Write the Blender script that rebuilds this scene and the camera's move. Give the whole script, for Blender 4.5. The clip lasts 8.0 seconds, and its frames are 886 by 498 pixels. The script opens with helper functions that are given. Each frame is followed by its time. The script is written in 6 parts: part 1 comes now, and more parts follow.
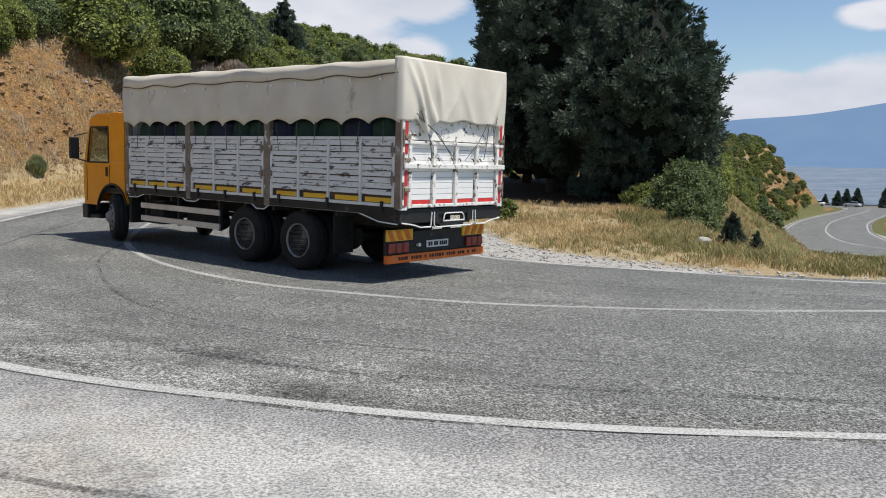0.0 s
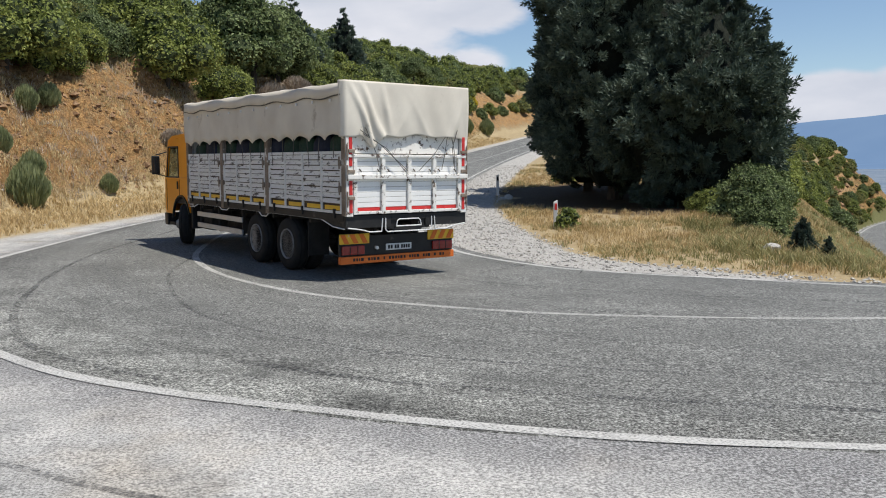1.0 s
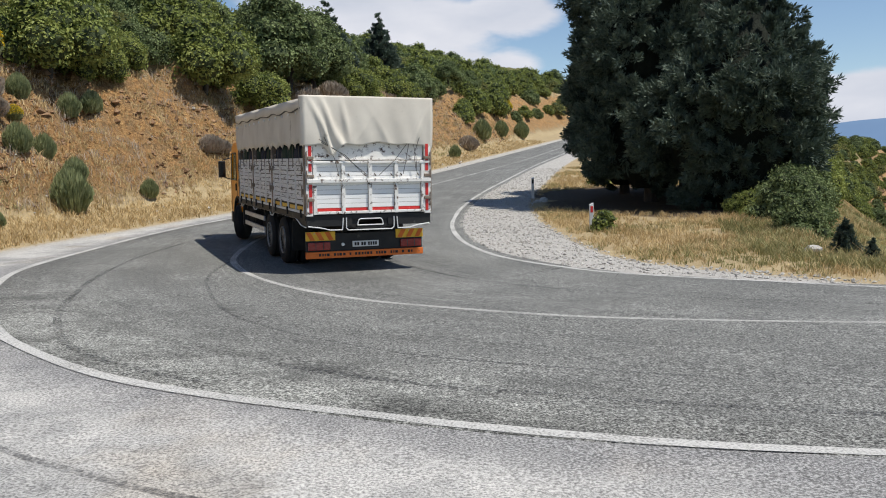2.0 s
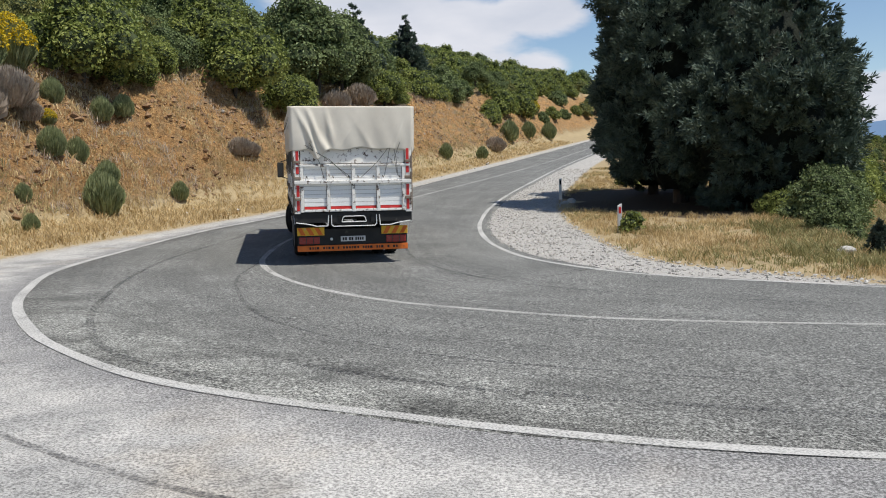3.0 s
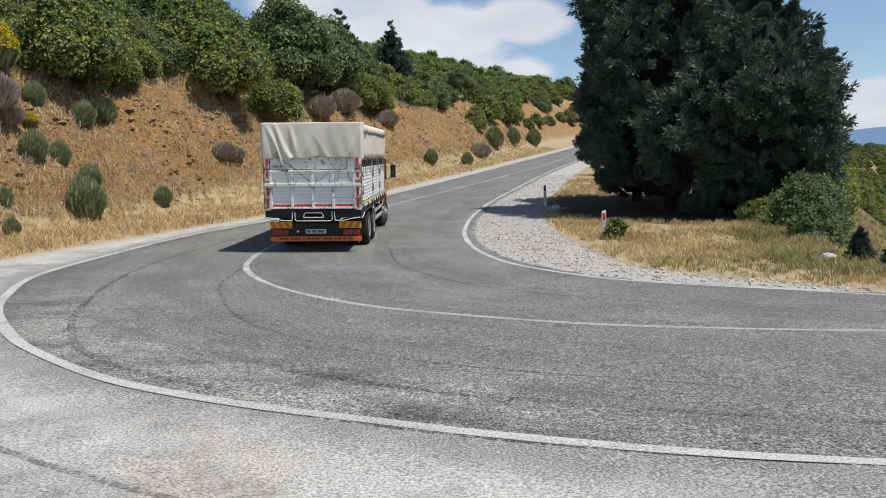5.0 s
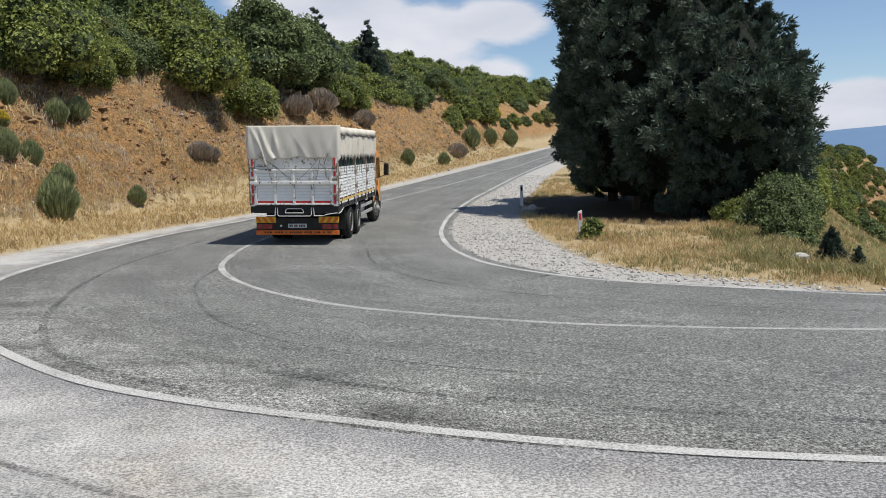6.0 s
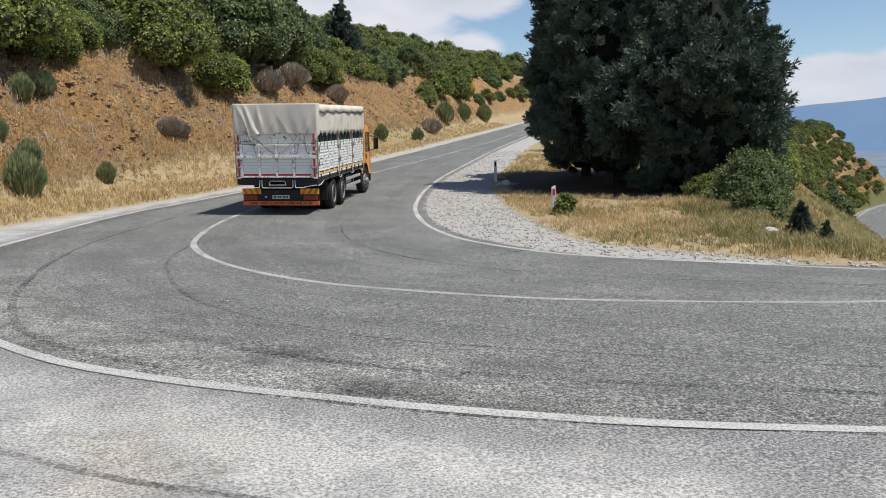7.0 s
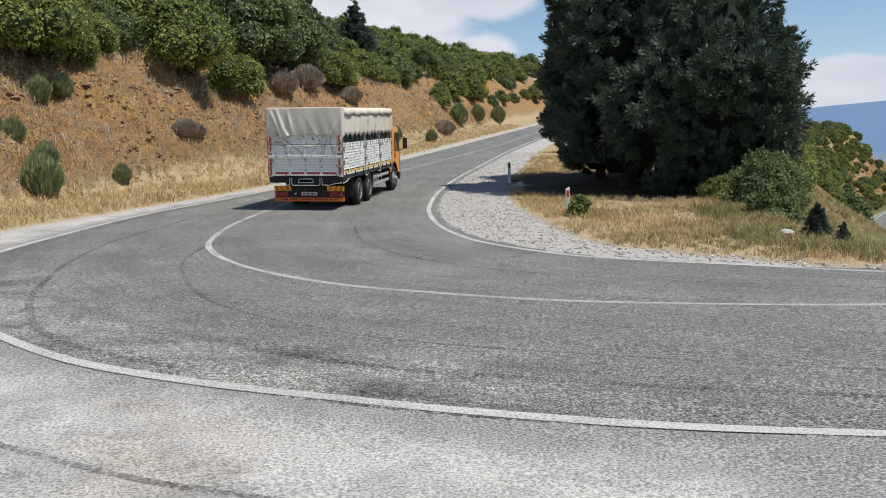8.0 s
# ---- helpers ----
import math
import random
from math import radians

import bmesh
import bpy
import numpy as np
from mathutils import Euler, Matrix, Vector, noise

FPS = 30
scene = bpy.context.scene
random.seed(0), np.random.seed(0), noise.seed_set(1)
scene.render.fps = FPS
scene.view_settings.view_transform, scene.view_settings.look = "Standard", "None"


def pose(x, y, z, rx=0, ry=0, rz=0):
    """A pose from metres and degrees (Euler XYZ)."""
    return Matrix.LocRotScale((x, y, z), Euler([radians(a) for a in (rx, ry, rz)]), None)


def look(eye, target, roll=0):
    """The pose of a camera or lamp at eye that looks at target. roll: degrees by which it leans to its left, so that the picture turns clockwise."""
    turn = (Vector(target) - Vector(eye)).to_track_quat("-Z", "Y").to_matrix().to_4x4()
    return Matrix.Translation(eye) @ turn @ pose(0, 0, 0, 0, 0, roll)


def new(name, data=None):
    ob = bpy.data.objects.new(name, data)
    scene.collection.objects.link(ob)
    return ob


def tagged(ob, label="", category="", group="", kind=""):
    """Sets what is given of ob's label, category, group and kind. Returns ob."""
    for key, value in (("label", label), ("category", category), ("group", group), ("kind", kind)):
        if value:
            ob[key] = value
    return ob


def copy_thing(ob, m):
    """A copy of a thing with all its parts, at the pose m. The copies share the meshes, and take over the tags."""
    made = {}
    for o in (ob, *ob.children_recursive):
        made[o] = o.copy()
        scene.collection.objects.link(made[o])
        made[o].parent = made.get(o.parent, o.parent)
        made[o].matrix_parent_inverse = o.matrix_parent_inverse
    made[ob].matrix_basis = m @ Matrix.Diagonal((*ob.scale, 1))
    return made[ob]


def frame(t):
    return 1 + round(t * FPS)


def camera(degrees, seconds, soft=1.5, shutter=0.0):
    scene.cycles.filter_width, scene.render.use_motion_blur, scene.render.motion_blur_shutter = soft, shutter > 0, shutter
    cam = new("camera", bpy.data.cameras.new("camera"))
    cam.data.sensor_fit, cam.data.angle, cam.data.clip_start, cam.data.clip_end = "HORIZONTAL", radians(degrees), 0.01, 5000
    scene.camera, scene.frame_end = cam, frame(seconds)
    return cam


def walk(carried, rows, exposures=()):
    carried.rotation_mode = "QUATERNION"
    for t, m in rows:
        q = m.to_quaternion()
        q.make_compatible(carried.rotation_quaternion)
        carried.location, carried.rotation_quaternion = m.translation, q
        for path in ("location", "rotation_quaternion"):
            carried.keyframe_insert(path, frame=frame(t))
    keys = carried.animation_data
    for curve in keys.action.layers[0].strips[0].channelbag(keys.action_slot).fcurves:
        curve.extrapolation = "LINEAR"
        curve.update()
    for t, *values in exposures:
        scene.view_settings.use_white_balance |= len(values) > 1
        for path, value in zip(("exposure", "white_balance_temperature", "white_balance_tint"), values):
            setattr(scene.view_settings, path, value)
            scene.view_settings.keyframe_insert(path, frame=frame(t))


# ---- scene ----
EYE_Z = 2.07
cam = camera(56.7, 8.0, 1.0)
# a hand-held camera that stands still and only turns: seconds, yaw, pitch, roll
TURNS = [(0.0, 0.1, -6.98, -0.81), (0.2, 1.55, -6.93, -0.37), (0.5, 2.77, -6.83, 0.02), (0.7, 3.4, -6.75, 0.15), (1.0, 4.23, -6.26, 0.47),
         (1.5, 5.43, -6.05, 0.71), (1.7, 5.93, -6.03, 0.8), (2.8, 8.23, -5.91, 1.17), (3.0, 8.53, -5.87, 1.19), (3.5, 8.76, -5.75, 1.21),
         (3.7, 8.3, -5.77, 1.18), (4.0, 7.26, -5.79, 1.11), (4.2, 7.02, -5.77, 1.01), (4.5, 7.23, -5.65, 0.92), (4.7, 7.5, -5.57, 0.9),
         (5.8, 6.92, -5.42, 0.83), (6.0, 5.88, -5.52, 0.77), (6.2, 4.79, -5.67, 0.72), (6.5, 3.64, -6.69, 0.63), (6.7, 3.67, -7.27, 0.7),
         (7.0, 4.06, -7.23, 0.84), (7.5, 4.54, -7.16, 0.92), (8.0, 5.02, -7.11, 0.84)]
walk(cam, [(t, pose(0, 0, EYE_Z, 90 + p, r, y)) for t, y, p, r in TURNS], [(0.0, 0.17), (8.0, 0.17)])

# ---------------------------------------------------------------- sky and sun
SUN = Vector((1.45, -0.42, 3.2)).normalized()


def make_world():
    world = bpy.data.worlds.new("sky")
    scene.world = world
    world.use_nodes = True
    nt = world.node_tree
    nt.nodes.clear()
    out = nt.nodes.new("ShaderNodeOutputWorld")
    bg = nt.nodes.new("ShaderNodeBackground")
    sky = nt.nodes.new("ShaderNodeTexSky")
    sky.sky_type = "NISHITA"
    sky.sun_disc = False
    sky.sun_elevation = math.asin(SUN.z)
    sky.sun_rotation = math.atan2(SUN.x, SUN.y)
    sky.altitude, sky.air_density, sky.dust_density, sky.ozone_density = 900, 1.0, 0.15, 2.5
    bg.inputs["Strength"].default_value = 0.1
    co = nt.nodes.new("ShaderNodeTexCoord")
    mp = nt.nodes.new("ShaderNodeMapping")
    mp.inputs["Scale"].default_value = (1.0, 1.0, 2.6)
    mp.inputs["Location"].default_value = (0.35, 0.1, 0.0)
    nt.links.new(co.outputs["Generated"], mp.inputs["Vector"])
    no = nt.nodes.new("ShaderNodeTexNoise")
    no.inputs["Scale"].default_value = 4.2
    no.inputs["Detail"].default_value = 9
    no.inputs["Roughness"].default_value = 0.55
    nt.links.new(mp.outputs["Vector"], no.inputs["Vector"])
    # the two banks of cumulus: each a soft lobe round a direction, broken up by the noise
    total = None
    for az, el, rad, weight in CLOUDS:
        d = (-math.sin(radians(az)) * math.cos(radians(el)), math.cos(radians(az)) * math.cos(radians(el)), math.sin(radians(el)))
        sub = nt.nodes.new("ShaderNodeVectorMath")
        sub.operation = "SUBTRACT"
        sub.inputs[1].default_value = d
        nt.links.new(co.outputs["Generated"], sub.inputs[0])
        sc = nt.nodes.new("ShaderNodeVectorMath")
        sc.operation = "MULTIPLY"
        sc.inputs[1].default_value = (1, 1, 2.2)
        nt.links.new(sub.outputs[0], sc.inputs[0])
        ln = nt.nodes.new("ShaderNodeVectorMath")
        ln.operation = "LENGTH"
        nt.links.new(sc.outputs[0], ln.inputs[0])
        mr = nt.nodes.new("ShaderNodeMapRange")
        mr.interpolation_type = "SMOOTHSTEP"
        mr.inputs["From Min"].default_value, mr.inputs["From Max"].default_value = rad, rad * 0.25
        mr.inputs["To Min"].default_value, mr.inputs["To Max"].default_value = 0.0, weight
        nt.links.new(ln.outputs["Value"], mr.inputs["Value"])
        if total is None:
            total = mr.outputs["Result"]
        else:
            mx = nt.nodes.new("ShaderNodeMath")
            mx.operation = "MAXIMUM"
            nt.links.new(total, mx.inputs[0])
            nt.links.new(mr.outputs["Result"], mx.inputs[1])
            total = mx.outputs[0]
    add = nt.nodes.new("ShaderNodeMath")
    add.operation = "ADD"
    nt.links.new(no.outputs["Fac"], add.inputs[0])
    nt.links.new(total, add.inputs[1])
    ramp = nt.nodes.new("ShaderNodeMapRange")
    ramp.interpolation_type = "SMOOTHSTEP"
    ramp.inputs["From Min"].default_value, ramp.inputs["From Max"].default_value = 0.66, 0.84
    nt.links.new(add.outputs[0], ramp.inputs["Value"])
    shade = nt.nodes.new("ShaderNodeMapRange")
    shade.inputs["From Min"].default_value, shade.inputs["From Max"].default_value = 0.3, 0.7
    no2 = nt.nodes.new("ShaderNodeTexNoise")
    no2.inputs["Scale"].default_value = 6.0
    no2.inputs["Detail"].default_value = 6
    nt.links.new(mp.outputs["Vector"], no2.inputs["Vector"])
    nt.links.new(no2.outputs["Fac"], shade.inputs["Value"])
    white = nt.nodes.new("ShaderNodeMix")
    white.data_type = "RGBA"
    white.inputs["A"].default_value = (5.0, 5.4, 6.3, 1)
    white.inputs["B"].default_value = (7.3, 7.35, 7.85, 1)
    nt.links.new(shade.outputs["Result"], white.inputs["Factor"])
    mix = nt.nodes.new("ShaderNodeMix")
    mix.data_type = "RGBA"
    nt.links.new(ramp.outputs["Result"], mix.inputs["Factor"])
    nt.links.new(sky.outputs["Color"], mix.inputs["A"])
    nt.links.new(white.outputs["Result"], mix.inputs["B"])
    nt.links.new(mix.outputs["Result"], bg.inputs["Color"])
    nt.links.new(bg.outputs["Background"], out.inputs["Surface"])


# azimuth to the left of ahead, elevation, radius, strength
CLOUDS = [(7.5, 8.2, 0.16, 0.4), (13.5, 9.6, 0.16, 0.4), (1.8, 9.6, 0.1, 0.36), (3.0, 6.6, 0.1, 0.3), (-17.5, 3.4, 0.12, 0.45), (-21.5, 3.6, 0.12, 0.5), (-26, 3.9, 0.13, 0.5), (-30.5, 4.2, 0.13, 0.5), (-27.0, 8.4, 0.055, 0.34), (-31, 9.0, 0.1, 0.34), (-60, 9, 0.3, 0.25),
          (60, 14, 0.4, 0.25), (150, 12, 0.5, 0.25), (-130, 14, 0.5, 0.25)]
make_world()
sun = new("sun", bpy.data.lights.new("sun", "SUN"))
sun.data.energy, sun.data.angle, sun.data.color = 4.2, radians(0.55), (1.0, 0.955, 0.88)
sun.matrix_world = look(SUN * 50, (0, 0, 0))


# ---------------------------------------------------------------- materials
def rgb(c):
    return (*c, 1.0)


def material(name, dark, light, rough=0.8, metal=0.0, scale=4.0, fine=60.0, bump=0.3, bump_dist=0.01, spec=0.3, per_object=0.0,
             per_island=0.0, stretch=(1, 1, 1), grain=0.35, dirt=None, dirt_cut=0.62, dirt_scale=3.0, translucent=0.0):
    """A two-scale surface: patches between two colours, fine grain, bump, and stains with a shape of their own."""
    m = bpy.data.materials.new(name)
    m.use_nodes = True
    nt = m.node_tree
    b = nt.nodes["Principled BSDF"]
    co = nt.nodes.new("ShaderNodeTexCoord")
    mp = nt.nodes.new("ShaderNodeMapping")
    mp.inputs["Scale"].default_value = stretch
    nt.links.new(co.outputs["Object"], mp.inputs["Vector"])
    n1 = nt.nodes.new("ShaderNodeTexNoise")
    n1.inputs["Scale"].default_value, n1.inputs["Detail"].default_value = scale, 5
    n2 = nt.nodes.new("ShaderNodeTexNoise")
    n2.inputs["Scale"].default_value, n2.inputs["Detail"].default_value = fine, 3
    for n in (n1, n2):
        nt.links.new(mp.outputs["Vector"], n.inputs["Vector"])
    a = nt.nodes.new("ShaderNodeMapRange")
    a.inputs["From Min"].default_value, a.inputs["From Max"].default_value = 0.3, 0.7
    a.inputs["To Max"].default_value = 1.0 - grain
    nt.links.new(n1.outputs["Fac"], a.inputs["Value"])
    g = nt.nodes.new("ShaderNodeMapRange")
    g.inputs["From Min"].default_value, g.inputs["From Max"].default_value = 0.3, 0.7
    g.inputs["To Max"].default_value = grain
    nt.links.new(n2.outputs["Fac"], g.inputs["Value"])
    s = nt.nodes.new("ShaderNodeMath")
    s.operation = "ADD"
    nt.links.new(a.outputs[0], s.inputs[0])
    nt.links.new(g.outputs[0], s.inputs[1])
    fac = s.outputs[0]
    if per_object or per_island:
        src = nt.nodes.new("ShaderNodeObjectInfo").outputs["Random"] if per_object else nt.nodes.new("ShaderNodeNewGeometry").outputs["Random Per Island"]
        r = nt.nodes.new("ShaderNodeMapRange")
        k = per_object or per_island
        r.inputs["To Min"].default_value, r.inputs["To Max"].default_value = -k, k
        nt.links.new(src, r.inputs["Value"])
        s2 = nt.nodes.new("ShaderNodeMath")
        s2.operation = "ADD"
        s2.use_clamp = True
        nt.links.new(fac, s2.inputs[0])
        nt.links.new(r.outputs[0], s2.inputs[1])
        fac = s2.outputs[0]
    mix = nt.nodes.new("ShaderNodeMix")
    mix.data_type = "RGBA"
    mix.inputs["A"].default_value, mix.inputs["B"].default_value = rgb(dark), rgb(light)
    nt.links.new(fac, mix.inputs["Factor"])
    col = mix.outputs["Result"]
    if dirt:
        n3 = nt.nodes.new("ShaderNodeTexNoise")
        n3.inputs["Scale"].default_value, n3.inputs["Detail"].default_value, n3.inputs["Roughness"].default_value = dirt_scale, 8, 0.7
        nt.links.new(mp.outputs["Vector"], n3.inputs["Vector"])
        cut = nt.nodes.new("ShaderNodeMapRange")
        cut.inputs["From Min"].default_value, cut.inputs["From Max"].default_value = dirt_cut - 0.03, dirt_cut + 0.05
        nt.links.new(n3.outputs["Fac"], cut.inputs["Value"])
        mix2 = nt.nodes.new("ShaderNodeMix")
        mix2.data_type = "RGBA"
        mix2.inputs["B"].default_value = rgb(dirt)
        nt.links.new(col, mix2.inputs["A"])
        nt.links.new(cut.outputs[0], mix2.inputs["Factor"])
        col = mix2.outputs["Result"]
    nt.links.new(col, b.inputs["Base Color"])
    b.inputs["Roughness"].default_value, b.inputs["Metallic"].default_value = rough, metal
    b.inputs["Specular IOR Level"].default_value = spec
    if bump:
        bp = nt.nodes.new("ShaderNodeBump")
        bp.inputs["Strength"].default_value, bp.inputs["Distance"].default_value = bump, bump_dist
        nt.links.new(n2.outputs["Fac"], bp.inputs["Height"])
        nt.links.new(bp.outputs["Normal"], b.inputs["Normal"])
    if translucent:
        tr = nt.nodes.new("ShaderNodeBsdfTranslucent")
        nt.links.new(col, tr.inputs["Color"])
        ms = nt.nodes.new("ShaderNodeMixShader")
        ms.inputs["Fac"].default_value = translucent
        nt.links.new(b.outputs[0], ms.inputs[1])
        nt.links.new(tr.outputs[0], ms.inputs[2])
        nt.links.new(ms.outputs[0], nt.nodes["Material Output"].inputs["Surface"])
    return m


def ground_material():
    """Chip-seal lay-by, loose gravel, cut soil, dry grass and the haze-tinted far valley, zoned by the sheet's own
    attributes.
    """
    m = bpy.data.materials.new("hillside_ground")
    m.use_nodes = True
    nt = m.node_tree
    b = nt.nodes["Principled BSDF"]
    co = nt.nodes.new("ShaderNodeTexCoord")

    def noise_tex(scale, detail=5, rough=0.55):
        n = nt.nodes.new("ShaderNodeTexNoise")
        n.inputs["Scale"].default_value, n.inputs["Detail"].default_value, n.inputs["Roughness"].default_value = scale, detail, rough
        nt.links.new(co.outputs["Object"], n.inputs["Vector"])
        return n.outputs["Fac"]

    def ramp(value, stops):
        r = nt.nodes.new("ShaderNodeValToRGB")
        e = r.color_ramp.elements
        while len(e) < len(stops):
            e.new(0.5)
        for k, (p, c) in enumerate(stops):
            e[k].position, e[k].color = p, rgb(c)
        nt.links.new(value, r.inputs["Fac"])
        return r.outputs["Color"]

    def mixed(fac, x, y, mode="MIX"):
        n = nt.nodes.new("ShaderNodeMix")
        n.data_type = "RGBA"
        n.blend_type = mode
        for sock, v in (("Factor", fac), ("A", x), ("B", y)):
            if isinstance(v, float):
                n.inputs[sock].default_value = v
            else:
                nt.links.new(v, n.inputs[sock])
        return n.outputs["Result"]

    def zone(name, soften, lo=0.35, hi=0.65):
        at = nt.nodes.new("ShaderNodeAttribute")
        at.attribute_name = name
        s = nt.nodes.new("ShaderNodeMath")
        s.operation = "MULTIPLY_ADD"
        nt.links.new(soften, s.inputs[0])
        s.inputs[1].default_value = 0.9
        nt.links.new(at.outputs["Fac"], s.inputs[2])
        r = nt.nodes.new("ShaderNodeMapRange")
        r.inputs["From Min"].default_value, r.inputs["From Max"].default_value = lo + 0.45, hi + 0.45
        nt.links.new(s.outputs[0], r.inputs["Value"])
        return r.outputs[0]

    big, mid, small, tiny = noise_tex(0.35, 6), noise_tex(1.6, 6, 0.65), noise_tex(14, 4, 0.7), noise_tex(48, 3, 0.75)
    soil = mixed(0.45, ramp(mid, [(0.3, (0.21, 0.1, 0.038)), (0.48, (0.43, 0.218, 0.08)), (0.68, (0.56, 0.35, 0.15))]),
                 ramp(small, [(0.34, (0.06, 0.035, 0.02)), (0.47, (0.32, 0.18, 0.08)), (0.66, (0.62, 0.44, 0.22))]))
    soil = mixed(1.0, soil, ramp(noise_tex(4.5, 9, 0.72), [(0.36, (0.4, 0.37, 0.34)), (0.47, (0.95, 0.94, 0.92)), (0.64, (1.25, 1.22, 1.15))]), "MULTIPLY")
    dry = mixed(0.5, ramp(mid, [(0.3, (0.27, 0.2, 0.105)), (0.6, (0.42, 0.33, 0.19))]),
                ramp(small, [(0.3, (0.19, 0.135, 0.07)), (0.7, (0.52, 0.42, 0.25))]))
    green = mixed(0.5, ramp(mid, [(0.3, (0.07, 0.08, 0.025)), (0.7, (0.17, 0.16, 0.06))]),
                  ramp(small, [(0.3, (0.05, 0.06, 0.02)), (0.7, (0.2, 0.18, 0.07))]))
    gravel = mixed(0.65, ramp(mid, [(0.3, (0.3, 0.285, 0.26)), (0.65, (0.43, 0.41, 0.38))]),
                   ramp(noise_tex(70, 3, 0.7), [(0.36, (0.19, 0.18, 0.16)), (0.5, (0.41, 0.39, 0.36)), (0.64, (0.68, 0.66, 0.62))]))
    chip = mixed(0.6, ramp(big, [(0.35, (0.34, 0.33, 0.31)), (0.62, (0.5, 0.48, 0.445))]),
                 ramp(tiny, [(0.37, (0.06, 0.06, 0.057)), (0.47, (0.38, 0.37, 0.35)), (0.61, (0.8, 0.78, 0.735))]))
    tar = mixed(0.75, ramp(big, [(0.35, (0.2, 0.198, 0.195)), (0.62, (0.27, 0.266, 0.26))]),
                ramp(tiny, [(0.37, (0.035, 0.035, 0.034)), (0.48, (0.15, 0.149, 0.146)), (0.61, (0.5, 0.49, 0.48))]))
    stain = ramp(noise_tex(0.9, 7, 0.6), [(0.44, (1, 1, 1)), (0.58, (0.72, 0.73, 0.74)), (0.75, (0.42, 0.43, 0.44))])
    rust = ramp(noise_tex(0.55, 5, 0.5), [(0.55, (1, 1, 1)), (0.7, (1.0, 0.93, 0.84))])
    chip = mixed(1.0, mixed(1.0, chip, stain, "MULTIPLY"), rust, "MULTIPLY")
    # far fields in grey-blue: haze put into their colour
    haze_plain = mixed(0.5, ramp(noise_tex(0.004, 5), [(0.35, (0.13, 0.18, 0.25)), (0.65, (0.22, 0.26, 0.31))]),
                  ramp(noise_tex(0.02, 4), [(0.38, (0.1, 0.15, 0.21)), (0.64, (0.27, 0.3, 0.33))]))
    col = mixed(zone("green", mid), dry, green)
    soil_zone = zone("soil", mid)
    col = mixed(soil_zone, col, soil)
    # brown needle litter, its dark tone also deepening the conifers' shade
    shade_litter = ramp(small, [(0.32, (0.035, 0.025, 0.017)), (0.55, (0.1, 0.07, 0.042)), (0.72, (0.19, 0.14, 0.085))])
    col = mixed(zone("shade_litter", mid), col, shade_litter)
    col = mixed(zone("gravel", small), col, gravel)
    col = mixed(zone("chip", small), col, chip)
    col = mixed(zone("tar", mid, 0.3, 0.95), col, tar)
    col = mixed(zone("haze_plain", big), col, haze_plain)
    nt.links.new(col, b.inputs["Base Color"])
    b.inputs["Roughness"].default_value = 0.9
    b.inputs["Specular IOR Level"].default_value = 0.2
    bp = nt.nodes.new("ShaderNodeBump")
    bp.inputs["Strength"].default_value, bp.inputs["Distance"].default_value = 0.6, 0.012
    nt.links.new(tiny, bp.inputs["Height"])
    bp2 = nt.nodes.new("ShaderNodeBump")
    bp2.inputs["Strength"].default_value, bp2.inputs["Distance"].default_value = 0.5, 0.03
    nt.links.new(small, bp2.inputs["Height"])
    nt.links.new(bp.outputs["Normal"], bp2.inputs["Normal"])
    # broken, crumbling relief on the cut earth only
    crumble = nt.nodes.new("ShaderNodeMath")
    crumble.operation = "MULTIPLY"
    nt.links.new(soil_zone, crumble.inputs[0])
    nt.links.new(noise_tex(2.4, 8, 0.75), crumble.inputs[1])
    bp3 = nt.nodes.new("ShaderNodeBump")
    bp3.inputs["Strength"].default_value, bp3.inputs["Distance"].default_value = 0.9, 0.45
    nt.links.new(crumble.outputs[0], bp3.inputs["Height"])
    nt.links.new(bp2.outputs["Normal"], bp3.inputs["Normal"])
    nt.links.new(bp3.outputs["Normal"], b.inputs["Normal"])
    return m


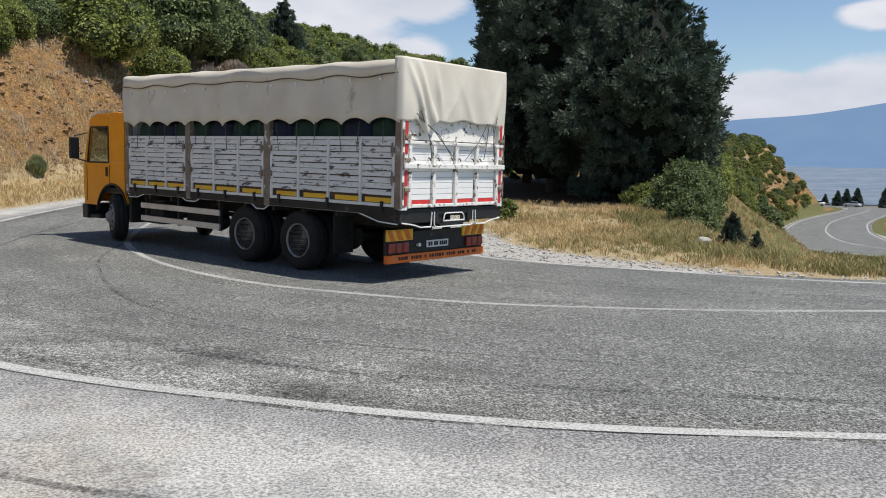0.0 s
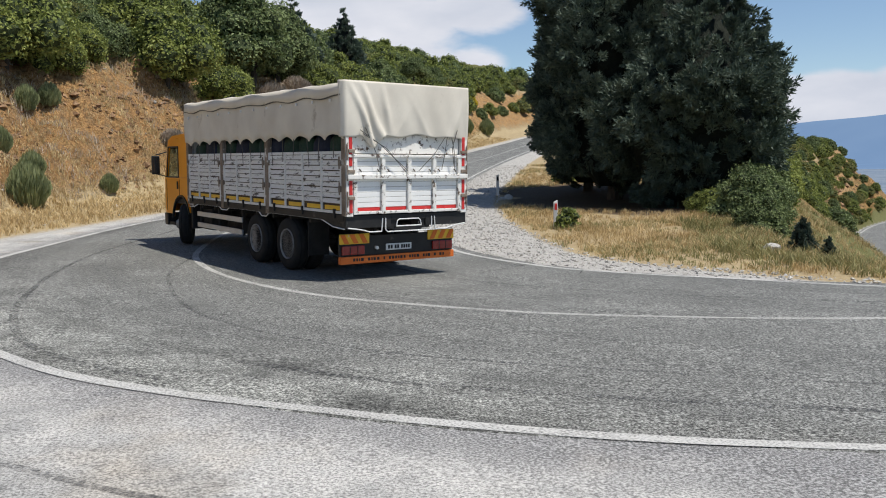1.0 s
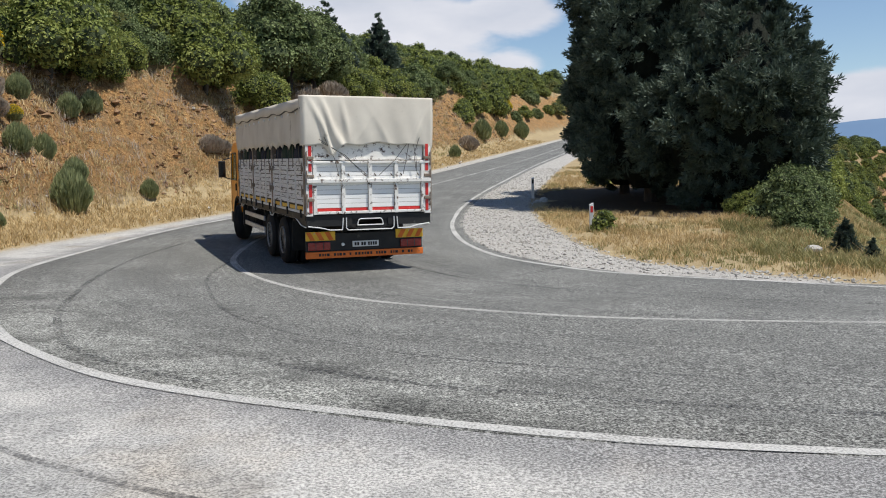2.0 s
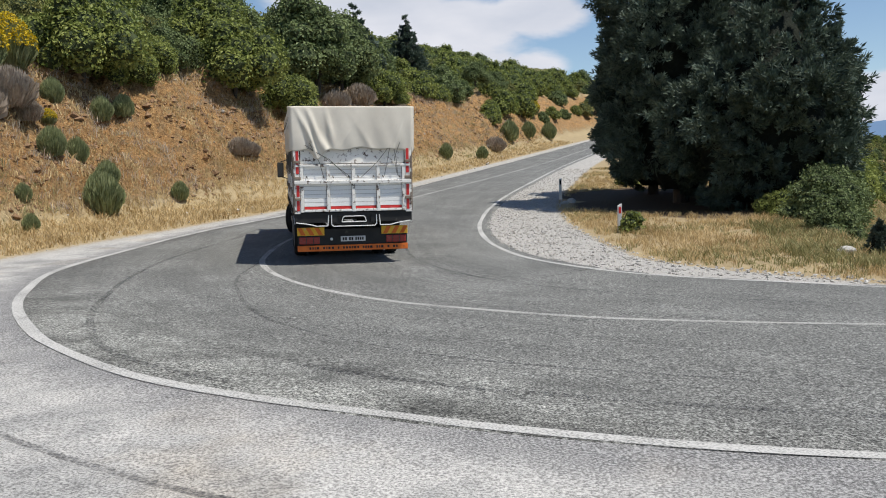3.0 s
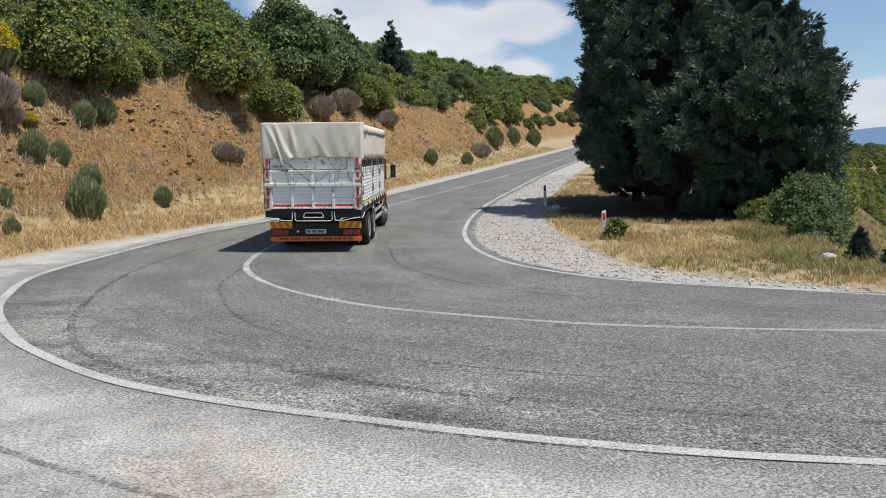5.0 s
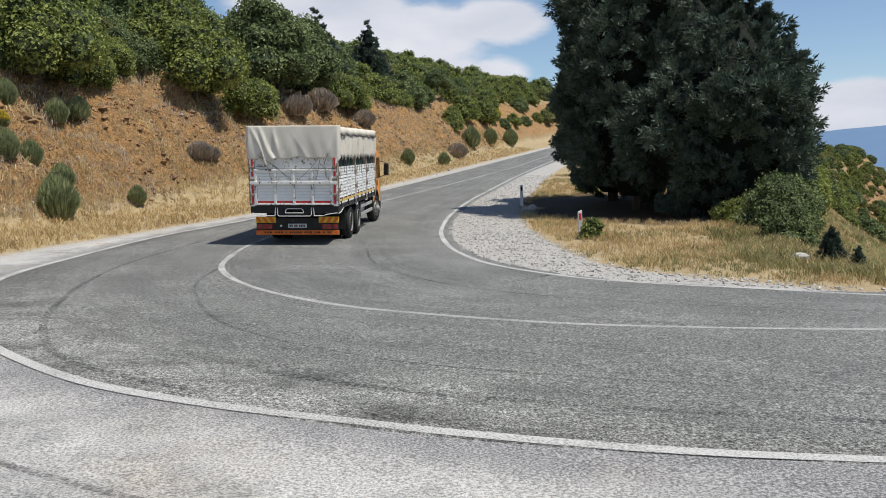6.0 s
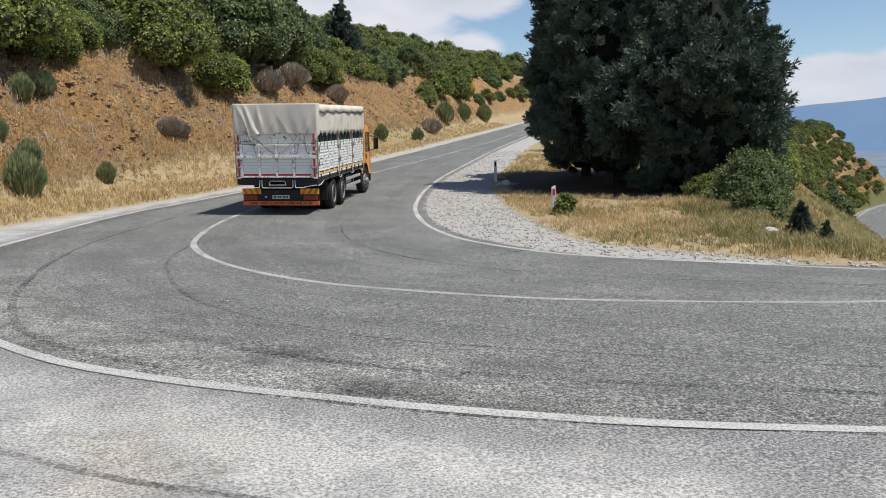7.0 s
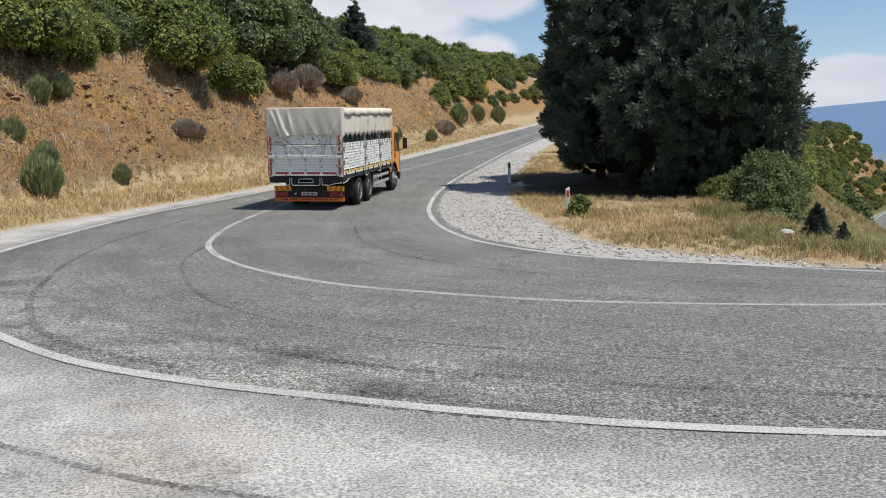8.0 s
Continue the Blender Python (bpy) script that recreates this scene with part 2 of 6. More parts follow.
def asphalt_material():
    """Worn chip-seal: light stones in dark binder, lanes polished and darkened along the road, patches and seams."""
    m = bpy.data.materials.new("worn_asphalt")
    m.use_nodes = True
    nt = m.node_tree
    b = nt.nodes["Principled BSDF"]
    co = nt.nodes.new("ShaderNodeTexCoord")
    uv = nt.nodes.new("ShaderNodeUVMap")

    def noise_tex(scale, detail, rough=0.6, vec=None, stretch=None):
        n = nt.nodes.new("ShaderNodeTexNoise")
        n.inputs["Scale"].default_value, n.inputs["Detail"].default_value, n.inputs["Roughness"].default_value = scale, detail, rough
        src = vec or co.outputs["Object"]
        if stretch:
            mp = nt.nodes.new("ShaderNodeMapping")
            mp.inputs["Scale"].default_value = stretch
            nt.links.new(src, mp.inputs["Vector"])
            src = mp.outputs["Vector"]
        nt.links.new(src, n.inputs["Vector"])
        return n.outputs["Fac"]

    def ramp(value, stops):
        r = nt.nodes.new("ShaderNodeValToRGB")
        e = r.color_ramp.elements
        while len(e) < len(stops):
            e.new(0.5)
        for k, (p, c) in enumerate(stops):
            e[k].position, e[k].color = p, (c, c, c * 0.985, 1)
        nt.links.new(value, r.inputs["Fac"])
        return r.outputs["Color"]

    def times(x, y):
        n = nt.nodes.new("ShaderNodeMix")
        n.data_type, n.blend_type = "RGBA", "MULTIPLY"
        n.inputs["Factor"].default_value = 1.0
        nt.links.new(x, n.inputs["A"])
        nt.links.new(y, n.inputs["B"])
        return n.outputs["Result"]

    stones = noise_tex(46, 3, 0.8)
    col = ramp(stones, [(0.37, 0.02), (0.47, 0.1), (0.62, 0.375)])
    col = times(col, ramp(noise_tex(17, 2, 0.6), [(0.34, 0.68), (0.5, 1.0), (0.66, 1.34)]))
    col = times(col, ramp(noise_tex(0.5, 6, 0.6), [(0.32, 0.9), (0.5, 1.0), (0.66, 1.18)]))
    # streaks along the traffic: u runs with the road in metres, v across it
    col = times(col, ramp(noise_tex(1.0, 5, 0.6, uv.outputs["UV"], (0.05, 2.6, 1)), [(0.34, 0.84), (0.5, 0.98), (0.66, 1.05)]))
    col = times(col, ramp(noise_tex(1.0, 7, 0.65, uv.outputs["UV"], (0.3, 0.7, 1)), [(0.36, 1.08), (0.5, 1.0), (0.66, 0.82)]))
    # the outer border of the bend: bled tar in dark blotches, and scrubbed pale stone between them
    at = nt.nodes.new("ShaderNodeAttribute")
    at.attribute_name = "border"
    worn = nt.nodes.new("ShaderNodeMix")
    worn.data_type, worn.blend_type = "RGBA", "MULTIPLY"
    nt.links.new(at.outputs["Fac"], worn.inputs["Factor"])
    nt.links.new(col, worn.inputs["A"])
    nt.links.new(ramp(noise_tex(0.95, 9, 0.66, None, (0.75, 1.15, 1)), [(0.36, 1.7), (0.48, 1.35), (0.54, 1.0), (0.62, 0.6)]), worn.inputs["B"])
    col = worn.outputs["Result"]
    nt.links.new(col, b.inputs["Base Color"])
    b.inputs["Roughness"].default_value = 0.78
    b.inputs["Specular IOR Level"].default_value = 0.3
    bp = nt.nodes.new("ShaderNodeBump")
    bp.inputs["Strength"].default_value, bp.inputs["Distance"].default_value = 0.6, 0.008
    nt.links.new(stones, bp.inputs["Height"])
    nt.links.new(bp.outputs["Normal"], b.inputs["Normal"])
    return m


def worn_over(name, colour, cut=0.47, soft=0.12, scale=38, rough=0.8):
    """Thin paint or rubber that lets the stones under it show through where it has worn."""
    m = bpy.data.materials.new(name)
    m.use_nodes = True
    nt = m.node_tree
    b = nt.nodes["Principled BSDF"]
    b.inputs["Base Color"].default_value = rgb(colour)
    b.inputs["Roughness"].default_value = rough
    co = nt.nodes.new("ShaderNodeTexCoord")
    n = nt.nodes.new("ShaderNodeTexNoise")
    n.inputs["Scale"].default_value, n.inputs["Detail"].default_value = scale, 4
    nt.links.new(co.outputs["Object"], n.inputs["Vector"])
    n2 = nt.nodes.new("ShaderNodeTexNoise")
    n2.inputs["Scale"].default_value, n2.inputs["Detail"].default_value = 0.8, 4
    nt.links.new(co.outputs["Object"], n2.inputs["Vector"])
    add = nt.nodes.new("ShaderNodeMath")
    add.operation = "MULTIPLY_ADD"
    nt.links.new(n2.outputs["Fac"], add.inputs[0])
    add.inputs[1].default_value = 0.5
    nt.links.new(n.outputs["Fac"], add.inputs[2])
    r = nt.nodes.new("ShaderNodeMapRange")
    r.inputs["From Min"].default_value, r.inputs["From Max"].default_value = cut + 0.25 - soft, cut + 0.25 + soft
    nt.links.new(add.outputs[0], r.inputs["Value"])
    tr = nt.nodes.new("ShaderNodeBsdfTransparent")
    ms = nt.nodes.new("ShaderNodeMixShader")
    nt.links.new(r.outputs[0], ms.inputs["Fac"])
    nt.links.new(tr.outputs[0], ms.inputs[1])
    nt.links.new(b.outputs[0], ms.inputs[2])
    nt.links.new(ms.outputs[0], nt.nodes["Material Output"].inputs["Surface"])
    return m


def glass_material():
    m = bpy.data.materials.new("tinted_glass")
    m.use_nodes = True
    b = m.node_tree.nodes["Principled BSDF"]
    b.inputs["Base Color"].default_value = (0.55, 0.6, 0.58, 1)
    b.inputs["Roughness"].default_value = 0.03
    b.inputs["Transmission Weight"].default_value = 1.0
    b.inputs["IOR"].default_value = 1.05
    b.inputs["Specular IOR Level"].default_value = 0.6
    return m


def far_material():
    """A hazy-blue backdrop of distance: haze put into a glowing colour, faint relief only."""
    m = bpy.data.materials.new("haze_glow_mountain")
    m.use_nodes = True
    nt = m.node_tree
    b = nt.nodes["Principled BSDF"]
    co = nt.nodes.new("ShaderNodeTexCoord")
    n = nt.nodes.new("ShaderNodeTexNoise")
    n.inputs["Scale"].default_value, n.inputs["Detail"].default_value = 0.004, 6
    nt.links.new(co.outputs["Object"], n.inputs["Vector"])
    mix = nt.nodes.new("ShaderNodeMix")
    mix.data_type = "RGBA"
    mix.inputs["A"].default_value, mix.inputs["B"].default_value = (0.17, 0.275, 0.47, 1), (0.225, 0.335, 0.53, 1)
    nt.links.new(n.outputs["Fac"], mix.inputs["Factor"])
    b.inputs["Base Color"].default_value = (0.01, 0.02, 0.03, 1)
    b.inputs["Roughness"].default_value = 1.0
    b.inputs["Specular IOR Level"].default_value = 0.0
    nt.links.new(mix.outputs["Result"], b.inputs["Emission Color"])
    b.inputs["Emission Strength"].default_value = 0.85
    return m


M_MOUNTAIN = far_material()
M_GROUND = ground_material()
M_ASPHALT = asphalt_material()
M_PAINT = worn_over("worn_road_paint", (0.53, 0.52, 0.49), 0.36, 0.22, 52)
M_PAINT_FADED = worn_over("faded_road_paint", (0.56, 0.55, 0.515), 0.43, 0.24, 52)
M_RUBBER_MARK = worn_over("tyre_rubber_on_road", (0.045, 0.045, 0.047), 0.67, 0.3, 26)
M_TARP = material("canvas_tarpaulin", (0.56, 0.51, 0.43), (0.75, 0.7, 0.6), 0.85, scale=1.3, fine=220, bump=0.25, bump_dist=0.003, dirt=(0.42, 0.37, 0.29), dirt_cut=0.64, dirt_scale=1.6)
M_ROPE = material("grey_rope", (0.06, 0.055, 0.05), (0.13, 0.12, 0.1), 0.9, fine=120)
M_WHITE = material("chipped_white_paint", (0.68, 0.67, 0.64), (0.86, 0.85, 0.82), 0.5, scale=3, fine=50, bump=0.1, dirt=(0.06, 0.048, 0.04), dirt_cut=0.575, dirt_scale=7, stretch=(0.45, 0.45, 1.7), spec=0.4)
M_CHIPPED = material("flaking_white_paint", (0.76, 0.73, 0.67), (0.88, 0.86, 0.81), 0.6, scale=3, fine=50, bump=0.15, dirt=(0.1, 0.062, 0.042), dirt_cut=0.57, dirt_scale=9, spec=0.35)
M_GAP = material("brown_black_sheet", (0.03, 0.022, 0.018), (0.12, 0.085, 0.06), 0.85, scale=6, fine=60)
M_WHITE_CLEAN = material("white_painted_steel", (0.66, 0.66, 0.64), (0.82, 0.82, 0.8), 0.45, scale=3, fine=40, bump=0.05, dirt=(0.2, 0.12, 0.07), dirt_cut=0.7, dirt_scale=6, spec=0.4)
M_WHITE_BRIGHT = material("fresh_white_paint", (0.83, 0.82, 0.79), (0.89, 0.88, 0.85), 0.4, scale=3, fine=40, bump=0.05, dirt=(0.45, 0.36, 0.28), dirt_cut=0.68, dirt_scale=8, spec=0.5)
M_RUSTY = material("rusty_post_steel", (0.14, 0.1, 0.075), (0.32, 0.26, 0.2), 0.75, scale=5, fine=60, dirt=(0.62, 0.6, 0.56), dirt_cut=0.6, dirt_scale=6)
M_BLACK = material("black_painted_steel", (0.012, 0.012, 0.013), (0.03, 0.029, 0.028), 0.55, scale=4, fine=60, bump=0.1, dirt=(0.09, 0.08, 0.07), dirt_cut=0.64)
M_TYRE = material("tyre_rubber", (0.012, 0.012, 0.012), (0.03, 0.029, 0.027), 0.85, scale=5, fine=50)
M_RIM = material("dusty_steel_rim", (0.16, 0.155, 0.145), (0.4, 0.385, 0.36), 0.55, 0.1, scale=8, fine=50)
M_CAB = material("amber_yellow_cab_paint", (0.82, 0.28, 0.006), (0.9, 0.34, 0.008), 0.3, scale=2, fine=30, bump=0.02, spec=0.5, grain=0.2)
M_ORANGE = material("orange_bumper_paint", (0.62, 0.13, 0.02), (0.78, 0.2, 0.035), 0.5, scale=5, fine=50, dirt=(0.12, 0.08, 0.06), dirt_cut=0.68)
M_YELLOW = material("yellow_reflective_strip", (0.72, 0.42, 0.03), (0.85, 0.52, 0.05), 0.4, scale=8, fine=60, dirt=(0.5, 0.45, 0.38), dirt_cut=0.62, dirt_scale=7)
M_RED = material("red_reflective_strip", (0.5, 0.03, 0.03), (0.68, 0.05, 0.045), 0.35, scale=8, fine=60, dirt=(0.6, 0.5, 0.45), dirt_cut=0.68, dirt_scale=7)
M_LAMP_RED = material("red_lamp_lens", (0.2, 0.012, 0.01), (0.3, 0.02, 0.015), 0.15, scale=20, fine=90, spec=0.6)
M_LIGHT_METAL = material("aluminium_rail", (0.5, 0.5, 0.49), (0.66, 0.66, 0.65), 0.4, 0.5, scale=4, fine=40)
M_CHASSIS = material("dusty_chassis", (0.018, 0.016, 0.015), (0.06, 0.054, 0.048), 0.85, scale=6, fine=40)
M_CARGO_GREEN = material("green_cargo_netting", (0.008, 0.025, 0.017), (0.022, 0.06, 0.042), 0.7, scale=8, fine=90, bump=0.6, bump_dist=0.02)
M_CARGO_BLUE = material("dark_blue_cargo_sacks", (0.008, 0.012, 0.024), (0.02, 0.03, 0.06), 0.7, scale=8, fine=90, bump=0.6, bump_dist=0.02)
M_PLATE = material("number_plate_white", (0.6, 0.6, 0.6), (0.72, 0.72, 0.72), 0.4, fine=30, bump=0)
M_INK = material("dark_lettering", (0.015, 0.015, 0.016), (0.03, 0.03, 0.03), 0.6, bump=0)
M_GLASS = glass_material()
M_INTERIOR = material("dark_cab_interior", (0.03, 0.03, 0.03), (0.06, 0.058, 0.055), 0.8)
M_MIRROR_BACK = material("black_plastic", (0.015, 0.015, 0.016), (0.03, 0.03, 0.03), 0.45)
M_BARK = material("grey_brown_bark", (0.035, 0.03, 0.026), (0.1, 0.085, 0.07), 0.9, scale=6, fine=30, bump=0.8, bump_dist=0.03, stretch=(1, 1, 0.25))
M_CONIFER = material("dark_conifer_foliage", (0.032, 0.056, 0.042), (0.17, 0.215, 0.158), 0.6, scale=1.1, fine=6, bump=0, per_island=0.3, spec=0.25, translucent=0.08)
M_CONIFER_CORE = material("shade_dark_conifer_core", (0.006, 0.01, 0.006), (0.015, 0.02, 0.012), 0.9, scale=3, fine=14, bump=0.8, bump_dist=0.1)
M_LEAF = material("scrub_oak_leaves", (0.1, 0.14, 0.03), (0.38, 0.41, 0.12), 0.55, scale=0.5, fine=5, bump=0, per_island=0.2, spec=0.18, translucent=0.2)
M_LEAF_DARK = material("holm_oak_leaves", (0.075, 0.11, 0.04), (0.28, 0.335, 0.145), 0.55, scale=0.5, fine=5, bump=0, per_island=0.2, spec=0.18, translucent=0.15)
M_LEAF_OLIVE = material("olive_scrub_leaves", (0.12, 0.13, 0.034), (0.36, 0.345, 0.12), 0.6, scale=0.5, fine=5, bump=0, per_island=0.2, spec=0.25, translucent=0.2)
M_LEAF_CORE = material("shade_dark_leaf_core", (0.035, 0.048, 0.018), (0.07, 0.09, 0.036), 0.9, scale=3, fine=14, bump=0.8, bump_dist=0.1)
M_BROOM = material("green_broom_stems", (0.19, 0.225, 0.095), (0.46, 0.49, 0.25), 0.65, scale=2, fine=9, bump=0, per_island=0.35, translucent=0.35)
M_DRYBUSH = material("grey_dry_twigs", (0.36, 0.29, 0.22), (0.62, 0.53, 0.43), 0.85, scale=2, fine=9, bump=0, per_island=0.3, translucent=0.3)
M_FLOWER = material("yellow_broom_flowers", (0.5, 0.36, 0.01), (0.78, 0.58, 0.03), 0.6, scale=2, fine=9, bump=0, per_island=0.3, translucent=0.2)
M_DRYGRASS = material("dry_straw_grass", (0.38, 0.26, 0.11), (0.75, 0.59, 0.33), 0.75, scale=0.6, fine=7, bump=0, per_island=0.35, translucent=0.25)
M_GRASS = material("green_roadside_grass", (0.17, 0.17, 0.06), (0.42, 0.38, 0.18), 0.7, scale=0.6, fine=7, bump=0, per_island=0.35, translucent=0.25)
M_STONE = material("pale_limestone", (0.3, 0.28, 0.25), (0.58, 0.56, 0.52), 0.85, scale=3, fine=20, bump=0.5, bump_dist=0.01, per_island=0.2)
M_ROCK = material("brown_cut_rock", (0.15, 0.085, 0.045), (0.36, 0.23, 0.13), 0.9, scale=1.6, fine=9, bump=0.9, bump_dist=0.06, per_island=0.3)
M_CAR_SILVER = material("silver_car_paint", (0.5, 0.51, 0.52), (0.58, 0.59, 0.6), 0.25, 0.3, bump=0)
M_CAR_GREY = material("white_car_paint", (0.66, 0.66, 0.66), (0.74, 0.74, 0.74), 0.25, 0.0, bump=0)
M_DARK_GLASS = material("dark_car_window", (0.01, 0.012, 0.014), (0.016, 0.018, 0.02), 0.08, bump=0, spec=0.6)
M_GALV = material("galvanised_steel", (0.3, 0.31, 0.31), (0.46, 0.47, 0.47), 0.5, 0.6, scale=4, fine=40)


# ---------------------------------------------------------------- mesh helpers
def link_mesh(name, verts, faces, mat, parent=None, label="", smooth=False, uvs=None):
    me = bpy.data.meshes.new(name)
    me.from_pydata(verts if isinstance(verts, list) else verts.tolist(), [], faces if isinstance(faces, list) else faces.tolist())
    me.materials.append(mat)
    if smooth:
        me.polygons.foreach_set("use_smooth", [True] * len(me.polygons))
    if uvs is not None:
        layer = me.uv_layers.new(name="UVMap")
        idx = np.empty(len(me.loops), dtype=np.int64)
        me.loops.foreach_get("vertex_index", idx)
        layer.data.foreach_set("uv", np.asarray(uvs, dtype=np.float32)[idx].ravel())
    me.update()
    ob = new(name, me)
    if parent is not None:
        ob.parent = parent
    return tagged(ob, label)


def part(name, bm, mat, parent=None, label="", smooth=False):
    me = bpy.data.meshes.new(name)
    if smooth:
        for f in bm.faces:
            f.smooth = True
    bm.to_mesh(me)
    bm.free()
    me.materials.append(mat)
    ob = new(name, me)
    if parent is not None:
        ob.parent = parent
    return tagged(ob, label)


def shared(ob, parent, x, y, z, rz=0.0):
    """One more piece on the same mesh."""
    o = new(ob.name.split(".")[0], ob.data)
    o.parent = parent
    o.matrix_basis = pose(x, y, z, 0, 0, rz)
    return o


def box(bm, x0, y0, z0, x1, y1, z1, bevel=0.0):
    geo = bmesh.ops.create_cube(bm, size=1.0, matrix=Matrix.LocRotScale(((x0 + x1) / 2, (y0 + y1) / 2, (z0 + z1) / 2), None, (abs(x1 - x0), abs(y1 - y0), abs(z1 - z0))))
    if bevel:
        edges = {e for v in geo["verts"] for e in v.link_edges}
        bmesh.ops.bevel(bm, geom=list(edges), offset=bevel, segments=2, affect="EDGES", profile=0.6)
    return bm


def cyl(bm, r0, r1, p0, p1, seg=16, caps=True):
    p0, p1 = Vector(p0), Vector(p1)
    d = p1 - p0
    m = Matrix.Translation((p0 + p1) / 2) @ d.to_track_quat("Z", "Y").to_matrix().to_4x4()
    bmesh.ops.create_cone(bm, cap_ends=caps, segments=seg, radius1=r0, radius2=r1, depth=d.length, matrix=m)
    return bm


def tube(bm, points, r, seg=6):
    for a, b in zip(points[:-1], points[1:]):
        cyl(bm, r, r, a, b, seg)
    return bm


def lathe(bm, profile, axis_x=True, seg=28):
    """Turns (radius, offset) pairs round the x axis."""
    rings = []
    for r, o in profile:
        rings.append([bm.verts.new((o, r * math.cos(2 * math.pi * k / seg), r * math.sin(2 * math.pi * k / seg))) for k in range(seg)])
    for a, b in zip(rings[:-1], rings[1:]):
        for k in range(seg):
            bm.faces.new((a[k], a[(k + 1) % seg], b[(k + 1) % seg], b[k]))
    for ring, flip in ((rings[0], True), (rings[-1], False)):
        if profile[0 if flip else -1][0] > 1e-4:
            bm.faces.new(ring[::-1] if flip else ring)
    bmesh.ops.recalc_face_normals(bm, faces=bm.faces)
    return bm


def catmull(points, step):
    """A smooth curve through plan points, sampled about every step metres."""
    p = np.asarray(points, float)
    p = np.vstack([2 * p[0] - p[1], p, 2 * p[-1] - p[-2]])
    out = []
    for i in range(1, len(p) - 2):
        n = max(2, int(np.linalg.norm(p[i + 1] - p[i]) / step))
        for k in range(n):
            t = k / n
            out.append(0.5 * ((2 * p[i]) + (-p[i - 1] + p[i + 1]) * t + (2 * p[i - 1] - 5 * p[i] + 4 * p[i + 1] - p[i + 2]) * t * t
                              + (-p[i - 1] + 3 * p[i] - 3 * p[i + 1] + p[i + 2]) * t ** 3))
    out.append(p[-2])
    return np.array(out)


def resample(curve, n):
    s = np.concatenate([[0], np.cumsum(np.hypot(*np.diff(curve, axis=0).T))])
    q = np.linspace(0, s[-1], n)
    return np.stack([np.interp(q, s, curve[:, 0]), np.interp(q, s, curve[:, 1])], 1)


def signed_distance(x, y, line):
    """Distance to a plan polyline, positive on its left."""
    best, sign = np.full(x.shape, 1e18), np.zeros(x.shape)
    for a, b in zip(line[:-1], line[1:]):
        u = b - a
        k = np.clip(((x - a[0]) * u[0] + (y - a[1]) * u[1]) / (u @ u), 0, 1)
        dx, dy = x - a[0] - k * u[0], y - a[1] - k * u[1]
        d = dx * dx + dy * dy
        near = d < best
        best = np.where(near, d, best)
        sign = np.where(near, np.sign(u[0] * dy - u[1] * dx), sign)
    return np.sqrt(best) * sign


def smooth(e0, e1, v):
    t = np.clip((v - e0) / (e1 - e0), 0, 1)
    return t * t * (3 - 2 * t)


def value_noise(x, y, size, seed):
    """Smooth plan noise from 0 to 1, for the lie of the land."""
    r = np.random.RandomState(seed).rand(64, 64)
    gx, gy = x / size, y / size
    ix, iy = np.floor(gx).astype(int), np.floor(gy).astype(int)
    fx, fy = gx - ix, gy - iy
    fx, fy = fx * fx * (3 - 2 * fx), fy * fy * (3 - 2 * fy)
    a, b = r[ix % 64, iy % 64], r[(ix + 1) % 64, iy % 64]
    c, d = r[ix % 64, (iy + 1) % 64], r[(ix + 1) % 64, (iy + 1) % 64]
    return (a * (1 - fx) + b * fx) * (1 - fy) + (c * (1 - fx) + d * fx) * fy


# ---------------------------------------------------------------- plan of the place
OUTER_LINE = catmull([(22, 8.0), (12, 6.15), (5.5, 5.5), (3.06, 5.47), (1.1, 5.52), (-0.45, 5.77), (-1.33, 6.0), (-2.35, 6.28), (-3.5, 6.72), (-4.4, 7.23), (-5.6, 8.17), (-6.5, 9.04), (-7.87, 10.68), (-8.98, 12.42), (-10.38, 15.29), (-11.15, 18.72), (-11.75, 24.4), (-11.3, 30.0), (-8.75, 46.5), (-4.5, 68.5), (0.0, 91.1), (2.8, 105.7), (8, 126), (20, 158)], 0.3)
CENTRE_LINE = catmull([(22, 13.2), (13, 11.4), (7.5, 10.9), (5.9, 10.82), (3.75, 10.57), (1.36, 10.59), (-0.06, 10.83), (-1.65, 11.42), (-2.57, 11.87), (-3.7, 12.78), (-4.94, 14.18), (-6.16, 16.14), (-7.06, 18.4), (-7.9, 22.5), (-8.3, 28.0), (-8.3, 33.0), (-7.7, 38.9), (-6.5, 45.5), (-4.1, 56.1), (-1.2, 69.2), (2.0, 86.0), (6.2, 105), (11, 124), (23, 156)], 0.3)
INNER_LINE = catmull([(22, 16.0), (14, 14.3), (8.5, 13.7), (6.0, 13.97), (3.9, 14.75), (2.9, 15.08), (1.5, 15.74), (0.48, 16.65), (-0.58, 18.06), (-1.3, 19.58), (-2.1, 22.28), (-2.75, 25.99), (-3.06, 29.5), (-3.2, 34.4), (-2.9, 41.8), (-1.9, 50.9), (-0.3, 62.7), (2.2, 77.1), (4.7, 89.7), (8.6, 105), (14, 123), (26, 154)], 0.3)
BANK_EDGE = np.array([(-32, -60), (-24, -25), (-17, -4), (-13.6, 8), (-12.6, 16.1), (-12.85, 21.5), (-12.3, 28.0), (-9.35, 46.5), (-5.0, 68.5), (-0.45, 91.1), (2.4, 105.7), (7.3, 126.5), (19.5, 159), (40, 200), (120, 330)], float)
DROP_EDGE = np.array([(44, -70), (38, -20), (27, 9), (13, 13.4), (8.0, 15.4), (6.3, 19), (6.8, 26), (9.5, 33), (13, 44), (18, 62), (24, 80), (32, 103), (46, 128), (60, 154), (68, 172), (72, 190), (60, 230), (20, 300)], float)
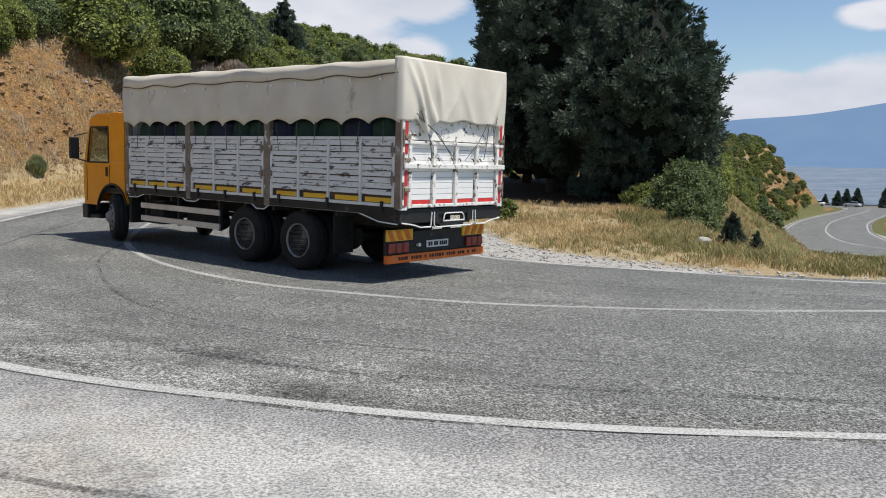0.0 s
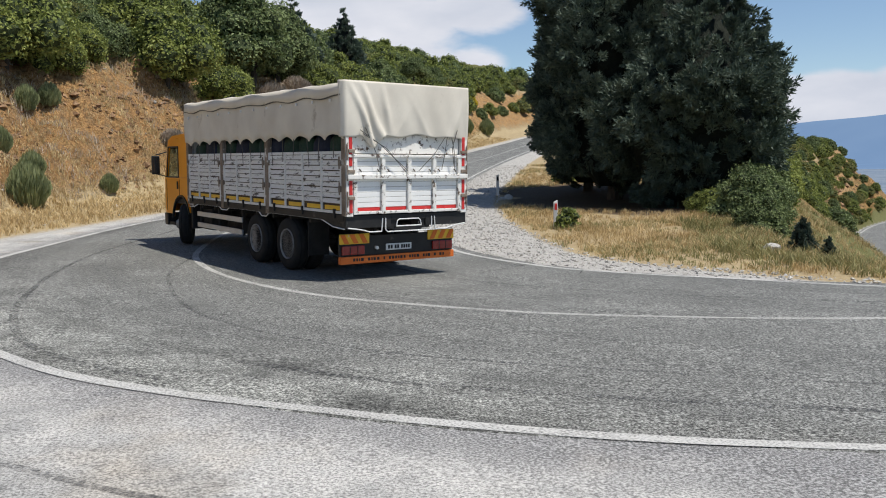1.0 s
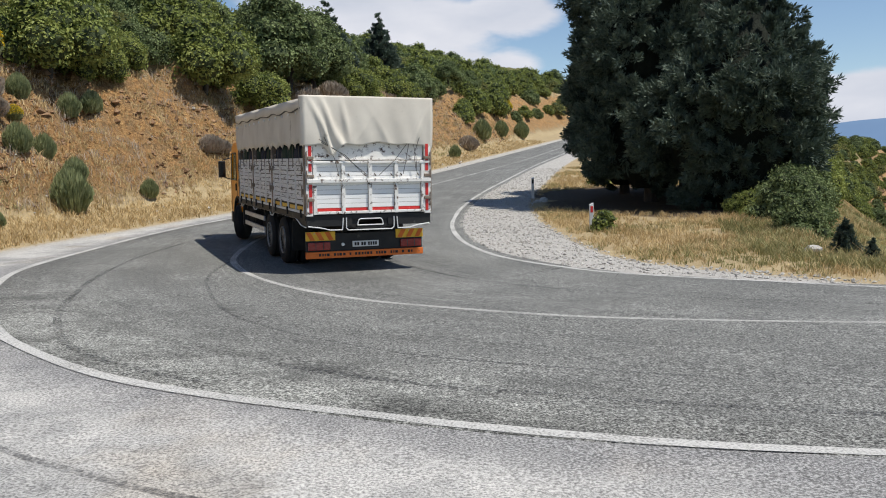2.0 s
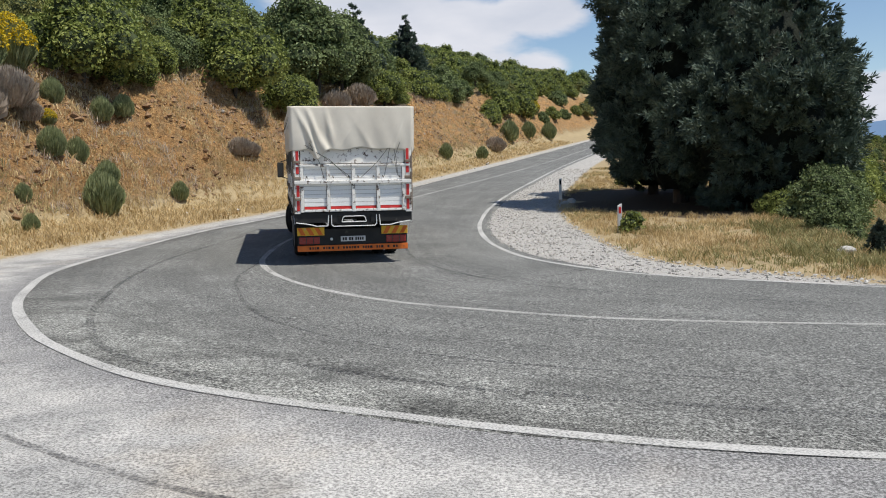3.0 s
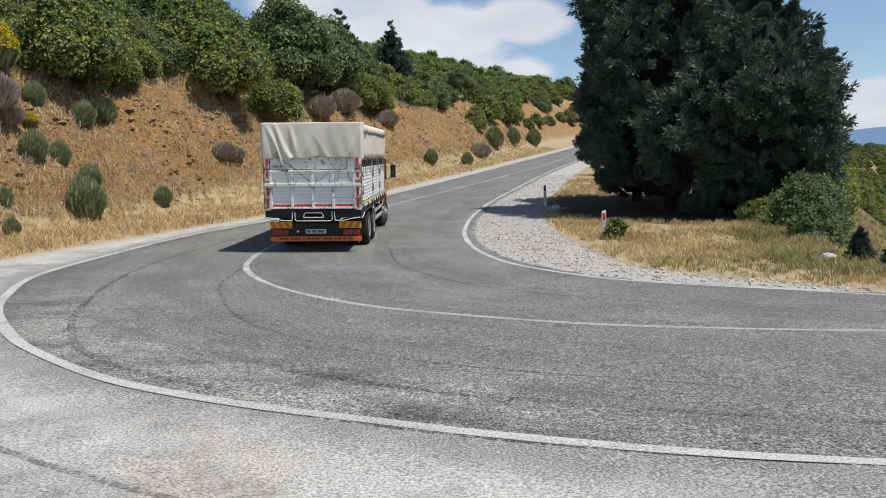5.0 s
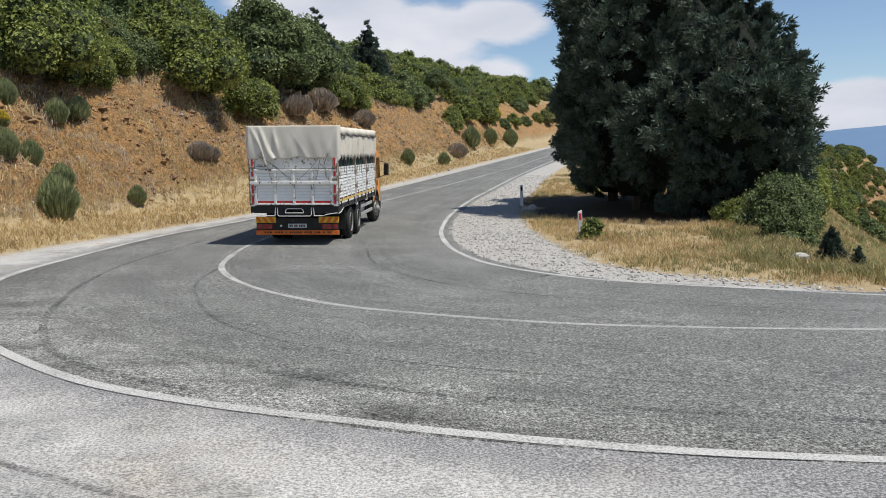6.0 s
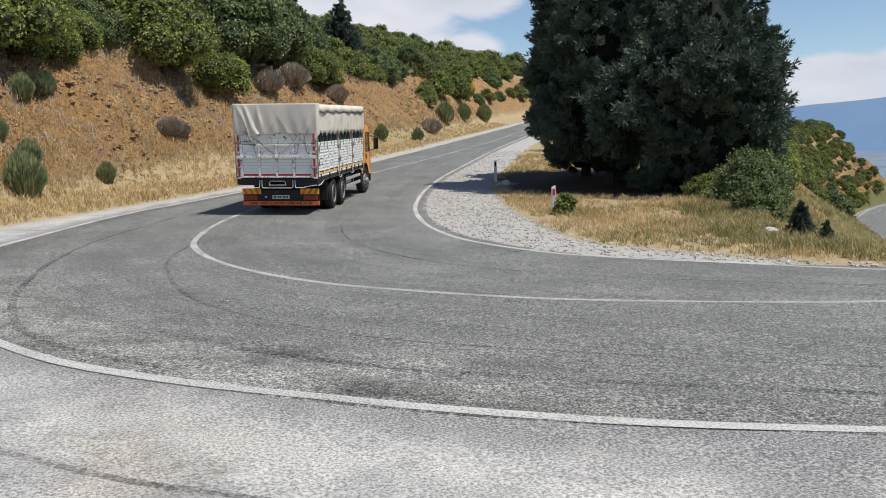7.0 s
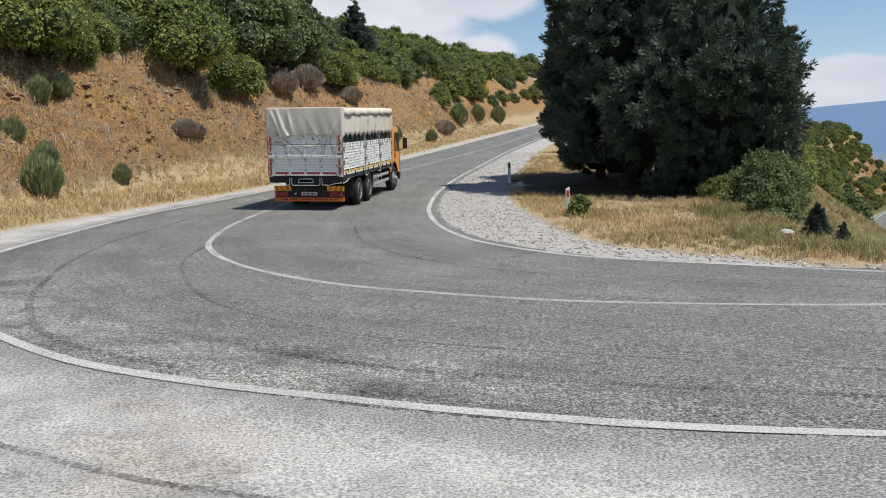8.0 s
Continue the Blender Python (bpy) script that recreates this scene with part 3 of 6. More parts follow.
LOWER_ROAD = catmull([(150, 50), (95, 66), (70, 71), (55, 75.5), (47.5, 80), (45, 86.5), (45.6, 93), (48.5, 102.4), (55.2, 118), (68.8, 143.5), (94.8, 184.6), (106, 205), (107, 218), (98, 230), (80, 243), (50, 262)], 1.0)
OUTER_PLAN, INNER_PLAN, LOWER_PLAN = resample(OUTER_LINE, 110), resample(INNER_LINE, 110), resample(LOWER_ROAD, 40)


def lower_z(x, y):
    """The lower road falls gently away."""
    return -4.9 - 0.032 * np.clip(np.asarray(y, float), 20, 300)


# where the big conifers of the island stand
CONIFER_SPOTS = ((4.7, 35.3), (6.8, 32.2), (6.3, 36.8), (4.1, 40.6))
SLOPE_Y = np.arange(-80, 401, 0.5)
SLOPE_H = np.concatenate([[0], np.cumsum(np.diff(SLOPE_Y) * np.interp(SLOPE_Y[1:] - 0.25, [-80, 14, 20, 34, 50, 70, 140, 220], [-0.022, -0.022, 0.0, 0.035, 0.062, 0.068, 0.068, 0.02]))])
SLOPE_H += 0.28 - np.interp(0, SLOPE_Y, SLOPE_H)


def road_z(x, y):
    """The lie of the upper road: tipped into the bend, then climbing away."""
    x, y = np.asarray(x, float), np.asarray(y, float)
    return np.interp(y, SLOPE_Y, SLOPE_H) - 0.01 * np.clip(x, -25, 12) - 0.07 * np.clip(x - 12, 0, 120)


def land(x, y):
    """Height of the ground sheet and its zones."""
    z = road_z(x, y)
    d = signed_distance(x, y, BANK_EDGE)
    n1, n2, n3 = value_noise(x, y, 7.0, 1), value_noise(x, y, 2.1, 2), value_noise(x, y, 0.7, 3)
    n4 = value_noise(x + 0.4 * y, y, 0.31, 6)
    n0 = value_noise(x, y, 31.0, 4)
    toe = 3.0 + 1.2 * (n1 - 0.5)
    hill = np.interp(d - toe, [5.6, 12, 30, 60, 110, 400], [0, 2.1, 8.2, 14.0, 18.0, 21.0]) * np.interp(y, [10, 30, 60, 110], [1.35, 1.1, 0.6, 0.35])
    rise = 0.12 * np.clip(d, 0, None) + np.interp(d - toe, [0, 5.6], [0, 4.3]) * np.interp(y, [10, 26, 60], [1.3, 1.12, 1.0]) + hill
    rough = smooth(2.5, 5, d) * (0.9 * (n1 - 0.5) + 1.0 * np.abs(n2 - 0.5) + 0.4 * (n2 - 0.5) + 0.75 * (n3 - 0.5) + 0.4 * (n4 - 0.5)) * smooth(-0.1, 0.45, n1 + 0.15) + smooth(12, 40, d) * 3.0 * (n0 - 0.5)
    z = np.where(d > 0, z + rise + rough, z)
    # island between the two roads
    inner = -signed_distance(x, y, INNER_PLAN)
    isle = smooth(1.0, 6.0, inner)
    side = (d < 0) & (inner > 0)
    z = np.where(side, z + isle * (0.16 * (n1 - 0.3) + 0.12 * (n2 - 0.5)) + smooth(4, 9, inner) * 0.12, z)
    # the fall to the lower road, then to the plain
    u = -signed_distance(x, y, DROP_EDGE)
    steep = np.interp(y, [20, 40, 70, 110], [0.5, 0.6, 0.95, 1.2])
    lr = np.abs(signed_distance(x, y, LOWER_PLAN))
    low = lower_z(x, y) + 0.35 * (n1 - 0.5) * smooth(11, 16, lr)
    far_side = np.clip(u - 62, 0, None)
    low = np.where(lr > 11, low - 0.3 * far_side * smooth(11, 30, lr), low)
    fall = np.maximum(z - steep * np.clip(u - 0.3, 0, None) + smooth(2, 6, u) * (1.6 * (n1 - 0.5) + 0.9 * (n2 - 0.5)), low)
    z = np.where(u > 0, fall, z)
    # the cutting above the lower road
    verge = np.interp(y, [66, 74, 84, 95, 112, 150], [5.2, 7.8, 9.7, 7.0, 5.4, 5.0])
    cutting = lower_z(x, y) + 1.25 * np.clip(lr - verge - 0.8, 0, None) + smooth(2, 6, lr - verge) * (1.2 * (n1 - 0.5) + 0.7 * (n2 - 0.5))
    z = np.where((u > -14) & (y > 55), np.minimum(z, cutting), z)
    z = z - 1.7 * smooth(26, 36, x) * smooth(90, 118, y) * smooth(14, 6, -u) * (u < 6)
    z = np.where(u > 0, np.maximum(z, low), z)
    r = np.hypot(x, y)
    sink = smooth(230, 900, r)
    z = z * (1 - sink) + (-52.0) * sink
    # bed the roads into the sheet
    out = signed_distance(x, y, OUTER_PLAN)
    inn = -inner
    bed = smooth(-0.4, -1.0, out) * smooth(0.4, 1.0, inn) * (r < 200)
    z = z - 0.05 * bed - 0.08 * smooth(4.6, 4.0, lr)
    return z


def land_zones(x, y):
    d = signed_distance(x, y, BANK_EDGE)
    out = signed_distance(x, y, OUTER_PLAN)
    inner = -signed_distance(x, y, INNER_PLAN)
    u = -signed_distance(x, y, DROP_EDGE)
    r = np.hypot(x, y)
    lr = np.abs(signed_distance(x, y, LOWER_PLAN))
    zone = {}
    verge = np.interp(y, [66, 74, 84, 95, 112, 150], [5.2, 7.8, 9.7, 7.0, 5.4, 5.0])
    zone["chip"] = smooth(0.5, -0.4, d) * smooth(-0.6, 0.0, out) * (r < 60) * (y < 34) * (u < 2)
    grav_w = np.interp(y, [12, 14.6, 17, 20, 24, 29, 36, 46, 60, 90], [0.1, 0.3, 1.6, 2.5, 3.0, 2.9, 2.6, 2.5, 2.2, 1.6])
    zone["gravel"] = np.maximum(smooth(grav_w + 0.5, grav_w - 0.3, inner) * (inner > -1) * (d < 0), np.maximum(smooth(0.9, 0.0, np.abs(d)) * 0.8, smooth(0.7, 0.1, lr - verge)))
    zone["soil"] = np.maximum(smooth(2.6, 4.2, d) * smooth(13, 8, d) * 0.6, 0.55 * smooth(-9, 0, u) * smooth(50, 80, y) * smooth(1.0, 3.0, lr - verge))
    zone["green"] = np.maximum(smooth(12, 18, d), np.maximum(0.75 * smooth(0.2, 3, u), 0.25 * smooth(3, 6, inner) * (d < 0)))
    zone["tar"] = smooth(np.interp(x, [-6, 0, 4], [1.3, 1.9, 3.4]), -0.2, out) * (r < 40) * smooth(0.3, -0.2, d) * (out > -1) * (y < 34)
    zone["shade_litter"] = np.maximum.reduce([smooth(5.4, 3.6, np.hypot(x - a, y - b)) for a, b in CONIFER_SPOTS]) * smooth(1.6, 2.8, inner)
    # the haze tint comes in with distance
    zone["haze_plain"] = smooth(240, 420, r)
    return zone


def build_ground():
    radii = np.concatenate([[0.0], np.arange(0.5, 12, 0.5), np.arange(12, 60, 0.32), np.geomspace(60, 240, 110), np.geomspace(246, 4700, 42)])
    # finer over the bend and its bank, coarser behind the lay-by
    ang = np.radians(np.concatenate([np.arange(52, 136, 0.2), np.arange(136, 412, 0.9)]))
    n = len(ang)
    rr, aa = np.meshgrid(radii[1:], ang, indexing="ij")
    x, y = np.concatenate([[0], (rr * np.cos(aa)).ravel()]), np.concatenate([[0], (rr * np.sin(aa)).ravel()])
    verts = np.stack([x, y, land(x, y)], 1)
    i, k = np.meshgrid(np.arange(len(radii) - 2), np.arange(n), indexing="ij")
    k2 = (k + 1) % n
    quads = np.stack([1 + i * n + k, 1 + (i + 1) * n + k, 1 + (i + 1) * n + k2, 1 + i * n + k2], -1).reshape(-1, 4)
    tris = [(0, 1 + j, 1 + (j + 1) % n) for j in range(n)]
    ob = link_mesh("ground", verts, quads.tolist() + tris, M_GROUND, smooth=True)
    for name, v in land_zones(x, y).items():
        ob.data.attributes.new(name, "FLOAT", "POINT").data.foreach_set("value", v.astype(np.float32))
    return tagged(ob, "dry grassy mountainside with cut earth bank and pale gravel", "ground", kind="structure")


def ribbon(name, left, right, height, mat, across=6, tuck=0.0):
    """A sheet between two plan curves with the same number of samples; height(x, y) lays it on the land."""
    n = len(left)
    t = np.linspace(0, 1, across + 1)
    if tuck:
        t[1], t[-2] = 0.004, 0.996
    p = left[:, None, :] * (1 - t)[None, :, None] + right[:, None, :] * t[None, :, None]
    x, y = p[..., 0].ravel(), p[..., 1].ravel()
    mid = (left + right) / 2
    s = np.concatenate([[0], np.cumsum(np.hypot(*np.diff(mid, axis=0).T))])
    w = np.hypot(*(right - left).T)
    uv = np.stack([np.repeat(s, across + 1), (t[None] * w[:, None]).ravel()], 1)
    i, k = np.meshgrid(np.arange(n - 1), np.arange(across), indexing="ij")
    a = i * (across + 1) + k
    quads = np.stack([a, a + 1, a + across + 2, a + across + 1], -1).reshape(-1, 4)
    z = height(x, y).reshape(n, across + 1)
    z[:, 0] -= tuck
    z[:, -1] -= tuck
    return link_mesh(name, np.stack([x, y, z.ravel()], 1), quads, mat, smooth=True, uvs=uv)


def normals2(c):
    t = np.gradient(c, axis=0)
    t /= np.linalg.norm(t, axis=1)[:, None] + 1e-9
    return np.stack([-t[:, 1], t[:, 0]], 1)


def stripe(name, curve, width, mat, lift, height, label, wobble=0.0):
    nn = normals2(curve)
    s = np.arange(len(curve))
    w = width / 2 * (1 + wobble * np.sin(s * 0.37) * np.sin(s * 0.11 + 1))
    ob = ribbon(name, curve + nn * w[:, None], curve - nn * w[:, None], lambda x, y: height(x, y) + lift, mat, 2)
    return tagged(ob, label, "road marking", kind="structure")


def build_roads():
    # matched stations: before the bend, round it, and up the hill
    cl = resample(CENTRE_LINE, 900)
    nn = normals2(cl)

    def edge(line, extra, sign):
        # distance from each station of the centre line to the edge line, measured square to the road
        res = []
        prev = 4.0
        for p, n in zip(cl, nn):
            q = (line - p) @ n
            along = np.abs((line - p) @ np.array([n[1], -n[0]]))
            ok = (along < 0.6) & (q * sign > 0.3) & (np.abs(q) < 9)
            prev = np.abs(q[ok]).min() if ok.any() else prev
            res.append(prev)
        w = np.array(res)
        w = np.convolve(np.pad(w, 12, mode="edge"), np.ones(25) / 25, "valid")
        return cl + nn * (sign * (w + extra))[:, None]

    left, right = edge(OUTER_LINE, 0.13, 1), edge(INNER_LINE, 0.4, -1)
    road = ribbon("road", right, left, lambda x, y: road_z(x, y) + 0.006, M_ASPHALT, 24, 0.06)
    flat = np.empty(len(road.data.vertices) * 3, dtype=np.float32)
    road.data.vertices.foreach_get("co", flat)
    flat = flat.reshape(-1, 3).astype(float)
    border = smooth(-2.6, -0.5, signed_distance(flat[:, 0], flat[:, 1], OUTER_PLAN)) * smooth(15, 10, flat[:, 1]) * smooth(1.8, -1.2, flat[:, 0])
    road.data.attributes.new("border", "FLOAT", "POINT").data.foreach_set("value", border.astype(np.float32))
    tagged(road, "grey worn chip-seal asphalt road in a hairpin bend", "road", kind="structure")
    stripe("outer_edge_line", OUTER_LINE, 0.15, M_PAINT, 0.0115, road_z, "white painted edge line, worn on the stones", 0.12)
    cut = (CENTRE_LINE[:, 0] < 23)
    stripe("centre_line", CENTRE_LINE[cut], 0.13, M_PAINT_FADED, 0.0115, road_z, "faded pale centre line worn by tyres", 0.2)
    stripe("inner_edge_line", INNER_LINE, 0.14, M_PAINT, 0.0115, road_z, "white painted edge line beside the gravel", 0.15)
    # tyre marks
    for name, pts, w in (("tyre_mark", [(12, 7.4), (4.4, 7.2), (2.35, 7.31), (1.22, 7.53), (-0.05, 7.78), (-1.18, 8.11), (-1.84, 8.46), (-2.88, 9.18), (-3.6, 9.85), (-4.18, 10.55), (-5.08, 12.14), (-6.17, 14.67), (-6.9, 18.0)], 0.065),
                         ("tyre_mark", [(12, 12.4), (6.2, 12.1), (3.0, 12.5), (0.6, 13.3), (-1.0, 14.4), (-2.4, 16.2), (-3.6, 18.8), (-4.4, 22)], 0.07),
                         ("tyre_mark", [(-3.0, 6.85), (-3.56, 7.1), (-4.45, 7.67), (-5.16, 8.31), (-5.76, 9.13), (-6.5, 10.33), (-7.25, 11.94), (-8.3, 14.6), (-9.3, 18.5), (-9.8, 24)], 0.1),
                         ("tyre_mark", [(9, 6.5), (4.5, 6.3), (1.5, 6.5), (-1, 6.95), (-2.6, 7.6)], 0.12)):
        stripe(name, catmull(pts, 0.4), w, M_RUBBER_MARK, 0.009, road_z, "dark rubber tyre mark curving through the bend")
    stripe("tyre_mark", catmull([(-5.6, 6.1), (-4.5, 5.45), (-3.5, 4.9), (-2.8, 4.58), (-2.1, 4.3), (-1.2, 4.08)], 0.2), 0.07, M_RUBBER_MARK, 0.006, road_z, "dark scuff mark across the pale lay-by")
    low = resample(LOWER_ROAD, 300)
    ln = normals2(low)
    # the bend is widened on its outer side
    wide = np.interp(low[:, 1], [66, 74, 84, 95, 112, 150], [5.0, 7.5, 9.3, 6.6, 5.0, 4.6]) * (low[:, 0] < 90) + 4.8 * (low[:, 0] >= 90)
    wide = np.convolve(np.pad(wide, 6, mode="edge"), np.ones(13) / 13, "valid")[:, None]
    tagged(ribbon("lower_road", low - ln * 6.0, low + ln * (wide + 0.5), lambda x, y: lower_z(x, y) + 0.05, M_ASPHALT, 10), "grey asphalt road curving below the hillside", "road", kind="structure")
    for curve, w in ((low + ln * wide, 0.24), (low, 0.22), (low - ln * 5.4, 0.22)):
        stripe("lower_road_line", curve, w, M_PAINT, 0.075, lower_z, "white painted line on the lower road")


build_ground()
build_roads()


# ---------------------------------------------------------------- mountains
def build_mountains():
    rng = np.random.RandomState(5)

    def ridge(name, az0, az1, dist, top, seed, depth):
        az = np.radians(np.linspace(az0, az1, 240))
        deg = np.degrees(az)
        prof = top(deg)
        for k, (a, w) in enumerate(((0.16, 9), (0.09, 23), (0.045, 61), (0.02, 140))):
            prof = prof + (a * np.sin(deg / 57.3 * w + seed + k * 1.7)) * dist * 0.006
        rows = []
        m = 14
        for j in range(m + 1):
            t = j / m
            crag = 1 + 0.012 * np.sin(deg * 0.7 + seed + 2.1 * t) * math.sin(math.pi * t)
            rr = (dist - depth * (1 - t)) * crag
            zz = -55 + (prof + 55) * t ** 1.35
            rows.append(np.stack([-np.sin(az) * rr, np.cos(az) * rr, zz], 1))
        rows.append(np.stack([-np.sin(az) * (dist + 150), np.cos(az) * (dist + 150), np.full(len(az), -55.0)], 1))
        v = np.concatenate(rows)
        n = len(az)
        i, k = np.meshgrid(np.arange(len(rows) - 1), np.arange(n - 1), indexing="ij")
        a = i * n + k
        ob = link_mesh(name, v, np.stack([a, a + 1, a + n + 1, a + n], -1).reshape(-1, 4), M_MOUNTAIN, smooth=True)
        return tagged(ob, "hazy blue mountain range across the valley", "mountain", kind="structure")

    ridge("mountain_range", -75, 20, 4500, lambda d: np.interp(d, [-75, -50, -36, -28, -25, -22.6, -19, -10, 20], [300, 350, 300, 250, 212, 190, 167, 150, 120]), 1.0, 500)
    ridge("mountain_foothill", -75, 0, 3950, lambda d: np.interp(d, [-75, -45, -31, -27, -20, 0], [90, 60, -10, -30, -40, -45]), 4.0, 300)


build_mountains()


# ---------------------------------------------------------------- plants
def leaf_cards(points, normals, size, rng, jitter=0.9, aspect=1.6, fold=0.35):
    """Small folded leaf clumps: two triangles hinged along the middle, one clump a point."""
    n = len(points)
    d = normals + rng.normal(0, jitter, (n, 3))
    d /= np.linalg.norm(d, axis=1)[:, None] + 1e-9
    a = np.cross(d, rng.normal(0, 1, (n, 3)))
    a /= np.linalg.norm(a, axis=1)[:, None] + 1e-9
    b = np.cross(d, a)
    s = size * rng.uniform(0.6, 1.35, n)[:, None]
    tip, tail = points + a * s * aspect / 2, points - a * s * aspect / 2
    l, r = points + b * s / 2 + d * s * fold, points - b * s / 2 + d * s * fold
    verts = np.stack([tail, l, tip, r], 1).reshape(-1, 3)
    k = np.arange(n)[:, None] * 4
    faces = np.concatenate([k + [0, 1, 2], k + [0, 2, 3]], 1).reshape(-1, 3)
    return verts, faces


def lobe_points(lobes, n, rng, shell=0.35):
    """Points in the outer shell of a heap of ellipsoids, denser on the larger ones, none deep inside another."""
    lobes = np.asarray(lobes, float)
    w = lobes[:, 3] * lobes[:, 4] + lobes[:, 3] * lobes[:, 5]
    pick = rng.choice(len(lobes), int(n * 1.7), p=w / w.sum())
    d = rng.normal(0, 1, (len(pick), 3))
    d /= np.linalg.norm(d, axis=1)[:, None]
    rad = 1 - shell * rng.rand(len(pick)) ** 1.6 + 0.08 * rng.normal(0, 1, len(pick))
    p = lobes[pick, :3] + d * lobes[pick, 3:6] * rad[:, None]
    deep = np.zeros(len(p), bool)
    for lb in lobes:
        deep |= (((p - lb[:3]) / (lb[3:6] * 0.62)) ** 2).sum(1) < 1
    keep = ~deep
    return p[keep][:n], d[keep][:n]


def core_mesh(lobes, scale, rng):
    bm = bmesh.new()
    for lb in lobes:
        geo = bmesh.ops.create_icosphere(bm, subdivisions=2, radius=1.0)
        for v in geo["verts"]:
            k = scale * (1 + 0.12 * rng.normal())
            v.co = Vector((lb[0] + v.co.x * lb[3] * k, lb[1] + v.co.y * lb[4] * k, lb[2] + v.co.z * lb[5] * k))
    return bm


def broadleaf(name, height, width, leaves, size, mat, seed, label, category="tree", skirt=0.16):
    """A scrub tree: forked trunk, limbs, a crown of heaped lobes covered with leaf clumps, its skirt near the ground."""
    rng = np.random.RandomState(seed)
    root = new(name)
    lobes = []
    for ring_k, (count, ring, z_lo, z_hi, rad) in enumerate(((9, 0.34, skirt + 0.06, skirt + 0.2, 0.19), (8, 0.27, 0.4, 0.6, 0.2), (5, 0.14, 0.66, 0.82, 0.17))):
        for k in range(count):
            a = 2 * math.pi * k / count + rng.uniform(-0.4, 0.4) + ring_k
            d = width * ring * rng.uniform(0.75, 1.2)
            r = width * rad * rng.uniform(0.75, 1.25)
            lobes.append((math.cos(a) * d, math.sin(a) * d, height * rng.uniform(z_lo, z_hi), r, r * rng.uniform(0.85, 1.15), min(r * rng.uniform(0.75, 1.0), height * 0.3)))
    lobes.append((0, 0, height * 0.45, width * 0.3, width * 0.3, height * 0.3))
    bm = bmesh.new()
    cyl(bm, height * 0.035, height * 0.026, (0, 0, -0.4), (0.05 * height, 0, height * 0.25), 8)
    for lb in lobes[9:14]:
        mid = Vector((lb[0] * 0.45, lb[1] * 0.45, height * 0.36))
        cyl(bm, height * 0.02, height * 0.013, (0.05 * height, 0, height * 0.24), mid, 6)
        cyl(bm, height * 0.013, height * 0.006, mid, lb[:3], 6)
    part("trunk", bm, M_BARK, root, "grey-brown forked trunk")
    p, d = lobe_points(lobes, leaves, rng)
    v, f = leaf_cards(p, d + np.array([0, 0, 0.5]), size, rng, 0.7)
    crown = link_mesh("crown", v, f, mat, root)
    crown["kind"] = "stuff"
    # lumps darker than the leaves: shade between the clumps, done in colour
    part("foliage_core", core_mesh(lobes, 0.7, rng), M_LEAF_CORE, root, "dark solid core, the crown's inner shade put into its colour")
    return tagged(root, label, category)


def broom(name, height, width, stems, mat, seed, label, tips=None, category="bush"):
    """A broom bush: many thin upright stems fanning out of one stool."""
    rng = np.random.RandomState(seed)
    n = stems
    a = rng.uniform(0, 2 * math.pi, n)
    lean = rng.rand(n) ** 0.5
    base = np.stack([np.cos(a) * 0.25 * width * lean, np.sin(a) * 0.25 * width * lean, np.full(n, -0.1)], 1)
    top = np.stack([np.cos(a) * 0.5 * width * lean, np.sin(a) * 0.5 * width * lean, height * (1 - 0.45 * lean ** 2) * rng.uniform(0.7, 1.05, n)], 1)
    start = base + (top - base) * rng.uniform(0.1, 0.75, n)[:, None]
    side = np.cross(top - base, rng.normal(0, 1, (n, 3)))
    side /= np.linalg.norm(side, axis=1)[:, None] + 1e-9
    w = 0.0055 * height * rng.uniform(0.7, 1.5, n)[:, None]
    mid = (start + top) / 2 + rng.normal(0, 0.03 * width, (n, 3))
    v = np.stack([start, mid + side * w, top, mid - side * w], 1).reshape(-1, 3)
    k = np.arange(n)[:, None] * 4
    ob = new(name)
    st = link_mesh("stem_clump", v, np.concatenate([k + [0, 1, 2], k + [0, 2, 3]], 1).reshape(-1, 3), mat, ob)
    st["kind"] = "stuff"
    bm = bmesh.new()
    geo = bmesh.ops.create_icosphere(bm, subdivisions=2, radius=1.0)
    for q in geo["verts"]:
        kk = 1 + 0.15 * rng.normal()
        q.co = Vector((q.co.x * width * 0.16 * kk, q.co.y * width * 0.16 * kk, height * 0.18 + q.co.z * height * 0.18 * kk))
    part("foliage_core", bm, mat, ob, "dense inner stems")
    if tips is not None:
        m = n
        pv, pf = leaf_cards(top[:m], np.tile([0, 0, 1.0], (m, 1)), 0.034 * height, rng)
        fl = link_mesh("flower_clump", pv, pf, tips, ob, "bright yellow flower heads")
        fl["kind"] = "stuff"
    return tagged(ob, label, category)


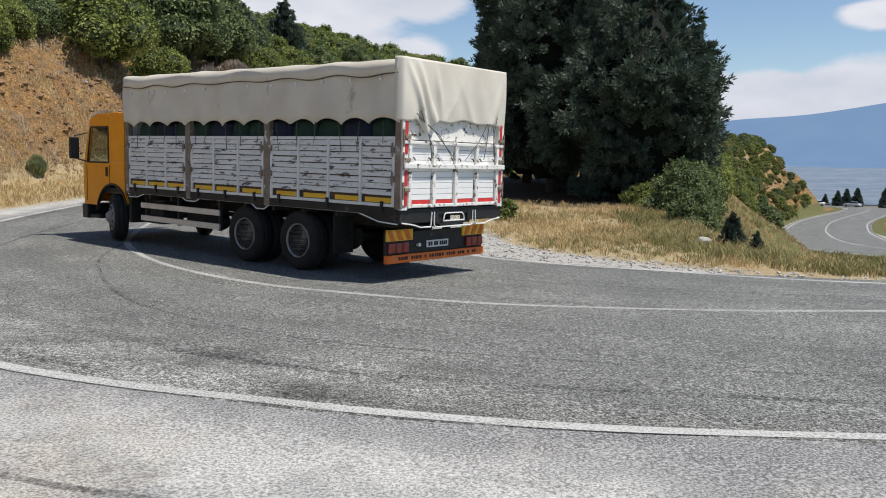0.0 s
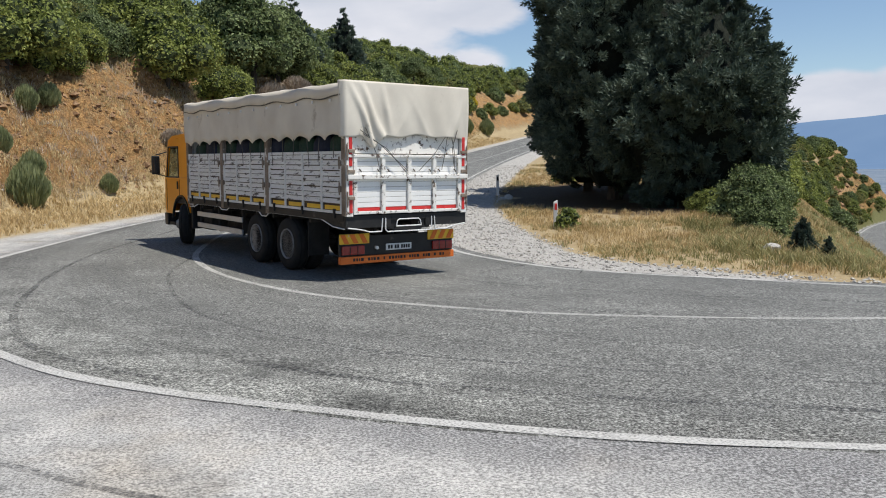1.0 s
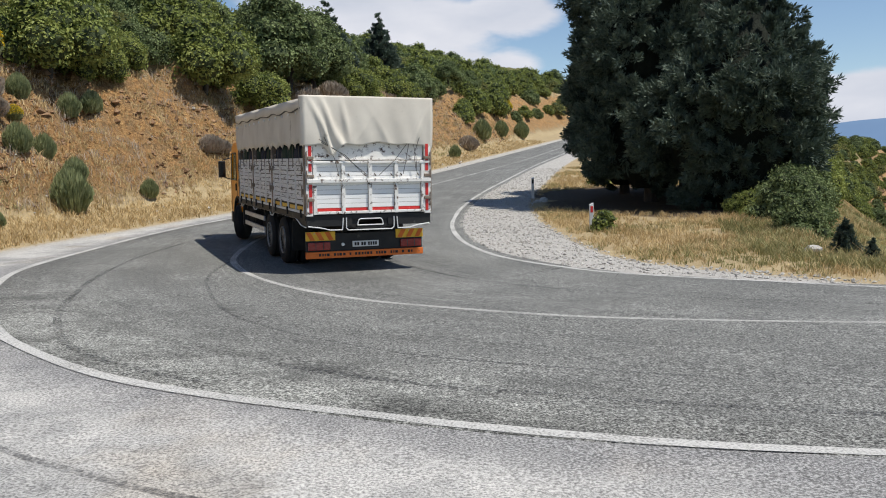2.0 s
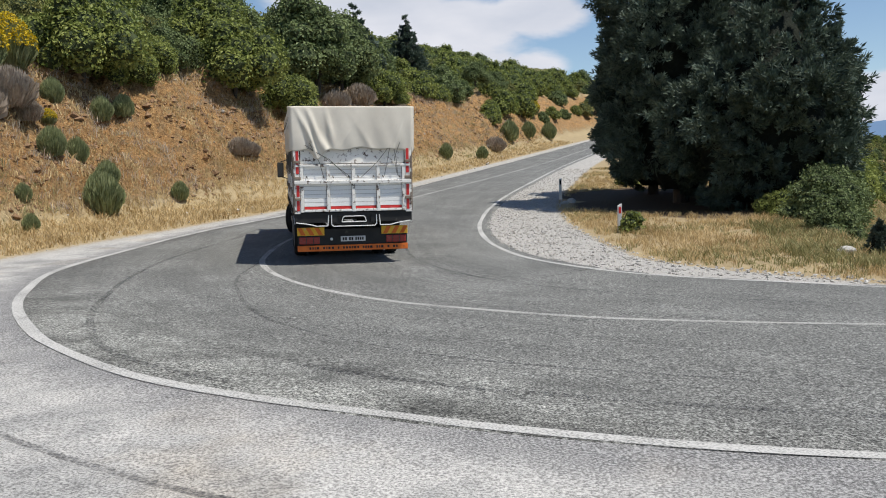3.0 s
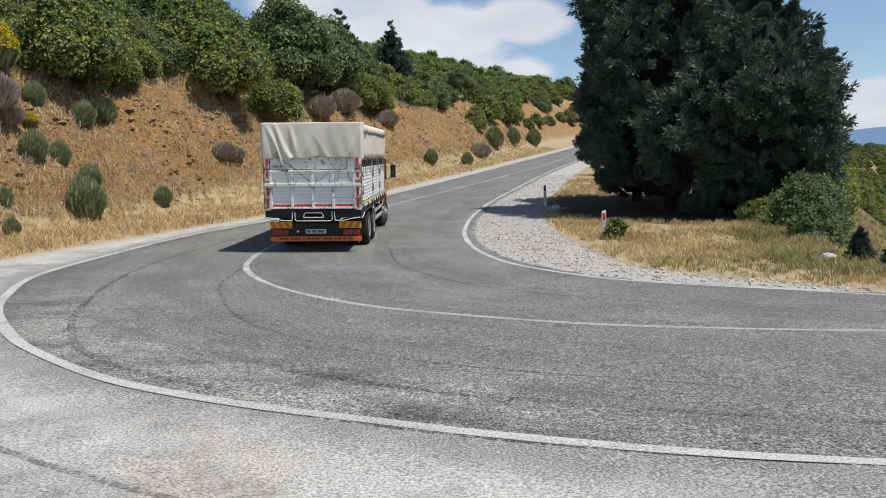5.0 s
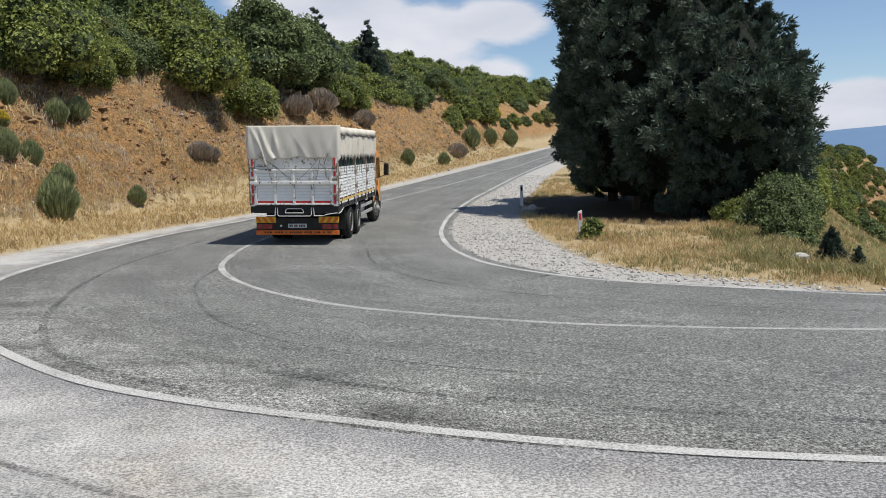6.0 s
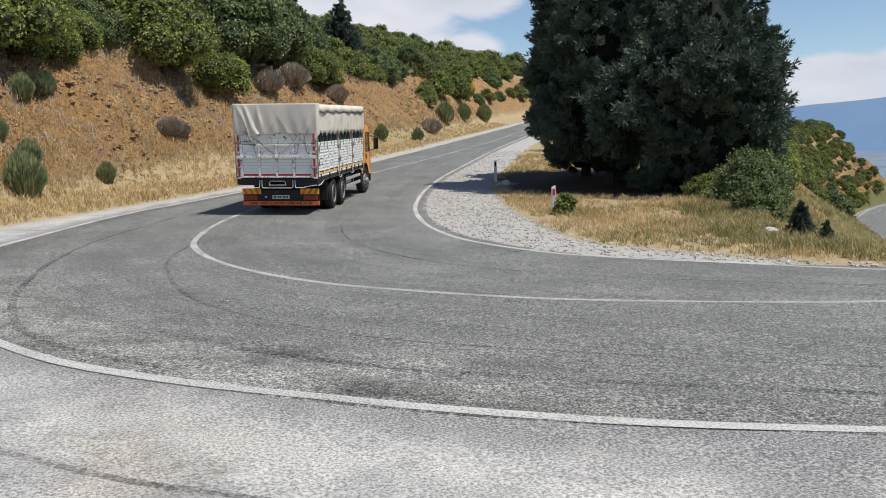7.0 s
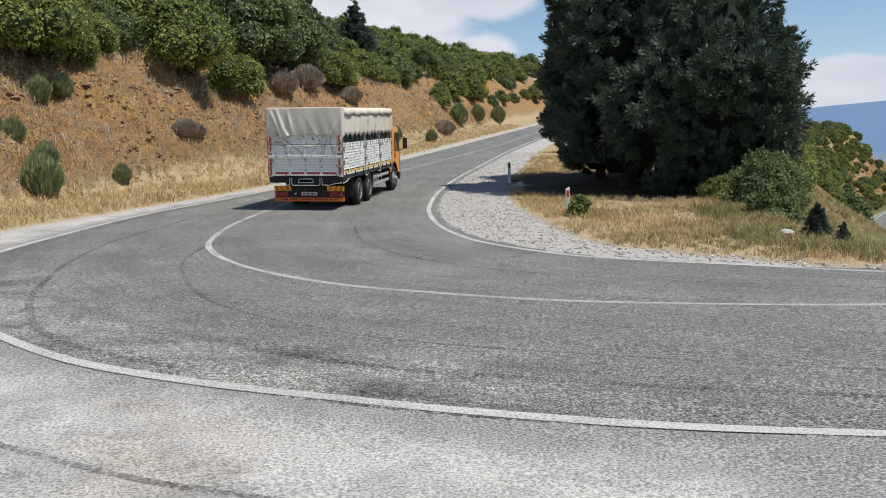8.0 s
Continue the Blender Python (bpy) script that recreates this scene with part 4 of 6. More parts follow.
def conifer(name, height, profile, clumps, tufts, tuft, seed, label, lean=0.0, trunk_r=0.28, droop=0.25, crown_label=""):
    """A dense conifer: trunk, limbs, and sprays of fine foliage heaped on the ends of the branches."""
    rng = np.random.RandomState(seed)
    root = new(name)
    zs, rs = np.array([p[0] for p in profile]), np.array([p[1] for p in profile])
    fine = np.linspace(zs[0], zs[-1], 200)
    wgt = np.interp(fine, zs, rs) + 0.15
    # boughs first: each a bulging pad on the crown, then clumps of foliage on the pads
    boughs = max(12, clumps // (7 if height > 8 else 2))
    bz = rng.choice(fine, boughs, p=wgt / wgt.sum())
    ba = rng.uniform(0, 2 * np.pi, boughs)
    br = np.interp(bz, zs, rs)
    reach = br * (0.9 + 0.12 * np.sin(ba * 3 + bz * 0.9 + seed) + 0.1 * rng.normal(0, 1, boughs))
    pad = (0.18 * br + 0.24 * min(1.0, (height / 9) ** 1.5)) * rng.uniform(0.7, 1.4, boughs)
    mid = np.stack([np.cos(ba) * reach, np.sin(ba) * reach, bz - droop * 0.3 * pad], 1)
    own = np.arange(clumps) % boughs
    sph = rng.normal(0, 1, (clumps, 3))
    sph /= np.linalg.norm(sph, axis=1)[:, None]
    outb = np.stack([np.cos(ba), np.sin(ba), 0.35 + 0 * ba], 1)
    sph += 0.8 * outb[own]
    sph /= np.linalg.norm(sph, axis=1)[:, None]
    ctr = mid[own] + sph * (pad[own] * rng.uniform(0.55, 1.05, clumps))[:, None] * np.array([1.0, 1.0, 0.75])
    ctr[:, 0] += lean * ctr[:, 2]
    axis = 0.9 * sph + 0.5 * outb[own] + rng.normal(0, 0.25, (clumps, 3)) + np.array([0, 0, 0.15])
    axis /= np.linalg.norm(axis, axis=1)[:, None]
    big = (0.3 * pad[own] + 0.06) * rng.uniform(0.7, 1.3, clumps)
    idx = np.repeat(np.arange(clumps), tufts)
    g = rng.normal(0, 1, (len(idx), 3))
    g /= np.linalg.norm(g, axis=1)[:, None]
    q = rng.rand(len(idx)) ** 0.5
    along = rng.rand(len(idx))
    pts = ctr[idx] + axis[idx] * ((along - 0.45) * 1.7 * big[idx])[:, None] + g * (big[idx] * q * 0.85 * (1.05 - 0.6 * along))[:, None]
    d = 0.8 * axis[idx] + 0.8 * g
    d /= np.linalg.norm(d, axis=1)[:, None]
    n = len(pts)
    side = np.cross(d, rng.normal(0, 1, (n, 3)))
    side /= np.linalg.norm(side, axis=1)[:, None] + 1e-9
    s = tuft * rng.uniform(0.5, 1.3, n)[:, None]
    up = np.cross(side, d)
    v = np.stack([pts - d * s * 0.5, pts + side * s * 0.2 + up * s * 0.08, pts + d * s * 0.8, pts - side * s * 0.2 + up * s * 0.08], 1).reshape(-1, 3)
    k = np.arange(n)[:, None] * 4
    crown = link_mesh("crown", v, np.concatenate([k + [0, 1, 2], k + [0, 2, 3]], 1).reshape(-1, 3), M_CONIFER, root, crown_label)
    crown["kind"] = "stuff"
    bm = bmesh.new()
    cyl(bm, trunk_r * 1.25, trunk_r, (0, 0, -0.5), (0, 0, zs[0] + 0.8), 12)
    cyl(bm, trunk_r, 0.03, (0, 0, zs[0] + 0.8), (lean * height * 0.9, 0, height * 0.9), 10)
    for j in range(22):
        t = j / 22
        zz = zs[0] + 0.3 + t * (height - zs[0]) * 0.8
        aa = j * 2.4
        rr = float(np.interp(zz, zs, rs)) * 0.62
        cyl(bm, trunk_r * 0.3 * (1 - 0.6 * t), 0.02, (lean * zz, 0, zz), (lean * zz + math.cos(aa) * rr, math.sin(aa) * rr, zz + 0.2 * rr), 6)
    part("trunk", bm, M_BARK, root, "dark rough trunk with limbs")
    # solid core, near-black: the crown's inner shade is put into its colour
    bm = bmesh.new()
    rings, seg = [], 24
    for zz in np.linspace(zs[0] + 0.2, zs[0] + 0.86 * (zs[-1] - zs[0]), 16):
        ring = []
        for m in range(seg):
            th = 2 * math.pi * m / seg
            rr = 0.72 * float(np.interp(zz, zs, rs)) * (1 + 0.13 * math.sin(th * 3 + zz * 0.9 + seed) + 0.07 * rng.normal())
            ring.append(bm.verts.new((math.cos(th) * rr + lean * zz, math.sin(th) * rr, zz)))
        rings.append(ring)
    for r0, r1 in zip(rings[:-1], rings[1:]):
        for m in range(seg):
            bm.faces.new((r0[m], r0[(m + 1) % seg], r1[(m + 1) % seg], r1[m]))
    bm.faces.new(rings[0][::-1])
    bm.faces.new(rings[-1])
    part("foliage_core", bm, M_CONIFER_CORE, root, "dark solid core, the crown's inner shade put into its colour")
    return tagged(root, label, "tree")


def ground_at(x, y):
    return float(land(np.array([float(x)]), np.array([float(y)]))[0])


def plant(ob, x, y, turn, scale=1.0, first=False, sink=0.05):
    m = pose(x, y, ground_at(x, y) - sink, 0, 0, turn)
    o = ob if first else copy_thing(ob, m)
    o.matrix_basis = m @ Matrix.Scale(scale, 4)
    return o


def big_conifers():
    tall = [(0.45, 0.7), (1.0, 1.5), (1.9, 2.3), (3.1, 2.95), (6.0, 3.1), (8.6, 2.95), (10.8, 2.3), (12.6, 1.2), (14.0, 0.1)]
    low = [(0.1, 1.3), (0.8, 2.0), (2.0, 2.65), (3.4, 2.85), (4.8, 2.75), (6.0, 1.9), (7.2, 1.05), (8.2, 0.5), (9.1, 0.08)]
    a = conifer("conifer_tree", 14.0, tall, 2100, 90, 0.16, 3, "dense dark green conifer standing on the grassy island", trunk_r=0.3)
    plant(a, *CONIFER_SPOTS[0], 20, 0.97, first=True)
    b = conifer("conifer_tree", 9.1, low, 1700, 90, 0.16, 8, "dense dark green conifer leaning out beside the taller one", lean=0.12, trunk_r=0.26)
    plant(b, *CONIFER_SPOTS[1], 0, 1.0, first=True)
    c = conifer("conifer_tree", 13.0, [(1.2, 0.8), (2.0, 2.0), (4.0, 2.6), (7.0, 2.7), (9.5, 2.2), (11.5, 1.1), (13.0, 0.1)], 1100, 85, 0.16, 12,
                "dense dark green conifer grown into its neighbours", trunk_r=0.24)
    plant(c, *CONIFER_SPOTS[2], 90, 0.95, first=True)
    # added out of sight behind the others to throw their shadow further back
    tagged(plant(a, *CONIFER_SPOTS[3], 140, 0.72), "smaller hidden conifer added behind the clump to lengthen its shadow")


def polar(az, dist):
    """Plan place at an azimuth left of ahead and a distance from the lay-by."""
    return -math.sin(radians(az)) * dist, math.cos(radians(az)) * dist


# lower border of the woods: azimuth from the lay-by, and the rise of the land there, in degrees
WOOD_AZ = (-2, 0.2, 2.9, 5.2, 8.0, 10.3, 14.2, 17.2, 19.5, 23.2, 26.8, 30.2, 34.0, 40)
WOOD_RISE = (1.2, 1.6, 2.2, 3.0, 3.5, 4.4, 4.0, 4.0, 3.5, 4.1, 4.8, 5.4, 6.3, 7.5)


def hillside_woods():
    rng = np.random.RandomState(21)
    kinds = [broadleaf("scrub_tree", 4.4, 5.6, 7600, 0.125, M_LEAF, 31, "round green scrub oak on the hillside"),
             broadleaf("scrub_tree", 3.9, 5.2, 7000, 0.12, M_LEAF_DARK, 32, "dark green holm oak scrub on the hillside"),
             broadleaf("scrub_tree", 3.1, 4.8, 6400, 0.115, M_LEAF_OLIVE, 33, "olive green scrub on the hillside"),
             broadleaf("tall_oak", 7.6, 6.2, 9000, 0.15, M_LEAF_DARK, 34, "taller dark green oak above the scrub", skirt=0.2),
             broadleaf("scrub_tree", 4.4, 5.6, 2300, 0.22, M_LEAF, 35, "round green scrub oak far up the hillside"),
             broadleaf("scrub_tree", 3.9, 5.2, 2200, 0.22, M_LEAF_DARK, 36, "dark green holm oak scrub far up the hillside"),
             broadleaf("scrub_tree", 3.1, 4.8, 2000, 0.2, M_LEAF_OLIVE, 37, "olive green scrub far up the hillside")]
    used, placed = set(), []

    def put(kind, x, y, s):
        o = plant(kinds[kind], x, y, rng.uniform(0, 360), s, first=kind not in used, sink=0.3)
        used.add(kind)
        tagged(o, group="hillside trees")
        placed.append((x, y))

    for az, dist, s in ((17.2, 57, 1.0), (18.6, 60, 0.85), (15.3, 62, 0.9), (22.5, 62, 0.8)):
        put(3, *polar(az, dist), s)
    xs, ys = rng.uniform(-70, 32, 14000), rng.uniform(16, 170, 14000)
    ds, az = signed_distance(xs, ys, BANK_EDGE), np.degrees(np.arctan2(-xs, ys))
    rise = np.degrees(np.arctan2(land(xs, ys) - EYE_Z, np.hypot(xs, ys)))
    ok = (ds > 5.5) & (ds < 46) & (az < 44) & (rise > np.interp(az, WOOD_AZ, WOOD_RISE) - np.interp(az, [6, 14], [0.9, 0.1]))
    low = 10.0
    for x, y, d, a in zip(xs[ok], ys[ok], ds[ok], az[ok]):
        if len(placed) >= 285:
            break
        gap = 2.9 if d < 24 else 3.6
        if any((x - u) ** 2 + (y - v) ** 2 < gap * gap for u, v in placed):
            continue
        put(int(rng.choice(3, p=[0.45, 0.33, 0.22])) + (4 if math.hypot(x, y) > 68 else 0), x, y, rng.uniform(0.55, 1.2) * (0.85 if d < low + 4 else 1.0) * float(np.interp(a, [0, 9, 12], [0.78, 0.82, 1.0])))
    # a lone fir and two round-headed bushes on the skyline
    fir = conifer("fir_tree", 5.0, [(0.4, 1.3), (1.2, 1.5), (2.4, 1.05), (3.6, 0.55), (5.0, 0.05)], 300, 45, 0.2, 15, "small dark fir on the skyline", trunk_r=0.1)
    x, y = polar(10.9, 84)
    plant(fir, x, y, 0, 1.3, first=True)
    x, y = polar(14.4, 66)
    tagged(plant(fir, x, y, 60, 1.35), "dark fir among the oaks")
    for az, dist, s in ((6.2, 92, 0.62), (4.9, 96, 0.6)):
        x, y = polar(az, dist)
        tagged(plant(kinds[1], x, y, az * 40, s, sink=-0.9), "round-headed dark tree on the skyline")
    return kinds


def spur_scrub(kinds):
    rng = np.random.RandomState(77)
    kind = [broadleaf("bush", 2.6, 3.4, 2000, 0.15, M_LEAF, 51, "green scrub bush on the slope above the lower road", "bush", 0.12),
            broadleaf("bush", 2.1, 3.0, 1800, 0.14, M_LEAF_OLIVE, 52, "olive scrub bush on the slope above the lower road", "bush", 0.12),
            broadleaf("bush", 2.9, 3.2, 2000, 0.15, M_LEAF_DARK, 53, "dark green bush on the slope above the lower road", "bush", 0.12),
            broadleaf("bush", 2.6, 3.4, 8000, 0.085, M_LEAF, 54, "leafy green bush at the edge of the island", "bush", 0.1),
            broadleaf("bush", 2.9, 3.2, 8000, 0.085, M_LEAF_DARK, 55, "dark leafy bush at the edge of the island", "bush", 0.1)]
    placed = []
    used = set()

    def put(k, x, y, s):
        placed.append((x, y))
        o = plant(kind[k], x, y, rng.uniform(0, 360), s, first=k not in used, sink=0.25)
        used.add(k)
        tagged(o, group="slope bushes")

    for x, y, k, s in ((8.6, 29, 4, 0.8), (9.7, 33, 4, 0.95), (11, 37, 3, 1.05), (9.2, 36, 4, 0.9), (12.4, 41, 3, 1.0), (13.4, 44, 3, 1.0), (7.7, 26.8, 4, 0.68), (7.3, 24.0, 4, 0.5), (12.0, 46, 4, 1.0), (6.9, 28.6, 3, 0.45)):
        put(k, x, y, s)
    xs, ys = rng.uniform(8, 75, 6000), rng.uniform(36, 185, 6000)
    us, lrs, inn = -signed_distance(xs, ys, DROP_EDGE), np.abs(signed_distance(xs, ys, LOWER_PLAN)), signed_distance(xs, ys, INNER_PLAN)
    ok = (us > -7) & (us < 7.5) & ((ys > 72) | (np.degrees(np.arctan2(xs, ys)) < 17.6)) & (lrs > np.interp(ys, [95, 112], [11.2, 7.2])) & (inn < -6)
    for x, y in zip(xs[ok], ys[ok]):
        if len(placed) >= 240:
            break
        if any((x - a) ** 2 + (y - b) ** 2 < 1.85 ** 2 for a, b in placed):
            continue
        put(int(rng.choice(3, p=[0.45, 0.35, 0.2])), x, y, rng.uniform(0.5, 1.0))
    return kind


big_conifers()
KINDS = hillside_woods()
BUSHES = spur_scrub(KINDS)


# ---------------------------------------------------------------- the lorry
BODY_L, BODY_W, DECK = 7.75, 1.25, 1.16
AXLES = (2.33, 3.80, 8.49)
BAYS = ((0.08, 3.02, 4), (3.2, 5.42, 3), (5.6, 7.7, 3))


def louvre(bm, axis, lo, hi, z0, z1, inner, shallow, deep):
    """A pressed slat that slopes outwards to its lower edge; axis 0 runs along x, axis 1 along y."""
    rings = []
    for end in (lo, hi):
        sec = [(inner, z0), (inner, z1), (shallow, z1), (deep, z0 + 0.012), (deep, z0)]
        rings.append([bm.verts.new((end, d, z) if axis == 0 else (d, end, z)) for d, z in sec])
    for k in range(5):
        bm.faces.new((rings[0][k], rings[0][(k + 1) % 5], rings[1][(k + 1) % 5], rings[1][k]))
    bm.faces.new(rings[0][::-1])
    bm.faces.new(rings[1])
    bmesh.ops.recalc_face_normals(bm, faces=bm.faces)
    return bm


def drop_side(truck, side, y0, y1, panels):
    """A hinged drop side: frame, uprights, pressed panels with slats, reflective strip."""
    x = side * (BODY_W - 0.02)
    bm = bmesh.new()
    z0, z1 = DECK + 0.02, 2.23
    t = 0.03
    box(bm, x - t, y0, z0, x + t, y1, z0 + 0.05, 0.008)
    box(bm, x - t, y0, z1 - 0.05, x + t, y1, z1, 0.008)
    step = (y1 - y0) / panels
    for k in range(panels + 1):
        yy = y0 + k * step
        w = 0.05 if 0 < k < panels else 0.055
        lo, hi = (yy - w / 2, yy + w / 2) if 0 < k < panels else ((yy, yy + w) if k == 0 else (yy - w, yy))
        box(bm, x - t - 0.008, lo, z0 + 0.003, x + t + 0.008, hi, z1 - 0.003, 0.008)
    gate = part("side_board", bm, M_WHITE_CLEAN, truck, "chipped white steel drop side")
    # brown-black backing, so that the gaps between the slats read dark
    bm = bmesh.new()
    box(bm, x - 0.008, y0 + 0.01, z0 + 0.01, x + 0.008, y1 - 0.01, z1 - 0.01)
    part("back_sheet", bm, M_GAP, gate, "brown-black sheet behind the slats")
    rng = random.Random(int(y0 * 100) + (7 if side > 0 else 0))
    for k in range(panels):
        lo, hi = y0 + k * step + 0.03, y0 + (k + 1) * step - 0.03
        n = 9
        pitch = (z1 - z0 - 0.22) / n
        for j in range(n):
            zc = z0 + 0.17 + (j + 0.5) * pitch
            bm = bmesh.new()
            louvre(bm, 1, lo, hi, zc - pitch * 0.43, zc + pitch * 0.41, 0, side * 0.006, side * 0.028)
            o = part("slat", bm, M_WHITE, gate)
            o.location = (x + side * 0.008, 0, rng.uniform(-0.004, 0.004))
        bm = bmesh.new()
        box(bm, 0, lo + 0.02, z0 + 0.06, side * 0.012, hi - 0.02 - rng.uniform(0, 0.12), z0 + 0.135, 0.003)
        o = part("reflector_strip", bm, M_YELLOW, gate, "worn yellow reflective strip")
        o.location.x = x + side * 0.01
    for yy in (y0 + 0.25, (y0 + y1) / 2, y1 - 0.25):
        bm = bmesh.new()
        box(bm, x + side * 0.02, yy - 0.025, DECK - 0.06, x + side * 0.06, yy + 0.025, DECK + 0.1, 0.008)
        part("hinge", bm, M_BLACK, gate)
    for yy in (y0 + 0.03, y1 - 0.03):
        for zz in (1.55, 1.98):
            bm = bmesh.new()
            box(bm, x + side * 0.025, yy - 0.03, zz, x + side * 0.07, yy + 0.03, zz + 0.1, 0.01)
            cyl(bm, 0.012, 0.012, (x + side * 0.06, yy, zz - 0.05), (x + side * 0.06, yy, zz + 0.16), 6)
            part("latch", bm, M_RUSTY, gate, "rusty latch")


def tarpaulin(truck):
    """Canvas drawn over the bows: one sheet down both sides with a scalloped hem, a folded drape at the back."""
    nl, hem = 150, 2.47
    ys = np.linspace(-0.02, BODY_L + 0.06, nl)
    top = np.interp(ys, [0, BODY_L], [3.36, 3.44]) + 0.006 * np.cos(ys * 2 * np.pi / 1.29)
    # across: left hem, side, rounded shoulder, roof, and back down
    prof = [(-1.0, 0.0), (-1.0, 0.12), (-1.0, 0.25), (-1.0, 0.38), (-1.0, 0.5), (-1.0, 0.62), (-1.0, 0.75), (-1.0, 0.87), (-0.995, 0.95), (-0.975, 0.985), (-0.93, 1.0)]
    roof = [(-0.7, 1.012), (-0.4, 1.02), (0.0, 1.024), (0.4, 1.02), (0.7, 1.012)]
    full = prof + roof + [(-a, b) for a, b in prof[::-1]]
    verts = []
    rng = np.random.RandomState(4)
    ph = rng.uniform(0, 6, 8)
    for y, zt in zip(ys, top):
        scal = abs(math.sin(math.pi * y / 0.62)) ** 0.6
        low = hem - 0.07 + 0.11 * scal
        for a, b in full:
            z = low + (zt - low) * b if b <= 1 else zt + (b - 1) * 1.2
            fold = (0.014 * math.sin(y * 5.1 + ph[0]) + 0.01 * math.sin(y * 11.3 + 3 * b + ph[1]) + 0.008 * math.sin(y * 2.2 - 5 * b + ph[2])) * (1 - b if b < 1 else 0.35)
            bulge = 0.028 * math.sin(math.pi * min(b, 1)) * (0.6 + 0.4 * math.sin(y * 1.1 + ph[3]))
            verts.append((a * (1.285 + bulge + fold), y, z + (0.004 * math.sin(y * 7 + ph[4]) if b >= 1 else 0)))
    m = len(full)
    faces = [(i * m + k, i * m + k + 1, (i + 1) * m + k + 1, (i + 1) * m + k) for i in range(nl - 1) for k in range(m - 1)]
    sheet = link_mesh("tarpaulin", verts, faces, M_TARP, truck, "beige canvas tarpaulin with a scalloped hem", True)
    mod = sheet.modifiers.new("thick", "SOLIDIFY")
    mod.thickness, mod.offset = 0.012, -1
    # the back drape, gathered at its corners
    nx, nz = 110, 30
    verts = []
    for j in range(nz):
        v = j / (nz - 1)
        for i in range(nx):
            u = i / (nx - 1) * 2 - 1
            low = 2.49 + 0.02 * math.sin(u * 7 + 0.4) - 0.2 * math.exp(-((u + 0.56) / 0.1) ** 2) - 0.06 * math.exp(-((u + 0.85) / 0.12) ** 2) - 0.14 * math.exp(-((u - 0.93) / 0.06) ** 2) + 0.015 * math.sin(u * 13)
            z = 3.385 * (1 - v) + low * v
            creases = 0.085 * math.exp(-((u + 0.72 - 0.3 * v) / 0.045) ** 2) * v ** 0.7 + 0.06 * math.exp(-((u + 0.9 - 0.34 * v) / 0.04) ** 2) * v ** 0.7 + 0.04 * math.exp(-((u + 0.42 - 0.12 * v) / 0.04) ** 2) * (1 - abs(2 * v - 1)) \
                + 0.045 * math.exp(-((u - 0.93 + 0.28 * v) / 0.05) ** 2) * v + 0.008 * math.sin(u * 9 + v * 3) * v + 0.006 * math.sin(u * 23 - v * 5) * v + 0.014 * math.exp(-((u - 0.25 + 0.5 * v) / 0.05) ** 2) * v + 0.012 * math.exp(-((u + 0.1 - 0.4 * v) / 0.05) ** 2) * v
            verts.append((u * (1.33 - 0.01 * v), max(0.0, abs(u) - 0.955) * 2.2 - 0.05 - 0.018 * math.sin(math.pi * v * 0.9) - creases, z))
    faces = [(j * nx + i, j * nx + i + 1, (j + 1) * nx + i + 1, (j + 1) * nx + i) for j in range(nz - 1) for i in range(nx - 1)]
    drape = link_mesh("back_drape", verts, faces, M_TARP, truck, "creased canvas drape over the tail", True)
    mod = drape.modifiers.new("thick", "SOLIDIFY")
    mod.thickness = 0.012
    # hem flap and its rope along both sides, eyelets under it
    for side in (-1, 1):
        pts = []
        for y in np.linspace(0.0, BODY_L, 110):
            z = np.interp(y, [0, BODY_L], [3.13, 3.2]) + 0.02 * math.cos(2 * math.pi * y / 1.3) + 0.006 * math.sin(y * 6)
            pts.append((side * (1.315 + 0.01 * math.sin(y * 3)), y, float(z)))
        bm = bmesh.new()
        tube(bm, pts, 0.017, 5)
        part("rope", bm, M_ROPE, truck, "dark rope along the canvas")
        verts = []
        for x, y, z in pts:
            zt = np.interp(y, [0, BODY_L], [3.36, 3.44]) - 0.03
            verts += [(side * 1.305, y, zt), (x - side * 0.004, y, (z + zt) / 2), (x + side * 0.004, y, z)]
        faces = [(3 * i + k, 3 * i + k + 1, 3 * i + k + 4, 3 * i + k + 3) for i in range(len(pts) - 1) for k in range(2)]
        flap = link_mesh("canvas_flap", verts, faces, M_TARP, truck, "", True)
        mod = flap.modifiers.new("thick", "SOLIDIFY")
        mod.thickness = 0.012
        for k in range(12):
            yy = 0.35 + k * 0.645
            bm = bmesh.new()
            box(bm, side * 1.31, yy - 0.02, 3.05, side * 1.335, yy + 0.02, 3.1, 0.006)
            part("eyelet", bm, M_WHITE_CLEAN, truck)
        for k in range(15):
            yy = 0.31 + k * 0.5 + 0.12 * math.sin(k * 3.1)
            if yy > BODY_L - 0.1:
                break
            bm = bmesh.new()
            sway = 0.05 * math.sin(k * 2.3)
            tube(bm, [(side * 1.29, yy, 2.46), (side * 1.285, yy + sway, 2.2), (side * 1.285, yy + sway * 1.6, 2.12 - 0.07 * (k % 3))], 0.007, 4)
            part("lashing", bm, M_ROPE, truck)


